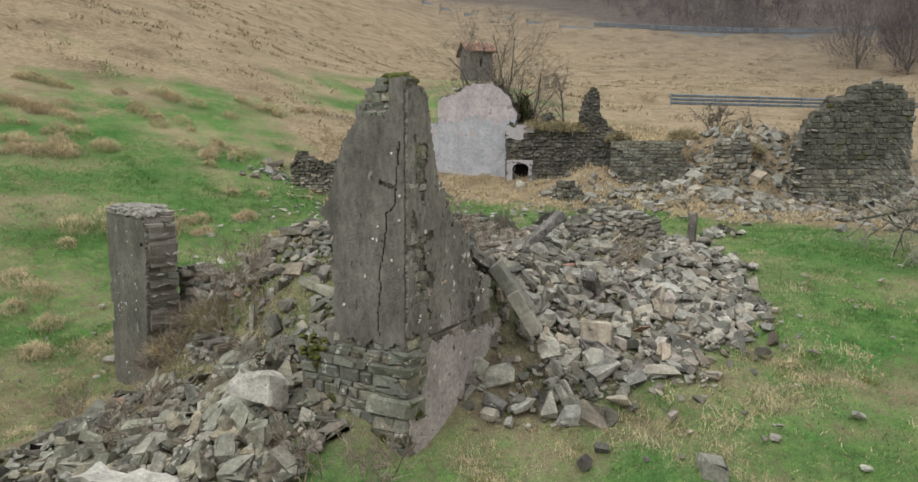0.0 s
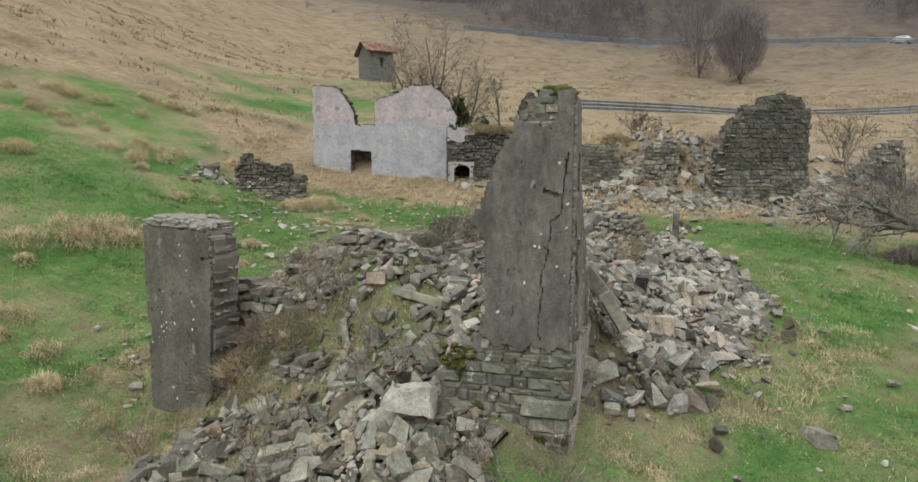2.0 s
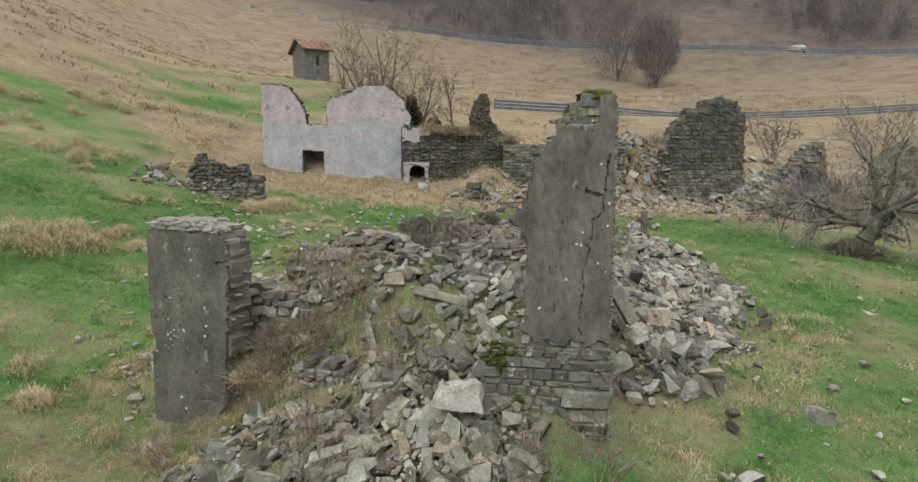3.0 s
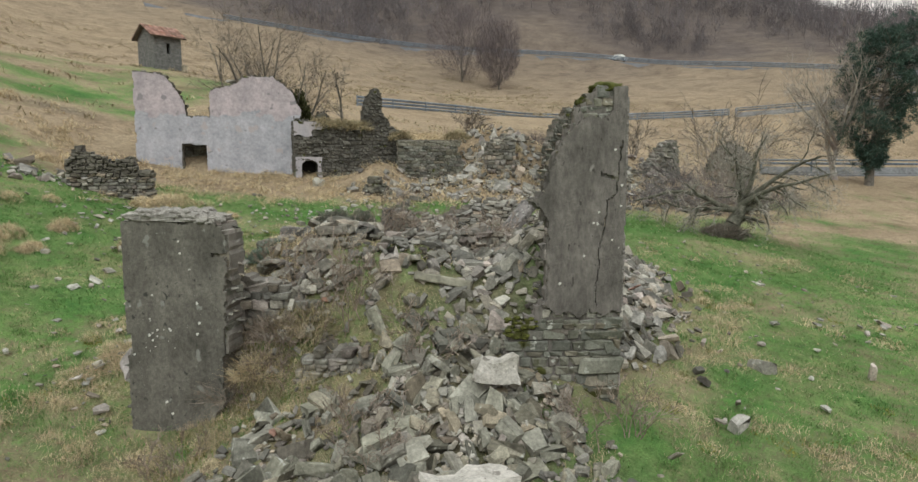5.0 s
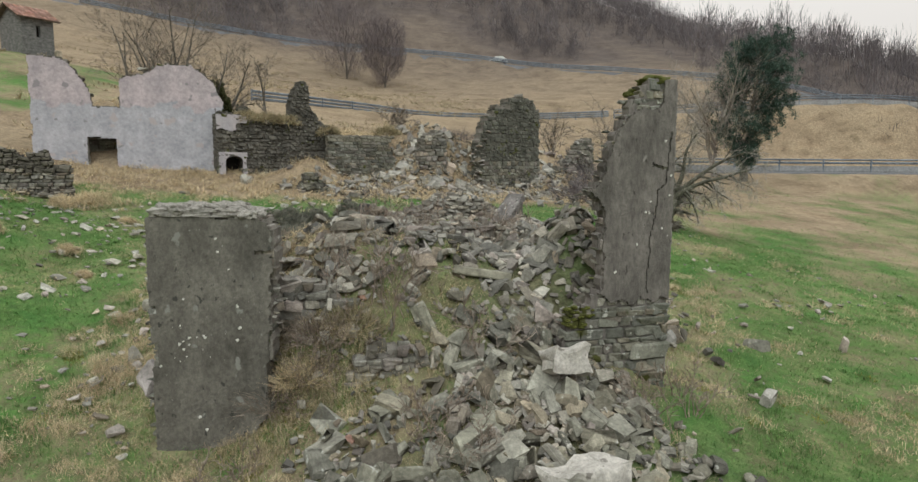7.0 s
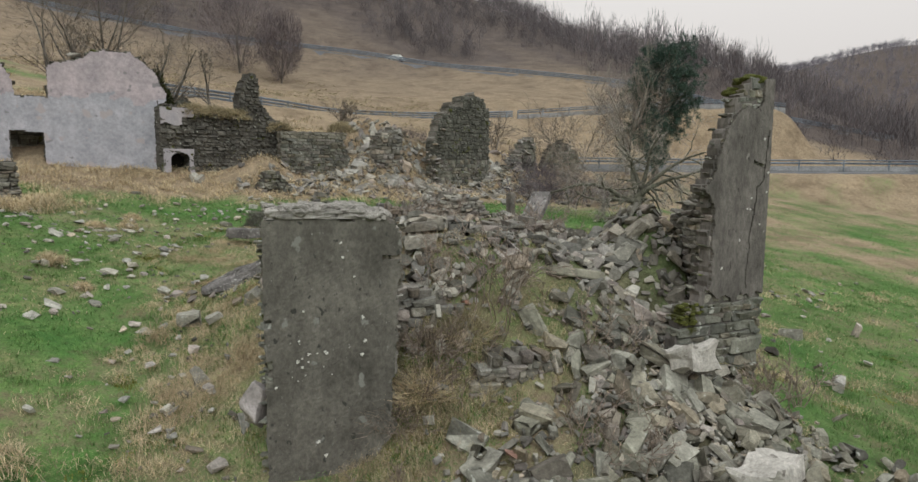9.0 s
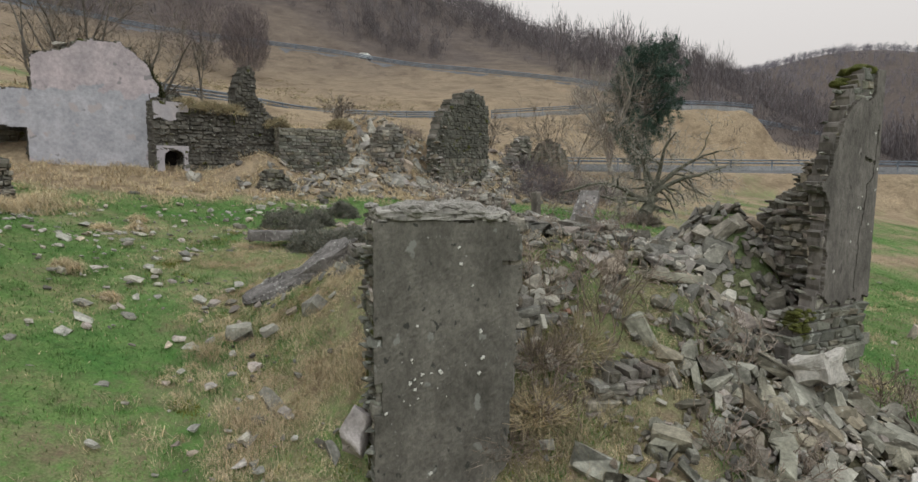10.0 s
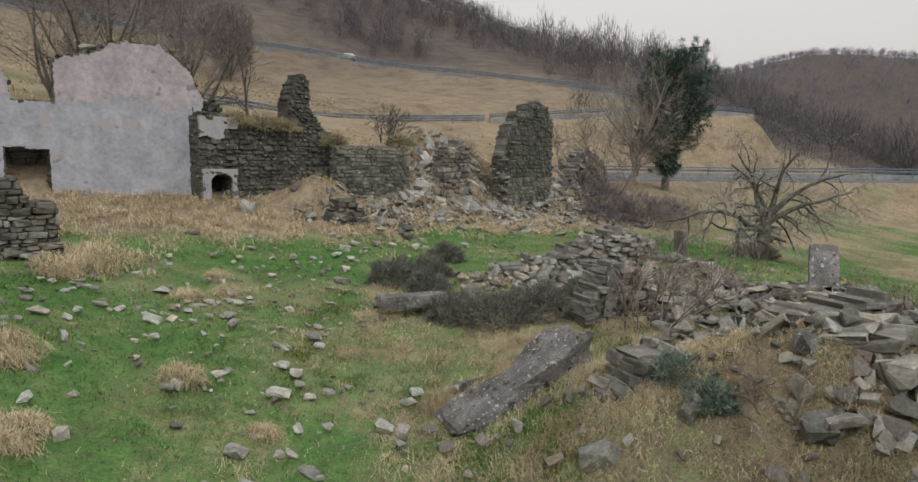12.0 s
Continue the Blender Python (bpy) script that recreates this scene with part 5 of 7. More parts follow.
def rear_scree(x, y):
    return np.clip(1.4 * bell(x, y, 10.6, 23.6, 2.6, 2.2) + bell(x, y, 15.8, 20.9, 2.4, 2.0) + 0.7 * bell(x, y, 7.0, 23.4, 2.4, 1.4) + 0.5 * bell(x, y, 12.5, 21.2, 3.0, 1.2) + 0.5 * bell(x, y, 4.3, 24.6, 0.8, 0.5) + 0.5 * bell(x, y, -7.0, 24.6, 1.2, 0.8), 0, 1)


rubble("rubble_heap", "pale fallen stones at the foot of the rear walls", 800, 1200, rear_scree, (-9, 19, 17, 26), (0.25, 0.42, 0.15, 0.7), STONE_PALE, 204, fine=RUBBLE_FINE)


def lawn_stones(x, y):
    u, v = house(x, y)
    return np.clip(0.8 * bell(x, y, -4.6, 20.5, 2.0, 3.2) + 0.6 * bell(x, y, 0.5, 21.0, 4.0, 2.0) + 0.35 * bell(x, y, -5.5, 15.0, 1.2, 2.4) + 0.8 * bell(x, y, -6.6, 12.6, 0.5, 0.8) + 0.10 * bell(x, y, 6, 10, 5, 5) + 0.12 * bell(x, y, -7, 10, 3, 3), 0, 1) * ((u < -0.4) | (u > 8.6) | (v > 10.2))


rubble("scattered_stones", "loose pale stones scattered over the grass", 560, 160, lawn_stones, (-11, 12, 5, 25), (0.11, 0.45, 0.05, 0.32), STONE_LOOSE, 205, fine=RUBBLE_FINE, sink=0.19, flat=0.8, tumble=0.18, kind="rock")


def big_block(name, size, at, turns, material, label, seed, category="stone block", rough=0.06):
    """A long hewn or broken block with uneven faces."""
    bm = bmesh.new()
    bmesh.ops.create_cube(bm, size=1)
    bmesh.ops.subdivide_edges(bm, edges=bm.edges[:], cuts=5, use_grid_fill=True)
    for v in bm.verts:
        q = Vector((v.co.x * size[0], v.co.y * size[1], v.co.z * size[2]))
        d = noise.noise_vector(q * 3.5 + Vector((seed, 0, 0)))
        near = [abs(v.co[i]) > 0.49 for i in range(3)]
        if sum(near) >= 2:
            q *= 0.955
        v.co = q + d * rough * min(1.0, min(size) * 4)
    me = from_bm(name, bm, material)
    return lone(name, me, pose(*at, *turns), label, category)


big_block("stone_block", (0.56, 0.46, 0.36), (-2.4, 7.62, 0.78), (-22, 10, -25), SLAB, "pale squarish lump of mortared wall on the rubble", 3, rough=0.11)
big_block("stone_block", (1.0, 0.42, 0.28), (-3.55, 6.5, 0.02), (-6, 4, -12), SLAB, "long pale block of fallen masonry at the heap's foot", 5, rough=0.10)
big_block("stone_beam", (2.0, 0.52, 0.50), (-3.12, 15.25, 1.22), (8, -27, -39), SLAB_GREY, "long lichened stone beam fallen on the grassy bank", 7, rough=0.17)
big_block("stone_slab", (0.9, 0.55, 0.13), (-1.95, 9.55, 1.62), (-14, 10, -40), STONE, "flat pale paving slab lying in the rubble", 9, rough=0.03)
big_block("stone_slab", (1.4, 0.44, 0.15), (1.45, 12.05, 2.15), (0, -42, 4), SLAB_GREY, "pinkish slab leaning up out of the rubble", 11, rough=0.03)
big_block("stone_post", (0.27, 0.17, 1.35), (5.45, 14.9, 1.75), (0, 4, 60), STONE_DARK, "upright stone post at the end of the side wall", 13, rough=0.03)
big_block("stone_slab", (1.3, 0.32, 0.22), (-0.95, 18.2, 1.58), (0, 3, -30), SLAB_GREY, "low stone beam half hidden by heather", 15, rough=0.04)
big_block("stone_beam", (1.15, 0.22, 0.2), (2.35, 10.9, 1.35), (10, 38, 65), SLAB_GREY, "long grey slab tilted in the scree", 17, rough=0.03)
big_block("stone_beam", (0.85, 0.2, 0.2), (0.78, 9.3, 1.72), (10, 52, -14), STONE_PALE, "narrow stone slab slid down beside the corner", 19, rough=0.03)
big_block("stone_beam", (0.7, 0.2, 0.2), (0.98, 9.2, 1.36), (4, 58, -8), STONE_PALE, "narrow stone slab slid down beside the corner", 20, rough=0.03)
big_block("stone_block", (0.24, 0.22, 0.46), (-6.10, 11.60, 0.45), (10, 18, 20), RENDER_WARM, "pale pinkish lump of masonry leaning on the pier", 21, rough=0.12)
lone("stone_block", pool("rock", STONE_LOOSE)[3], Matrix.Translation((4.68, 6.18, -0.16)) @ pose(0, 0, 0, 12, 70, 40) @ Matrix.Diagonal((0.42, 0.26, 0.3, 1)), "pale pointed stone standing in the grass", "stone block")
big_block("stone_post", (0.22, 0.2, 0.9), (-0.1, 15.0, 1.95), (3, 4, 20), SLAB_GREY, "short stone post standing in the ruin", 25, rough=0.03)

for k, (x, y, wide) in enumerate(((0.2, 12.5, 0.75), (0.14, 12.0, 0.85), (-2.95, 11.7, 0.6), (-0.4, 12.25, 0.6), (-3.18, 11.45, 0.55), (-3.8, 11.95, 0.5), (-1.3, 12.6, 0.55), (-1.9, 12.3, 0.5), (-2.2, 11.7, 0.6), (0.6, 11.6, 0.7))):
    lone("flat_stone", pool("chunk", STONE_PALE)[(2, 3, 4, 7, 8, 9, 12, 13, 14, 17)[k]], Matrix.Translation((x, y, float(ground(x, y)) + 0.10)) @ pose(0, 0, 0, rng.normal(0, 7), rng.normal(0, 7), 37 * k) @ Matrix.Diagonal((wide, wide * 0.8, 0.30, 1)), "pale flat stone lying on the overgrown rubble", "stone block", "flat stones in the ruin")
for k, (x, y, z) in enumerate(((1.95, 11.3, 1.75), (-4.9, 8.85, 0.12), (-3.6, 10.4, 1.35), (2.9, 9.9, 0.95))):
    lone("broken_tile", pool("chunk", TILE)[k], Matrix.Translation((x, y, z)) @ pose(0, 0, 0, 15, 10 * k, 40 * k) @ Matrix.Diagonal((0.24, 0.16, 0.10, 1)), "broken piece of orange roof tile among the stones", "roof tile", "broken roof tiles")


# ---------------------------------------------------------------- trees and shrubs
def unit(v):
    return v / max(1e-9, np.linalg.norm(v))


def grow(seed, starts, levels, kids, ratio, angle, wiggle, rise, seg=4, first=1, thin=0.62):
    """Branches as (start, end, radius, radius, level); starts: (point, direction, length, radius) of the main limbs."""
    r = np.random.default_rng(seed)
    out = []

    def limb(p, d, length, radius, level, own):
        d = unit(np.array(d, float))
        p = np.array(p, float)
        end_r = radius * (0.22 if level == 0 else 0.30)
        for i in range(seg):
            d = unit(d + wiggle * r.normal(size=3) + np.array([0, 0, rise[min(level, len(rise) - 1)]]))
            q = p + d * length / seg
            r0, r1 = radius + (end_r - radius) * i / seg, radius + (end_r - radius) * (i + 1) / seg
            out.append((p, q, r0, r1, level, own))
            if level < levels - 1 and i >= first:
                n = kids[min(level, len(kids) - 1)]
                for _ in range(int(n) + (r.random() < n - int(n))):
                    side = unit(np.cross(d, r.normal(size=3)))
                    a = radians(angle) * r.uniform(0.6, 1.4)
                    limb(p + (q - p) * r.random(), d * math.cos(a) + side * math.sin(a), length * ratio * r.uniform(0.65, 1.2), max(0.0025, r1 * thin), level + 1, own)
            p = q

    for k, s in enumerate(starts):
        limb(*s, 0, k)
    return out


def tubes(segs, sides=4, least=0.0):
    p0, p1 = np.array([s[0] for s in segs]), np.array([s[1] for s in segs])
    r0, r1 = np.maximum(least, np.array([s[2] for s in segs])), np.maximum(least, np.array([s[3] for s in segs]))
    d = p1 - p0
    d /= np.maximum(1e-9, np.linalg.norm(d, axis=1))[:, None]
    ref = np.where(np.abs(d[:, 2:3]) > 0.9, np.array([[1.0, 0, 0]]), np.array([[0, 0, 1.0]]))
    a = np.cross(d, ref)
    a /= np.linalg.norm(a, axis=1)[:, None]
    b = np.cross(d, a)
    th = np.arange(sides) * 2 * np.pi / sides
    ring = a[:, None, :] * np.cos(th)[None, :, None] + b[:, None, :] * np.sin(th)[None, :, None]
    V = np.concatenate([p0[:, None] + ring * r0[:, None, None], p1[:, None] + ring * r1[:, None, None]], 1).reshape(-1, 3)
    base = np.arange(len(segs))[:, None] * 2 * sides
    i, j = np.arange(sides), (np.arange(sides) + 1) % sides
    F = np.stack([base + i, base + j, base + sides + j, base + sides + i], -1).reshape(-1, 4)
    return V, F


def ribbons(segs, least, seed=0):
    """Twigs too thin to show their roundness: one narrow face each."""
    r = np.random.default_rng(seed)
    p0, p1 = np.array([s[0] for s in segs]), np.array([s[1] for s in segs])
    r0, r1 = np.maximum(least, np.array([s[2] for s in segs])), np.maximum(least * 0.6, np.array([s[3] for s in segs]))
    side = np.cross(p1 - p0, r.normal(size=p0.shape))
    side /= np.maximum(1e-9, np.linalg.norm(side, axis=1))[:, None]
    V = np.stack([p0 - side * r0[:, None], p0 + side * r0[:, None], p1 + side * r1[:, None], p1 - side * r1[:, None]], 1).reshape(-1, 3)
    return V, np.arange(len(V)).reshape(-1, 4)


def bare_tree(name, at, label, segs, wood=None, twig=None, split=2, least=0.004, category="tree", group="", flat=False):
    ob = thing(name, at, label, category, group)
    limbs = {}
    for q in segs:
        if q[4] < split:
            limbs.setdefault(q[5], []).append(q)
    for k, own in limbs.items():
        part("trunk" if k == 0 else "limb", solid("limb", *tubes(own, 6), wood or BARK, True), ob)
    fine = [q for q in segs if q[4] >= split]
    if fine:
        part("crown", solid("crown", *(ribbons(fine, least) if flat else tubes(fine, 3, least)), twig or TWIG), ob, label="fine leafless twigs")
    return ob


def at_ground(x, y, dz=-0.08):
    return (x, y, float(ground(x, y)) + dz)


# the gnarled, low spreading tree beside the lawn
R, FW = np.array([0.80, -0.60, 0]), np.array([0.60, 0.80, 0])
UP = np.array([0, 0, 1.0])
old = [((0, 0, 0), 0.45 * R + UP, 1.7, 0.34)]
lean = unit(0.45 * R + UP)
old += [(lean * 1.0, -R + 0.42 * UP, 3.6, 0.11), (lean * 1.0, -0.8 * R - 0.55 * FW + 0.45 * UP, 2.7, 0.09),
        (lean * 1.0, 0.9 * R + 0.75 * UP, 3.2, 0.12), (lean * 1.15, 0.9 * R - 0.5 * FW + 0.8 * UP, 2.8, 0.11), (lean * 0.9, 0.5 * R + 0.9 * FW + 0.8 * UP, 2.6, 0.10),
        (lean * 1.3, -0.35 * R + 1.1 * UP, 2.3, 0.11), (lean * 1.5, 0.3 * R - 0.5 * FW + 1.2 * UP, 2.2, 0.10), (lean * 1.5, 0.2 * R + 0.4 * FW + 1.3 * UP, 2.3, 0.10)]
old_one = bare_tree("old_tree", at_ground(11.8, 13.86, -0.1), "gnarled leafless tree with low arching limbs on the lawn", grow(5, old, 4, (1.3, 1.7, 1.7), 0.46, 50, 0.22, (-0.05, -0.10, -0.10, -0.08), seg=6, thin=0.62), wood=BARK_OLD, twig=TWIG_GREY, least=0.006, flat=True)


def slivers(count, h, wide, base, length, width, seed, power=0.6):
    """Fine twigs of a rounded leafless crown: narrow blades that fan up and outwards."""
    r = np.random.default_rng(seed)
    d = r.normal(size=(count, 3))
    d /= np.linalg.norm(d, axis=1)[:, None]
    lump = 1 + 0.22 * wave(d[:, 0] * 3 + seed, d[:, 1] * 3 + d[:, 2] * 2, seed)
    c = d * (lump * r.random(count) ** (power / 2))[:, None] * np.array([wide / 2, wide / 2, (h - base) / 2]) + np.array([0, 0, (h + base) / 2])
    w = c * np.array([1, 1, 0.8]) + np.array([0, 0, 0.12 * h]) + 0.16 * h * r.normal(size=(count, 3))
    w /= np.linalg.norm(w, axis=1)[:, None]
    s = np.cross(w, r.normal(size=(count, 3)))
    s /= np.linalg.norm(s, axis=1)[:, None]
    L = r.uniform(*length, count)[:, None]
    return np.stack([c - w * L * 0.5 - s * width, c - w * L * 0.5 + s * width, c + w * L * 0.5], 1).reshape(-1, 3), np.arange(3 * count).reshape(-1, 3)


def haze(tree, count, h, wide, base, length, width, seed, material):
    """Fine outer twigs of a tree."""
    part("spray", solid("spray", *slivers(count, h, wide, base, length, width, seed), material), tree, label="haze of fine twigs")


def straight(h, r, lean=(0.05, 0.0)):
    return [((0, 0, 0), (lean[0], lean[1], 1), h, r)]


# trees behind the pale facade
for k, (x, y, n, h, sd) in enumerate(((1.0, 31.2, 6, 4.0, 11), (2.2, 31.6, 7, 4.2, 12), (2.75, 28.9, 6, 3.0, 13))):
    stems = [((0.15 * math.cos(a), 0.15 * math.sin(a), 0), (0.45 * math.cos(a), 0.45 * math.sin(a), 1), h * q, 0.07) for a, q in zip(np.linspace(0, 5.4, n), np.linspace(0.8, 1.1, n))]
    bare_tree("bare_tree", at_ground(x, y), "many-stemmed leafless tree behind the ruined facade", grow(sd, stems, 4, (1.6, 1.9, 1.8), 0.46, 38, 0.15, (0.02, 0.03, 0.0), seg=5), split=1, least=0.005, flat=True, group="trees behind the facade")
bare_tree("bare_tree", at_ground(4.45, 27.9), "slim leafless tree on the terrace above the wall", grow(14, straight(3.0, 0.075), 4, (1.6, 1.6, 1.5), 0.36, 45, 0.08, (0.05, 0.1, 0.03), seg=6, first=2), least=0.007, group="trees behind the facade")
bare_tree("bare_tree", at_ground(13.2, 29.0), "small crooked leafless tree on the rear terrace", grow(15, straight(1.3, 0.07), 4, (1.6, 1.6, 1.5), 0.55, 50, 0.2, (0.02, 0.0), seg=4), least=0.008)
for k, (x, y, h) in enumerate(((18.5, 23.6, 1.9), (10.4, 26.5, 1.2), (24, 21.5, 4.4), (27, 25, 3.6))):
    stems = [((0, 0, 0), (0.5 * math.cos(a), 0.5 * math.sin(a), 1), h, 0.035) for a in np.linspace(0, 5.2, 6)]
    bare_tree("bare_shrub", at_ground(x, y), "leafless shrub on rough ground behind the ruin", grow(30 + k, stems, 3, (1.8, 1.8), 0.45, 40, 0.14, (0.02,), seg=5), TWIG, TWIG, 1, 0.010, "shrub")

# the two tall trees below the hill road, and the grey one beside the pine
for k, (x, y, h, wide, sd) in enumerate(((63.9, 105.6, 15.5, 14.0, 16), (66.5, 97.5, 13.5, 8.5, 17))):
    frame_limbs = grow(sd, [((0, 0, 0), (0.02, 0, 1), h * 0.8, 0.17)] + [((0, 0, 0.8), (math.cos(a) * 0.5, math.sin(a) * 0.5, 1), h * 0.6, 0.06) for a in np.linspace(0, 5.6, 7)], 3, (1.6, 2.0), 0.40, 36, 0.07, (0.04, 0.07, 0.04), seg=6, first=2)
    tree = bare_tree("tall_tree", at_ground(x, y, -0.3), "tall leafless tree with a soft purplish haze of twigs", [q for q in frame_limbs if q[4] < 2], split=2, group="tall trees below the hill road")
    V, F = slivers(9000, h, wide, 1.2, (0.5, 1.6), 0.020, sd)
    part("crown", solid("crown", V, F, TWIG_HAZE), tree, label="fine purplish twigs")
grey_one = bare_tree("tall_tree", at_ground(40.4, 24.2, -0.2), "pale grey leafless tree with spreading limbs beside the pine", grow(19, [((0, 0, 0), (0.0, 0, 1), 4.5, 0.28)] + [((0, 0, 2.0 + 0.3 * i), (math.cos(a), math.sin(a), 1.1), 5.6, 0.13) for i, a in enumerate(np.linspace(0.4, 6.4, 8))], 4, (1.6, 1.9, 1.8), 0.42, 42, 0.10, (0.04, 0.05, 0.02), seg=6), split=2, least=0.008, wood=TWIG_GREY, twig=TWIG_GREY, flat=True)


haze(grey_one, 2600, 9.0, 8.5, 2.0, (0.4, 1.2), 0.010, 71, TWIG_GREY)
haze(old_one, 1500, 3.5, 6.0, 0.9, (0.25, 0.7), 0.004, 72, TWIG_GREY)


def pine(at, label, h, seed):
    """A dark pine: trunk, whorls of limbs, and sprays of needles as many fine blades."""
    r = np.random.default_rng(seed)
    ob = thing("pine_tree", at, label, "tree")
    trunk = [((0.10 * max(0.0, z - 2.5), -0.075 * max(0.0, z - 2.5), z), (0.10 * max(0.0, z - 1.7), -0.075 * max(0.0, z - 1.7), z + 0.8), 0.30 * (1 - z / h) + 0.03, 0.30 * (1 - (z + 0.8) / h) + 0.03, 0) for z in np.arange(0, h - 0.8, 0.8)]
    limbs, tips = [], []
    for z in np.arange(1.6, h - 0.2, 0.32):
        reach = (2.4 * math.sin(math.pi * min(1, (z + 0.6) / (h + 2.2)) ** 1.1) + 0.6) * (0.6 if z < 3.2 else 1)
        for _ in range(5 if z < h - 1 else 3):
            a = r.uniform(0, 6.28)
            d = np.array([math.cos(a), math.sin(a), 0.25])
            L = reach * r.uniform(0.55, 1.1)
            p = np.array([0.10, -0.075, 0]) * max(0.0, z - 2.5) + np.array([0, 0, z])
            for i in range(4):
                q = p + d * L / 4 + np.array([0, 0, 0.06 * i])
                limbs.append((p, q, 0.05 - 0.01 * i, 0.04 - 0.01 * i, 1))
                if i > 0:
                    tips += [q + r.normal(0, 0.28, 3) for _ in range(3)]
                p = q
    part("trunk", solid("trunk", *tubes(trunk, 8), BARK, True), ob)
    part("limb", solid("limb", *tubes(limbs, 4), BARK), ob)
    c = np.repeat(np.array(tips), 34, 0)
    n = len(c)
    d = r.normal(size=(n, 3)) + np.array([0, 0, 0.25])
    d /= np.linalg.norm(d, axis=1)[:, None]
    s = np.cross(d, r.normal(size=(n, 3)))
    s /= np.linalg.norm(s, axis=1)[:, None]
    root = c + d * r.uniform(0, 0.2, n)[:, None]
    L = r.uniform(0.16, 0.34, n)[:, None]
    V = np.stack([root + s * 0.022, root - s * 0.022, root + d * L], 1).reshape(-1, 3)
    part("crown", solid("crown", V, np.arange(3 * n).reshape(-1, 3), NEEDLE), ob, label="dark green needles")
    return ob


pine(at_ground(41.2, 22.3, -0.2), "dark green pine with a broad ragged crown", 11.0, 3)

# thickets of thin stems in and round the ruin
def thicket(name, at, label, n, h, spread, seed, wood, least=0.004, levels=3, kids=(1.4, 1.5), category="shrub", group="", start_r=0.010):
    r = np.random.default_rng(seed)
    starts = []
    for _ in range(n):
        a, q = r.uniform(0, 6.28), spread * math.sqrt(r.random())
        p = (q * math.cos(a), q * math.sin(a), float(ground(at[0] + q * math.cos(a), at[1] + q * math.sin(a))) - float(ground(at[0], at[1])) - 0.03)
        starts.append((p, (0.5 * r.normal(), 0.5 * r.normal(), 1), h * r.uniform(0.6, 1.1), start_r))
    segs = grow(seed, starts, levels, kids, 0.5, 38, 0.16, (0.02, 0.04, 0.0), seg=4)
    ob = thing(name, (*at, float(ground(*at))), label, category, group)
    for k in range(n):
        part("stem", solid("stem", *tubes([q for q in segs if q[5] == k], 3, least), wood), ob)
    return ob


for k, (x, y, n, h, sp) in enumerate(((-3.35, 10.0, 13, 1.2, 0.3), (-3.5, 10.7, 7, 0.7, 0.4), (-2.9, 8.7, 10, 0.7, 0.3), (-1.75, 6.75, 12, 0.5, 0.3), (-3.9, 7.7, 12, 0.5, 0.4), (-0.9, 6.75, 14, 0.5, 0.3),
                                      (0.9, 14.0, 9, 1.0, 0.4), (3.6, 13.6, 12, 0.9, 0.5), (-3.8, 12.5, 7, 0.45, 0.3), (-4.7, 10.2, 14, 0.5, 0.3), (-4.2, 9.9, 12, 0.6, 0.3), (0.2, 11.2, 12, 0.8, 0.4), (-4.2, 8.2, 12, 0.5, 0.3), (-6.0, 9.9, 12, 0.45, 0.4))):
    thicket("twig_shrub", (x, y), "leafless shrub of bleached thin stems among the stones", n, h, sp, 300 + k, TWIG_PALE, group="twig shrubs in the ruin")
for k, (x, y) in enumerate(((15.2, 19.6), (16.9, 18.6), (18.2, 17.4), (20.5, 20.5), (17.5, 20.8), (22.5, 18.8), (19.5, 22.0))):
    thicket("bramble_thicket", (x, y), "tangled purplish brown bramble thicket by the rear walls", 22, 0.9, 1.4, 340 + k, TWIG_FAR, 0.007, group="bramble thickets")
thicket("bramble_thicket", (-0.3, 14.4), "tangle of bleached bramble stems against a stump of wall", 17, 1.15, 0.5, 360, TWIG_PALE, 0.005, start_r=0.017)


def spray(name, at, label, radius, tall, count, material, seed, category="shrub", group="", leaf=(0.05, 0.10, 0.010)):
    """A dense low bush made of thousands of short shoots."""
    r = np.random.default_rng(seed)
    d = r.normal(size=(count, 3))
    d[:, 2] = np.abs(d[:, 2])
    d /= np.linalg.norm(d, axis=1)[:, None]
    lump = 1 + 0.25 * wave(d[:, 0] * 4 + seed, d[:, 1] * 4, seed) + 0.15 * wave(d[:, 0] * 9, d[:, 2] * 9 + seed, 2)
    c = d * np.array([radius, radius * 0.85, tall]) * (lump * r.uniform(0.55, 1.0, count) ** 0.5)[:, None]
    w = d + 0.7 * r.normal(size=(count, 3)) + np.array([0, 0, 0.3])
    w /= np.linalg.norm(w, axis=1)[:, None]
    s = np.cross(w, r.normal(size=(count, 3)))
    s /= np.linalg.norm(s, axis=1)[:, None]
    L = r.uniform(leaf[0], leaf[1], count)[:, None]
    V = np.stack([c + s * leaf[2], c - s * leaf[2], c + w * L], 1).reshape(-1, 3)
    ob = thing(name, at, label, category, group)
    part("growth", solid("growth", V, np.arange(3 * count).reshape(-1, 3), material), ob)
    for a in np.linspace(0, 5.4, 5) + r.uniform(0, 1):
        out = np.array([0.7 * radius * math.cos(a), 0.6 * radius * math.sin(a), 0.75 * tall])
        part("stem", solid("stem", *tubes([(np.zeros(3), out * 0.5 + np.array([0, 0, 0.05 * tall]), 0.012, 0.009), (out * 0.5 + np.array([0, 0, 0.05 * tall]), out, 0.009, 0.004)], 4), TWIG), ob)
    return ob


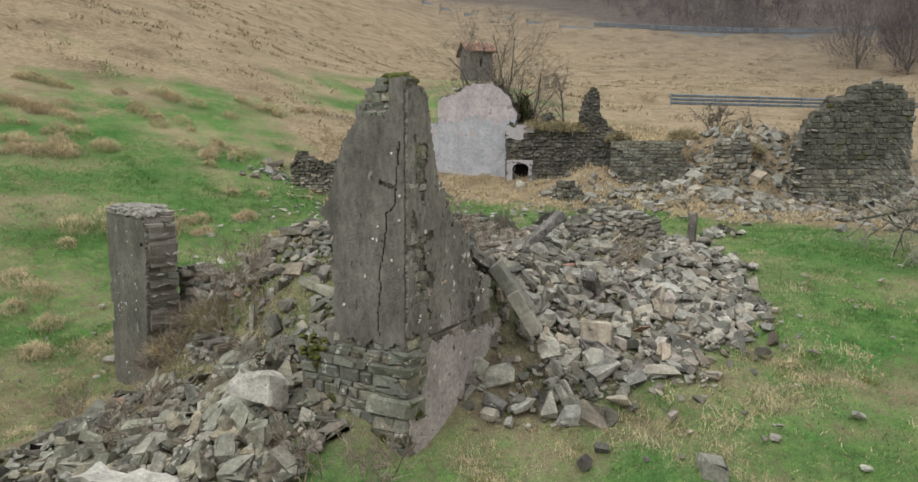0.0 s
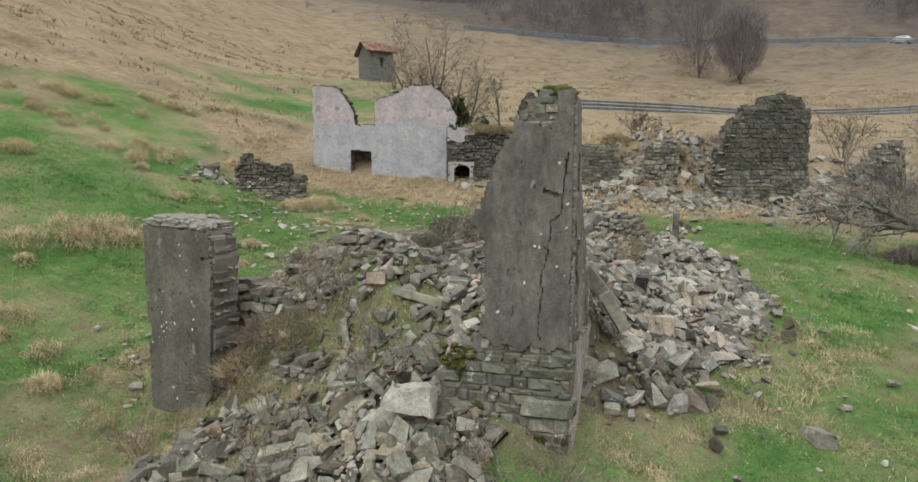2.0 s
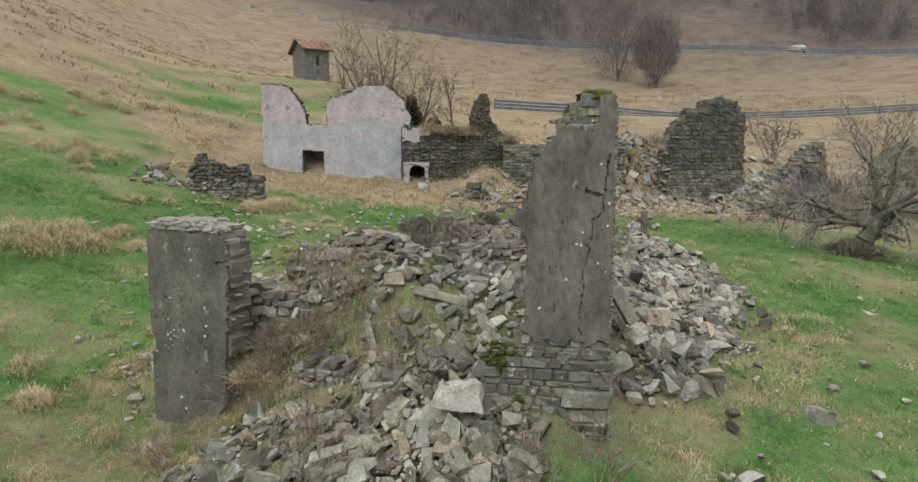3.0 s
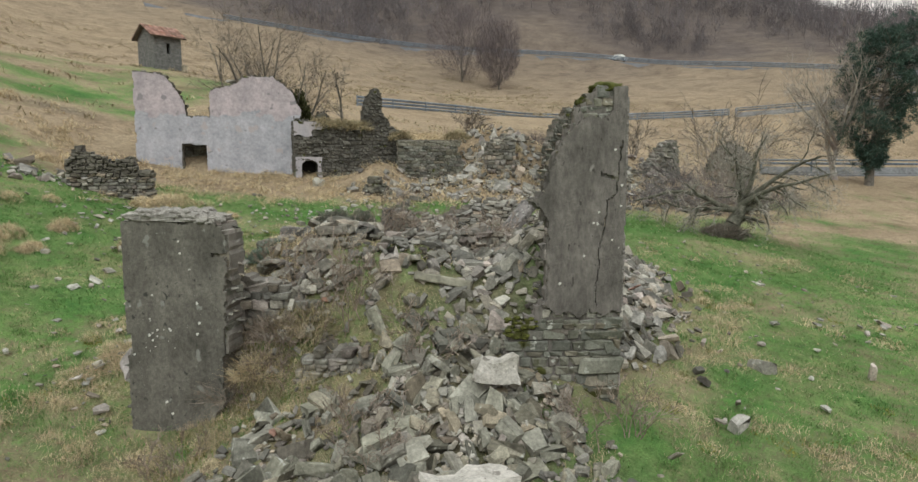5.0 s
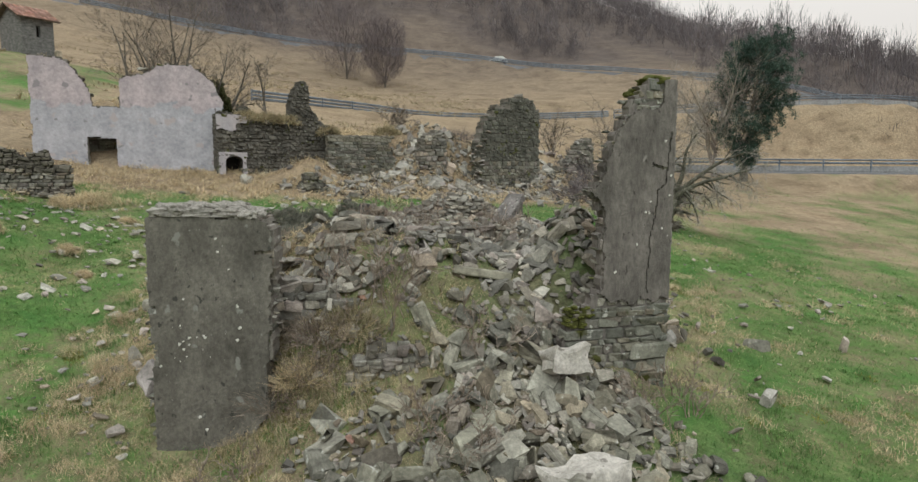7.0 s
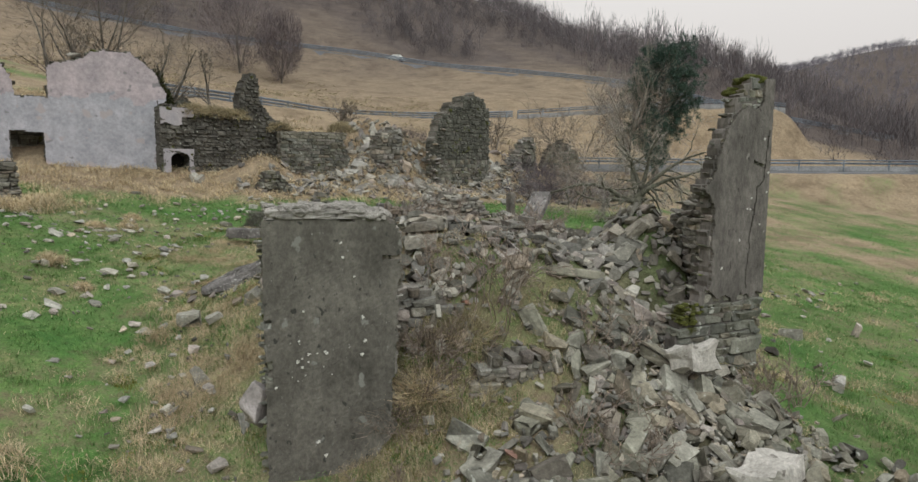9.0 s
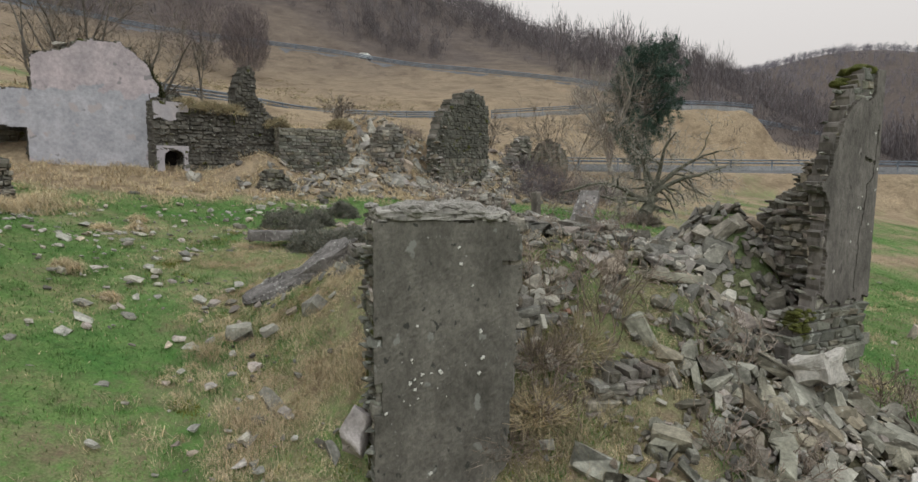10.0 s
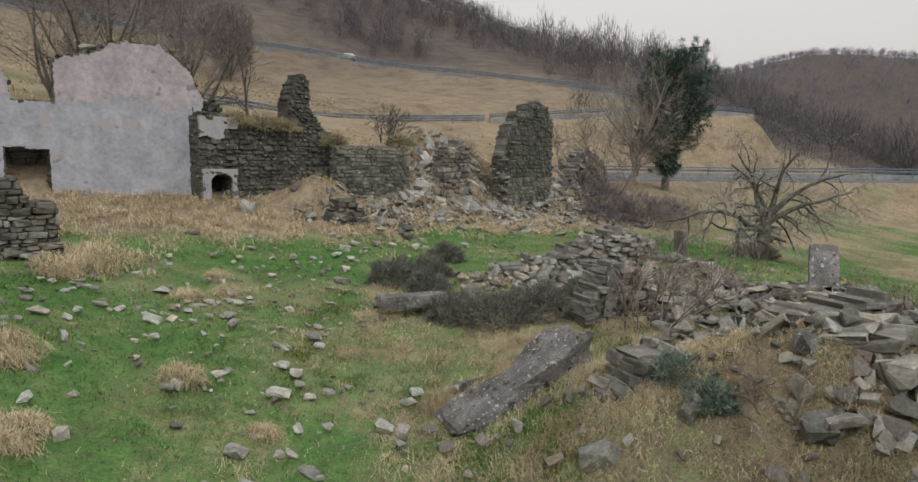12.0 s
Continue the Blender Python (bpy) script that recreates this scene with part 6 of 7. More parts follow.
for k, (x, y, r0, h) in enumerate(((0.5, 19.6, 0.6, 0.55), (1.25, 19.2, 0.55, 0.5), (2.9, 19.8, 0.5, 0.5), (0.3, 18.7, 0.5, 0.4), (-0.6, 17.5, 0.65, 0.5), (-0.5, 16.8, 0.8, 0.58), (0.2, 16.3, 0.8, 0.6), (0.9, 15.9, 0.6, 0.5))):
    spray("heather_bush", at_ground(x, y), "low dense bush of grey-brown heather", r0, h, 9000, HEATH, 400 + k, group="heather bushes", leaf=(0.05, 0.11, 0.006))
for k, (x, y, r0, h) in enumerate(((-3.3, 13.4, 0.34, 0.26), (-3.7, 13.0, 0.30, 0.22), (-2.9, 13.7, 0.24, 0.2))):
    spray("heather_bush", at_ground(x, y), "small grey-green shrub on the bank", r0, h, 3600, SHRUB, 420 + k, group="heather bushes", leaf=(0.04, 0.09, 0.006))
spray("dead_fern", at_ground(11.7, 13.76, -0.02), "rusty dead fern and grass round the old tree's foot", 0.75, 0.32, 3000, TWIG, 425, "fern", leaf=(0.15, 0.35, 0.007))
for k, (x, y, r0, h) in enumerate(((-4.64, 11.02, 0.42, 0.26), (-4.29, 10.36, 0.4, 0.26), (-4.61, 10.27, 0.42, 0.26), (-3.9, 10.1, 0.4, 0.3), (-4.95, 10.55, 0.4, 0.3))):
    spray("bracken_tangle", at_ground(x, y), "tangle of dead brown bracken and thin stems on the bank", r0, h, 900, (STRAW_DULL, TWIG_PALE, STRAW)[k % 3], 480 + k, "bracken", "bracken tangles", leaf=(0.16, 0.38, 0.004))
spray("ivy_clump", (2.75, 28.5, 4.9), "dark ivy smothering a stump behind the facade", 0.6, 1.5, 4200, IVY, 430, "ivy", leaf=(0.08, 0.16, 0.03))

for k, (x, y, z) in enumerate(((3.2, 26.95, 4.95), (4.0, 26.8, 4.9), (4.7, 26.6, 4.85), (6.4, 26.1, 4.45), (8.6, 24.9, 4.5), (10.8, 24.1, 4.0))):
    spray("grass_overhang", (x, y, z), "dead grass hanging over the top of the wall", 0.55, 0.35, 1500, STRAW_DULL, 440 + k, "grass", "grass on the rear walls", leaf=(0.12, 0.26, 0.008))

for k, (x, y, r0, h) in enumerate(((15.6, 19.4, 1.5, 0.8), (17.4, 18.4, 1.7, 0.9), (19.4, 18.6, 1.8, 1.0), (20.8, 20.6, 1.9, 1.1), (17.8, 20.6, 1.5, 0.9), (22.8, 18.4, 1.7, 0.9), (14.2, 26.0, 1.2, 0.8))):
    spray("bramble_thicket", at_ground(x, y), "hazy purplish brown thicket of dead brambles", r0, h, 1500, TWIG_PALE if k % 2 else TWIG_HAZE, 460 + k, group="bramble thickets", leaf=(0.25, 0.6, 0.006))

# ---------------------------------------------------------------- woods on the hills
def stamp(templates, xyz, scale, seed):
    """Many small copies in one pair of arrays."""
    r = np.random.default_rng(seed)
    V, F, base = [], [], 0
    which = r.integers(0, len(templates), len(xyz))
    for k, (tv, tf) in enumerate(templates):
        ids = np.where(which == k)[0]
        if not len(ids):
            continue
        a, s = r.uniform(0, 6.28, len(ids)), scale[ids]
        c, q = np.cos(a)[:, None] * s[:, None], np.sin(a)[:, None] * s[:, None]
        x = tv[None, :, 0] * c - tv[None, :, 1] * q + xyz[ids, 0:1]
        y = tv[None, :, 0] * q + tv[None, :, 1] * c + xyz[ids, 1:2]
        z = tv[None, :, 2] * s[:, None] * r.uniform(0.8, 1.2, len(ids))[:, None] + xyz[ids, 2:3]
        V.append(np.stack([x, y, z], -1).reshape(-1, 3))
        F.append((tf[None] + (np.arange(len(ids)) * len(tv))[:, None, None] + base).reshape(-1, tf.shape[1]))
        base += len(ids) * len(tv)
    return np.concatenate(V), np.concatenate(F)


def wood_template(seed, h, count, wide, width):
    """A small leafless tree: a thin trunk and a crown of fine blades."""
    V, F = slivers(count, h, wide, 0.18 * h, (0.10 * h, 0.28 * h), width, seed, 0.9)
    t = np.array([(-0.06, 0, 0), (0.06, 0, 0), (0.0, 0.02, 0.8 * h), (0, -0.06, 0), (0, 0.06, 0), (0.02, 0.0, 0.8 * h)]) * np.array([width / 0.05, width / 0.05, 1])
    return np.concatenate([V, t]), np.concatenate([F, np.array([(0, 1, 2), (3, 4, 5)]) + len(V)])


near_wood = [wood_template(500 + k, 7.5 + 0.6 * k, 90, 3.6 + 0.4 * k, 0.05) for k in range(5)]
scrub_wood = [wood_template(520 + k, 3.6, 150, 3.4, 0.03) for k in range(5)]
far_wood = [wood_template(540 + k, 10.0, 32, 6.0, 0.15) for k in range(4)]


def wood(name, label, density, count, box, templates, size, seed, material):
    xy = scatter(count, density, *box, seed)
    xyz = np.column_stack([xy, ground(xy[:, 0], xy[:, 1]) - 0.2])
    r = np.random.default_rng(seed + 1)
    lone(name, solid(name, *stamp(templates, xyz, r.uniform(*size, count), seed), material), Matrix(), label, "woodland", kind="stuff")


wood("bare_woodland", "leafless purplish woodland on the hillside", lambda x, y: woods(x, y) ** 2 * (np.hypot(x, y) < 420), 3900, (30, 400, -20, 330), near_wood, (0.75, 1.3), 601, TWIG_FAR)
wood("hillside_scrub", "dark leafless scrub on the steep slope", lambda x, y: np.clip(1.3 * bell(x, y, 128, 112, 9, 15) + 1.2 * bell(x, y, 62, 147, 14, 11) + 0.5 * woods(x, y) * (np.hypot(x, y) < 220), 0, 1), 620, (35, 200, 40, 200), scrub_wood, (0.7, 1.3), 603, TWIG_FAR)
# the ridge woods carry their aerial haze in the twig colour
wood("far_woodland", "distant leafless woodland on the ridges", lambda x, y: (np.hypot(x, y) > 400) * (np.hypot(x, y) < 745) * sig((x - 0.35 * y - 150) / 30), 6200, (200, 760, -260, 330), far_wood, (0.55, 0.85), 605, TWIG_RIDGE_HAZED)
wood("roadside_scrub", "thin leafless saplings beyond the lower road", lambda x, y: np.clip(bell(x, y, 112, 24, 22, 12) + bell(x, y, 150, 5, 25, 20) + 0.5 * bell(x, y, 88, 34, 8, 8), 0, 1), 150, (70, 180, -20, 55), scrub_wood, (0.7, 1.4), 607, TWIG_FAR)

# ---------------------------------------------------------------- grass
def bent(P, length, width, lean, seed, droop=0.5):
    """Arching blades: five corners, three triangles each."""
    r = np.random.default_rng(seed)
    n = len(P)
    a = r.uniform(0, 2 * np.pi, n)
    out = np.stack([np.cos(a), np.sin(a), 0 * a], 1)
    side = np.stack([-np.sin(a), np.cos(a), 0 * a], 1) * (width * 0.5)
    L, k = length[:, None], lean[:, None]
    mid = P + out * L * k * 0.45 + np.array([0, 0, 1.0]) * L * np.sqrt(np.clip(1 - k * k, 0.05, 1)) * 0.6
    tip = mid + out * L * 0.5 * np.clip(k + droop, 0, 1) + np.array([0, 0, 1.0]) * L * 0.45 * (1 - k - droop)
    V = np.stack([P - side, P + side, mid + side * 0.7, mid - side * 0.7, tip], 1).reshape(-1, 3)
    b = np.arange(n)[:, None] * 5
    F = np.concatenate([b + np.array([0, 1, 2]), b + np.array([0, 2, 3]), b + np.array([3, 2, 4])])
    return V, F


def tufts(name, label, xy, per, radius, length, material, seed, width=0.009, lean=0.55, droop=0.45, dome=0.0):
    """Clumps of arching dead grass."""
    r = np.random.default_rng(seed)
    size = r.uniform(0.6, 1.25, len(xy))
    c, s = np.repeat(xy, per, 0), np.repeat(size, per)
    n = len(c)
    a, q = r.uniform(0, 6.28, n), np.sqrt(r.random(n))
    p = c + (radius * s * q)[:, None] * np.stack([np.cos(a), np.sin(a)], 1)
    z = ground(p[:, 0], p[:, 1]) - 0.02 + dome * s * (1 - q * q)
    V, F = bent(np.column_stack([p, z]), length * s * r.uniform(0.6, 1.2, n), width, np.clip(r.normal(lean, 0.22, n), 0.05, 0.95), seed + 1, droop)
    return lone(name, solid(name, V, F, material), Matrix(), label, "grass", kind="stuff")


def skirt_grass(x, y):
    u, v = house(x, y)
    box = skirt_of(x, y)
    clear = ((u > -0.3) & (u < 1.5) & (v > -0.15) & (v < 0.6)) | ((u > 5.2) & (u < 7.1) & (v > -0.4) & (v < 0.8))
    return box * (1 - 0.85 * rubble_cover(x, y)) * (1 - clear) * (1 - 0.9 * bell(x, y, -0.8, 6.6, 1.4, 0.9))


def skirt_dry(x, y):
    return skirt_grass(x, y) * np.clip(0.22 + 1.1 * wave(x * 1.2, y * 1.2, 19), 0.04, 1)


def bank_grass(x, y):
    s = (x - 2) * 0.36 + (y - 27.4) * 0.93
    strip = sig((s + 4.4 + 0.9 * wave(x, y, 3)) / 0.3) * sig((0.1 - s) / 0.2) * sig((x + 4.6) / 0.4) * sig((18 - x) / 1.0)
    left = bell(x, y, -5.2, 26.5, 1.5, 2.6) + 0.9 * bell(x, y, -6.2, 31.0, 1.3, 3.0) + 0.6 * bell(x, y, -3.2, 23.2, 0.8, 0.8)
    top = sig((s - 0.8) / 0.3) * sig((9 - s) / 1.0) * sig((x - 0) / 1.0) * sig((22 - x) / 1.0)
    return np.clip(strip + left + 0.8 * top, 0, 1)


def lawn_area(x, y):
    return cover(x, y)[0] * (1 - skirt_grass(x, y) * 0.5) * (1 - rubble_cover(x, y))


tufts("dead_grass", "brown dead grass on the banks round the ruined house", scatter(900, skirt_dry, -9, 10, 3, 21, 701), 36, 0.20, 0.17, STRAW_DULL, 702, width=0.006, lean=0.86, droop=0.75)
tufts("dead_grass", "straw-coloured tussocks on the banks round the ruined house", scatter(560, skirt_dry, -9, 10, 3, 21, 703), 60, 0.20, 0.17, STRAW, 704, width=0.005, lean=0.86, droop=0.75, dome=0.04)
tufts("dead_grass", "tall straw-coloured grass along the rear walls", scatter(1900, bank_grass, -8, 22, 19, 37, 705), 30, 0.22, 0.32, STRAW, 706, width=0.012, lean=0.86, droop=0.8, dome=0.12)
tufts("dead_grass", "thin dead grass among the fallen stones", scatter(700, lambda x, y: rubble_cover(x, y) * 0.8, -8, 8, 4, 20, 707), 16, 0.12, 0.16, STRAW_DULL, 708, width=0.005, lean=0.8, droop=0.7)
HUMMOCKS = [(-7.6, 21.6), (-6.7, 22.0), (-12.5, 27.1), (-13.3, 27.8), (-12.0, 28.2), (-11.4, 27.6), (-10.1, 16.8), (-9.8, 15.9), (-9.2, 17.3), (-8.3, 18.0), (-14.0, 22.3), (-13.6, 22.6),
            (-9.8, 14.0), (-15.5, 29.8), (-10.8, 30.8)]
NEAR_HUMMOCKS = [(-3.3, 21.0), (-2.0, 21.8), (-4.1, 22.8), (-4.5, 22.5), (-5.3, 18.6), (-8.0, 11.8), (-5.4, 17.2), (-2.6, 20.9), (-6.5, 19.75), (-6.7, 19.5), (-7.4, 18.0), (-7.2, 18.2)]
more = scatter(26, lambda x, y: sig((-6.5 - x) / 0.6) * ((x < -10) | (y > 19.5)) * np.clip(0.25 + wave(x / 3, y / 3, 13), 0, 1), -22, -5, 9, 36, 709)
more = np.repeat(more, 6, 0) + np.random.default_rng(718).normal(0, 1, (156, 2)) * np.array([0.75, 0.38])
tufts("grass_tussocks", "rounded straw-coloured tussocks on the green slope", np.concatenate([np.array(HUMMOCKS), more]), 320, 0.34, 0.30, STRAW, 710, width=0.008, lean=0.88, droop=0.85, dome=0.24)
tufts("grass_tussocks", "fine straw-coloured tussocks on the lawn", np.array(NEAR_HUMMOCKS), 620, 0.24, 0.26, STRAW, 717, width=0.006, lean=0.85, droop=0.8, dome=0.12)
tufts("grass_tussocks", "deep pale straw mounds at the low wall's foot", np.array([(-3.95, 22.6), (-3.6, 22.9), (-4.3, 22.9), (-3.2, 23.2)]), 520, 0.46, 0.34, STRAW, 725, width=0.008, lean=0.88, droop=0.85, dome=0.26)
tufts("grass_tussocks", "dense cluster of tall pale tussocks on the green slope", np.array([(-9.6, 17.8), (-9.1, 17.3), (-8.6, 18.4), (-8.1, 17.8), (-7.6, 18.9), (-8.9, 18.0), (-7.9, 18.5)]), 420, 0.42, 0.36, STRAW, 728, width=0.008, lean=0.88, droop=0.85, dome=0.26)
tufts("lawn_tufts", "lush green clumps in the winter sward", scatter(1500, lambda x, y: lawn_area(x, y) * np.clip(0.3 + wave(x * 1.5, y * 1.5, 61), 0, 1), -12, 12, 3.5, 23, 726), 30, 0.16, 0.11, BLADE, 727, width=0.008, lean=0.6, droop=0.5, dome=0.03)
right = scatter(90, lambda x, y: lawn_area(x, y) * np.clip(wave(x / 1.5, y / 1.5, 21) + 0.1, 0, 1), 0.5, 12, 3.5, 14, 711)
tufts("grass_tussocks", "flattened dead tufts on the lawn", right, 50, 0.26, 0.22, STRAW, 712, lean=0.8, droop=0.6)


tufts("dead_grass", "long straw hanging over the edge of the bank", scatter(36, lambda x, y: np.clip(bell(*house(x, y), 2.1, 0.1, 0.9, 0.45), 0, 1), -8, 0, 7, 13, 741), 110, 0.15, 0.27, STRAW_DULL, 742, width=0.006, lean=0.75, droop=0.7)
tufts("moss", "yellow-green moss on the banks of the ruin", scatter(330, lambda x, y: skirt_grass(x, y) * np.clip(0.1 + wave(x * 1.4, y * 1.4, 31), 0, 1), -9, 10, 3, 21, 713), 60, 0.16, 0.05, MOSS_BLADE, 714, width=0.014)


tufts("hillside_grass", "coarse dead tussocks over the brown hillside", scatter(3800, lambda x, y: (1 - cover(x, y)[0]) * (1 - woods(x, y)) * np.clip(0.35 + wave(x / 3, y / 3, 41), 0, 1), -30, 75, 31, 120, 715), 10, 0.45, 0.42, STRAW_DULL, 716, width=0.05, lean=0.8, droop=0.6)


def bank_side(x, y):
    u, v = house(x, y)
    return np.clip(bell(u, v, 0.1, 4.5, 1.1, 4.0) + 0.7 * bell(u, v, -0.9, 2.2, 0.8, 1.8) + 0.8 * bell(u, v, 1.3, 4.6, 1.6, 2.6) + 0.9 * bell(u, v, 1.2, 2.4, 1.0, 0.8), 0, 1) * np.clip(0.35 + wave(x * 1.7, y * 1.7, 51), 0, 1)


tufts("dead_grass", "bright straw clumps on the bank beside the house", scatter(330, bank_side, -9, 4, 9, 20, 731), 160, 0.21, 0.22, STRAW, 732, width=0.0035, lean=0.90, droop=0.85, dome=0.07)
tufts("dead_grass", "rusty brown clumps on the bank beside the house", scatter(80, bank_side, -9, 4, 9, 20, 733), 170, 0.20, 0.22, STRAW_RUST, 734, width=0.0035, lean=0.90, droop=0.85, dome=0.07)
tufts("green_tufts", "green grass growing through the dead grass", scatter(1200, lambda x, y: skirt_grass(x, y) * np.clip(0.45 - wave(x * 1.2, y * 1.2, 19), 0, 1), -9, 10, 3, 20, 735), 46, 0.19, 0.11, BLADE, 736, width=0.007)


def overgrown(x, y):
    u, v = house(x, y)
    return np.clip(bell(u, v, 2.2, 0.0, 1.0, 0.7) + 0.8 * bell(u, v, -0.2, 3.4, 1.1, 3.0), 0, 1)


tufts("green_tufts", "green grass on the banks beside the pier", scatter(420, overgrown, -9, 3, 7, 19, 745), 60, 0.15, 0.11, BLADE, 746, width=0.006)
tufts("moss", "yellow-green moss on the banks beside the pier", scatter(210, overgrown, -9, 3, 7, 19, 747), 80, 0.14, 0.05, MOSS_BLADE, 748, width=0.012)
tufts("dead_grass", "tangled pale grass on the banks beside the pier", scatter(150, overgrown, -9, 3, 7, 19, 749), 90, 0.14, 0.17, STRAW, 750, width=0.005, lean=0.88, droop=0.8)


def lawn(name, label, count, density, box, length, width, material, seed):
    r = np.random.default_rng(seed)
    p = scatter(count, density, *box, seed)
    a, k = r.uniform(0, 6.28, count), r.uniform(0.35, 1.1, count)
    L = length * r.uniform(0.5, 1.3, count)
    P = np.column_stack([p, ground(p[:, 0], p[:, 1]) - 0.01 + 0.05 * wave(p[:, 0] * 0.9, p[:, 1] * 0.9, 11) + 0.025 * wave(p[:, 0] * 3.1, p[:, 1] * 3.1, 12)])
    side = np.stack([-np.sin(a), np.cos(a), 0 * a], 1) * width
    tip = P + np.stack([np.cos(a) * k * L, np.sin(a) * k * L, L * (1 - 0.6 * k)], 1)
    V = np.stack([P - side, P + side, tip], 1).reshape(-1, 3)
    lone(name, solid(name, V, np.arange(3 * count).reshape(-1, 3), material), Matrix(), label, "grass", kind="stuff")


lawn("lawn_grass", "short green winter grass of the meadow", 190000, lawn_area, (-14, 14, 3.5, 26), 0.085, 0.006, BLADE, 721)
lawn("lawn_grass", "dry blades among the green sward", 26000, lambda x, y: np.clip(0.3 + 0.5 * wave(x * 0.7, y * 0.7, 23), 0, 1) * (1 - 0.7 * rubble_cover(x, y)), (-14, 14, 3.5, 26), 0.085, 0.006, STRAW, 722)

lawn("lawn_grass", "green grass of the lower meadow", 30000, lambda x, y: cover(x, y)[0], (13, 44, -2, 22), 0.09, 0.012, BLADE, 723)

# ---------------------------------------------------------------- the stone hut on the hill
hut = thing("stone_hut", (0.73, 50.7, 9.95), "small grey stone hut with a red tiled roof on the slope", "hut", turn=15)


def hut_part(boxes, gable_x=None):
    """One wall of the hut, put together from blocks round its opening."""
    d, h, rise, t = 2.6, 2.35, 0.75, 0.3
    bm = bmesh.new()
    for x0, x1, y0, y1, z0, z1 in boxes:
        got = bmesh.ops.create_cube(bm, size=1)
        for v in got["verts"]:
            v.co = Vector(((x0 + x1) / 2 + v.co.x * (x1 - x0), (y0 + y1) / 2 + v.co.y * (y1 - y0), (z0 + z1) / 2 + v.co.z * (z1 - z0)))
    if gable_x is not None:
        tri = [bm.verts.new((x, y, z)) for x in (gable_x, gable_x + t) for y, z in ((0.0, h), (d, h), (d / 2, h + rise))]
        for idx in ((0, 1, 2), (5, 4, 3), (0, 3, 4, 1), (1, 4, 5, 2), (2, 5, 3, 0)):
            bm.faces.new([tri[i] for i in idx])
    return from_bm("wall", bm, HUT_STONE)


part("wall", hut_part([(0.3, 0.85, 0, 0.3, -0.8, 2.35), (1.10, 1.6, 0, 0.3, -0.8, 2.35), (0.85, 1.10, 0, 0.3, -0.8, 1.15), (0.85, 1.10, 0, 0.3, 1.85, 2.35)]), hut, label="stone wall with a slit window")
part("wall", hut_part([(0, 0.3, 0, 2.6, -0.8, 2.35)], 0.0), hut)
part("wall", hut_part([(1.6, 1.9, 0, 2.6, -0.8, 2.35)], 1.6), hut)
part("wall", hut_part([(0.3, 1.6, 2.3, 2.6, -0.8, 2.35)]), hut)
# near-black panel in the slit paints the unlit inside of the hut
part("window", box_mesh("slit", (0.25, 0.04, 0.7), VOID), hut, Matrix.Translation((0.975, 0.25, 1.5)), "slit window, its inner shade a near-black panel")
part("buttress", box_mesh("buttress", (0.28, 0.5, 0.75), STONE, 0.03), hut, Matrix.Translation((2.0, -0.1, 0.1)))
for sgn, y0 in ((1, -0.25), (-1, 2.85)):
    tilt = math.degrees(math.atan2(0.75, 1.3)) * sgn
    part("roof_slope", box_mesh("slope", (2.5, 1.8, 0.07), WOOD, 0.01), hut, Matrix.Translation((0.95, y0 + sgn * 0.77, 2.66)) @ pose(0, 0, 0, tilt, 0, 0))


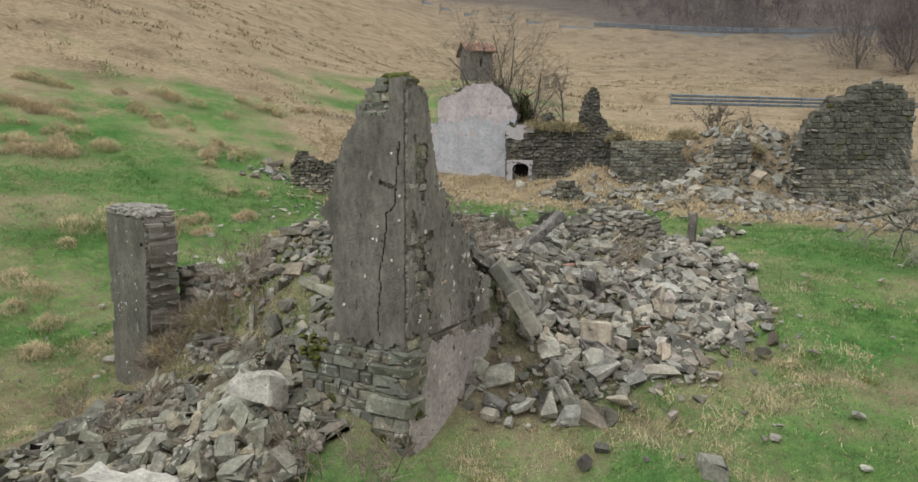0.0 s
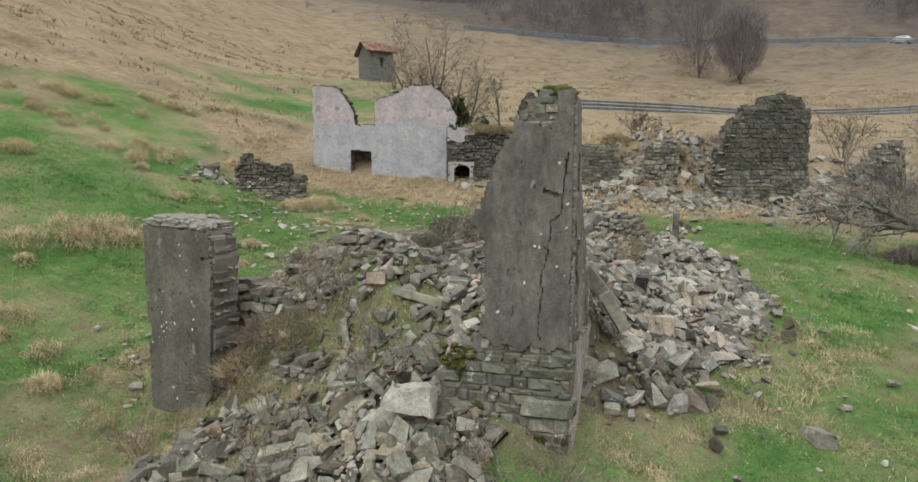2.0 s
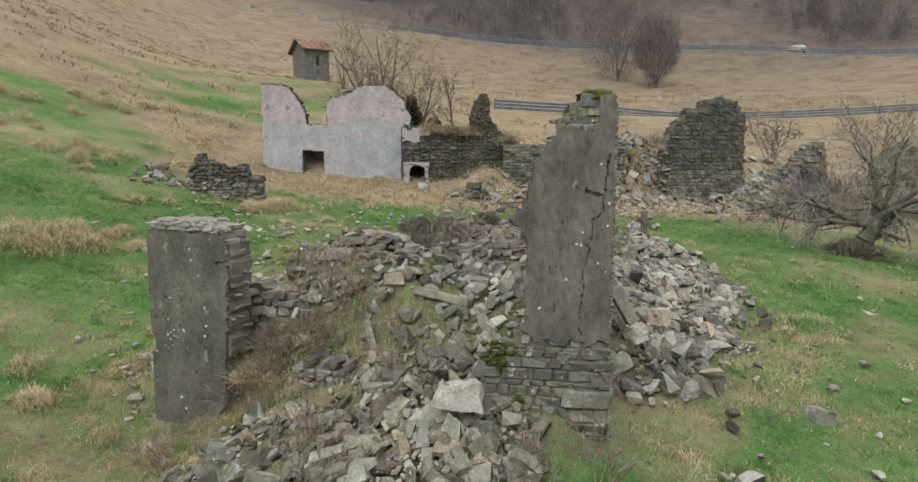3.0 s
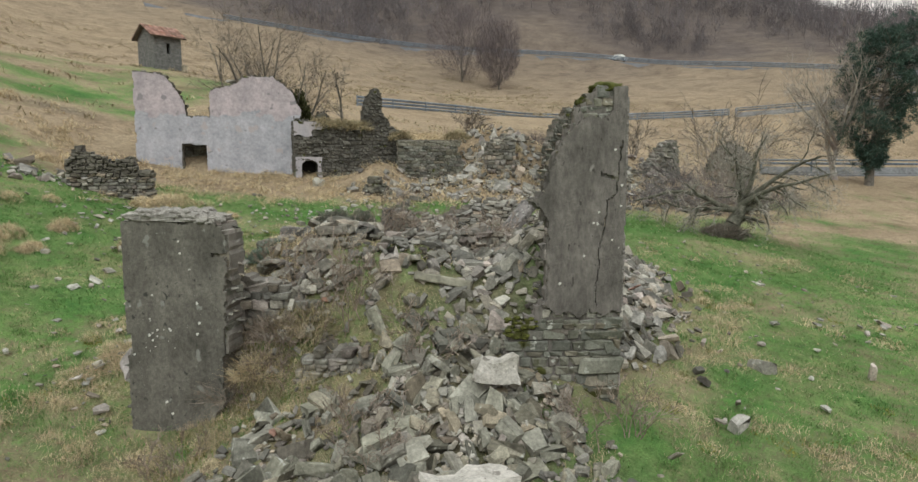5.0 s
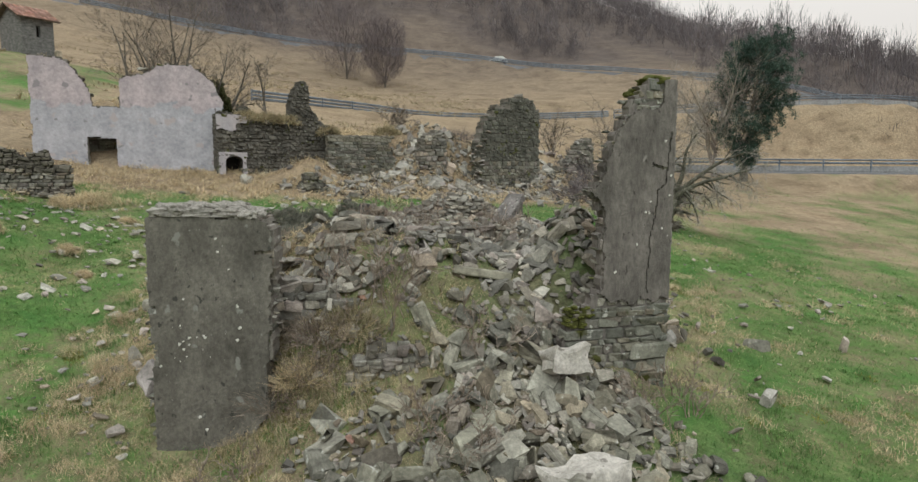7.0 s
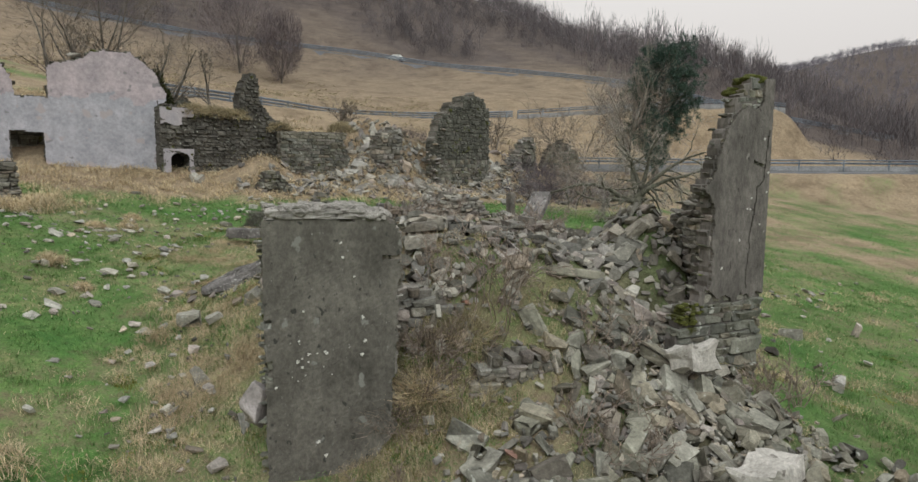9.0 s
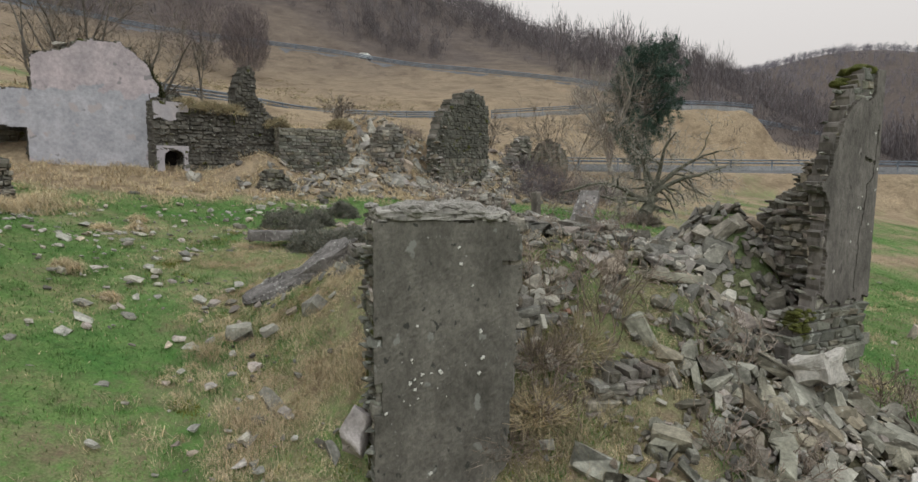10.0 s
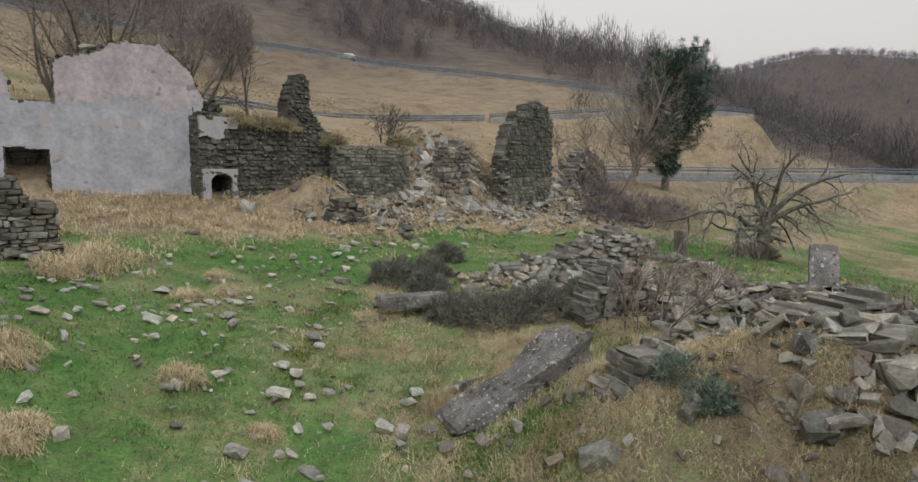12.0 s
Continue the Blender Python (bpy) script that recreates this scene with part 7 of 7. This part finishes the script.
def barrel():
    a = np.linspace(0, np.pi, 6)
    V = np.concatenate([np.stack([0.085 * np.cos(a), np.full(6, y), 0.06 * np.sin(a)], 1) for y in (-0.2, 0.2)] + [np.stack([0.07 * np.cos(a), np.full(6, y), 0.045 * np.sin(a)], 1) for y in (-0.2, 0.2)])
    i = np.arange(5)
    F = np.concatenate([np.stack([i, i + 1, i + 7, i + 6], 1), np.stack([i + 13, i + 12, i + 18, i + 19], 1), np.stack([i + 1, i, i + 12, i + 13], 1)])
    return solid("roof_tile", V, F, TILE)


TILE_MESH = barrel()
for sgn, y0 in ((1, -0.25), (-1, 2.85)):
    tilt = math.degrees(math.atan2(0.75, 1.3)) * sgn
    for row in range(5):
        for col in range(14):
            m = Matrix.Translation((0.95, y0 + sgn * 0.77, 2.66)) @ pose(0, 0, 0, tilt, 0, 0) @ Matrix.Translation((-1.2 + col * 0.185, -sgn * 0 + (row - 2) * 0.36, 0.04 + rng.uniform(0, 0.015)))
            part("roof_tile", TILE_MESH, hut, m @ pose(0, 0, 0, -3 * sgn, 0, rng.normal(0, 2)))


# ---------------------------------------------------------------- cars far off on the roads
def small_car(at, turn, paint_material, label):
    car = thing("car", at, label, "car", turn=turn)
    bm = bmesh.new()
    outline = [(-2.0, 0.35), (-2.05, 0.8), (-1.75, 0.95), (-1.2, 1.42), (0.5, 1.45), (1.1, 1.0), (1.9, 0.85), (2.05, 0.55), (2.0, 0.35)]
    lo = [bm.verts.new((x, -0.85 + 0.12 * (z > 1.2), z)) for x, z in outline]
    hi = [bm.verts.new((x, 0.85 - 0.12 * (z > 1.2), z)) for x, z in outline]
    bm.faces.new(lo)
    bm.faces.new(hi[::-1])
    for i in range(len(outline)):
        j = (i + 1) % len(outline)
        bm.faces.new((lo[j], lo[i], hi[i], hi[j]))
    part("body", from_bm("body", bm, paint_material), car)
    part("window", box_mesh("car_window", (1.5, 1.56, 0.34), GLASS_DARK, 0.05), car, Matrix.Translation((-0.3, 0, 1.18)))
    for x in (-1.3, 1.3):
        for y in (-0.78, 0.78):
            bm = bmesh.new()
            bmesh.ops.create_cone(bm, cap_ends=True, segments=14, radius1=0.32, radius2=0.32, depth=0.2)
            part("wheel", from_bm("wheel", bm, RUBBER), car, Matrix.Translation((x, y, 0.32)) @ pose(0, 0, 0, 90, 0, 0))
    return car


small_car((104.5, 103.5, float(meadow(104.5, 103.5)) + 0.25), 118, WHITE_PAINT, "small white car parked on the hill road")
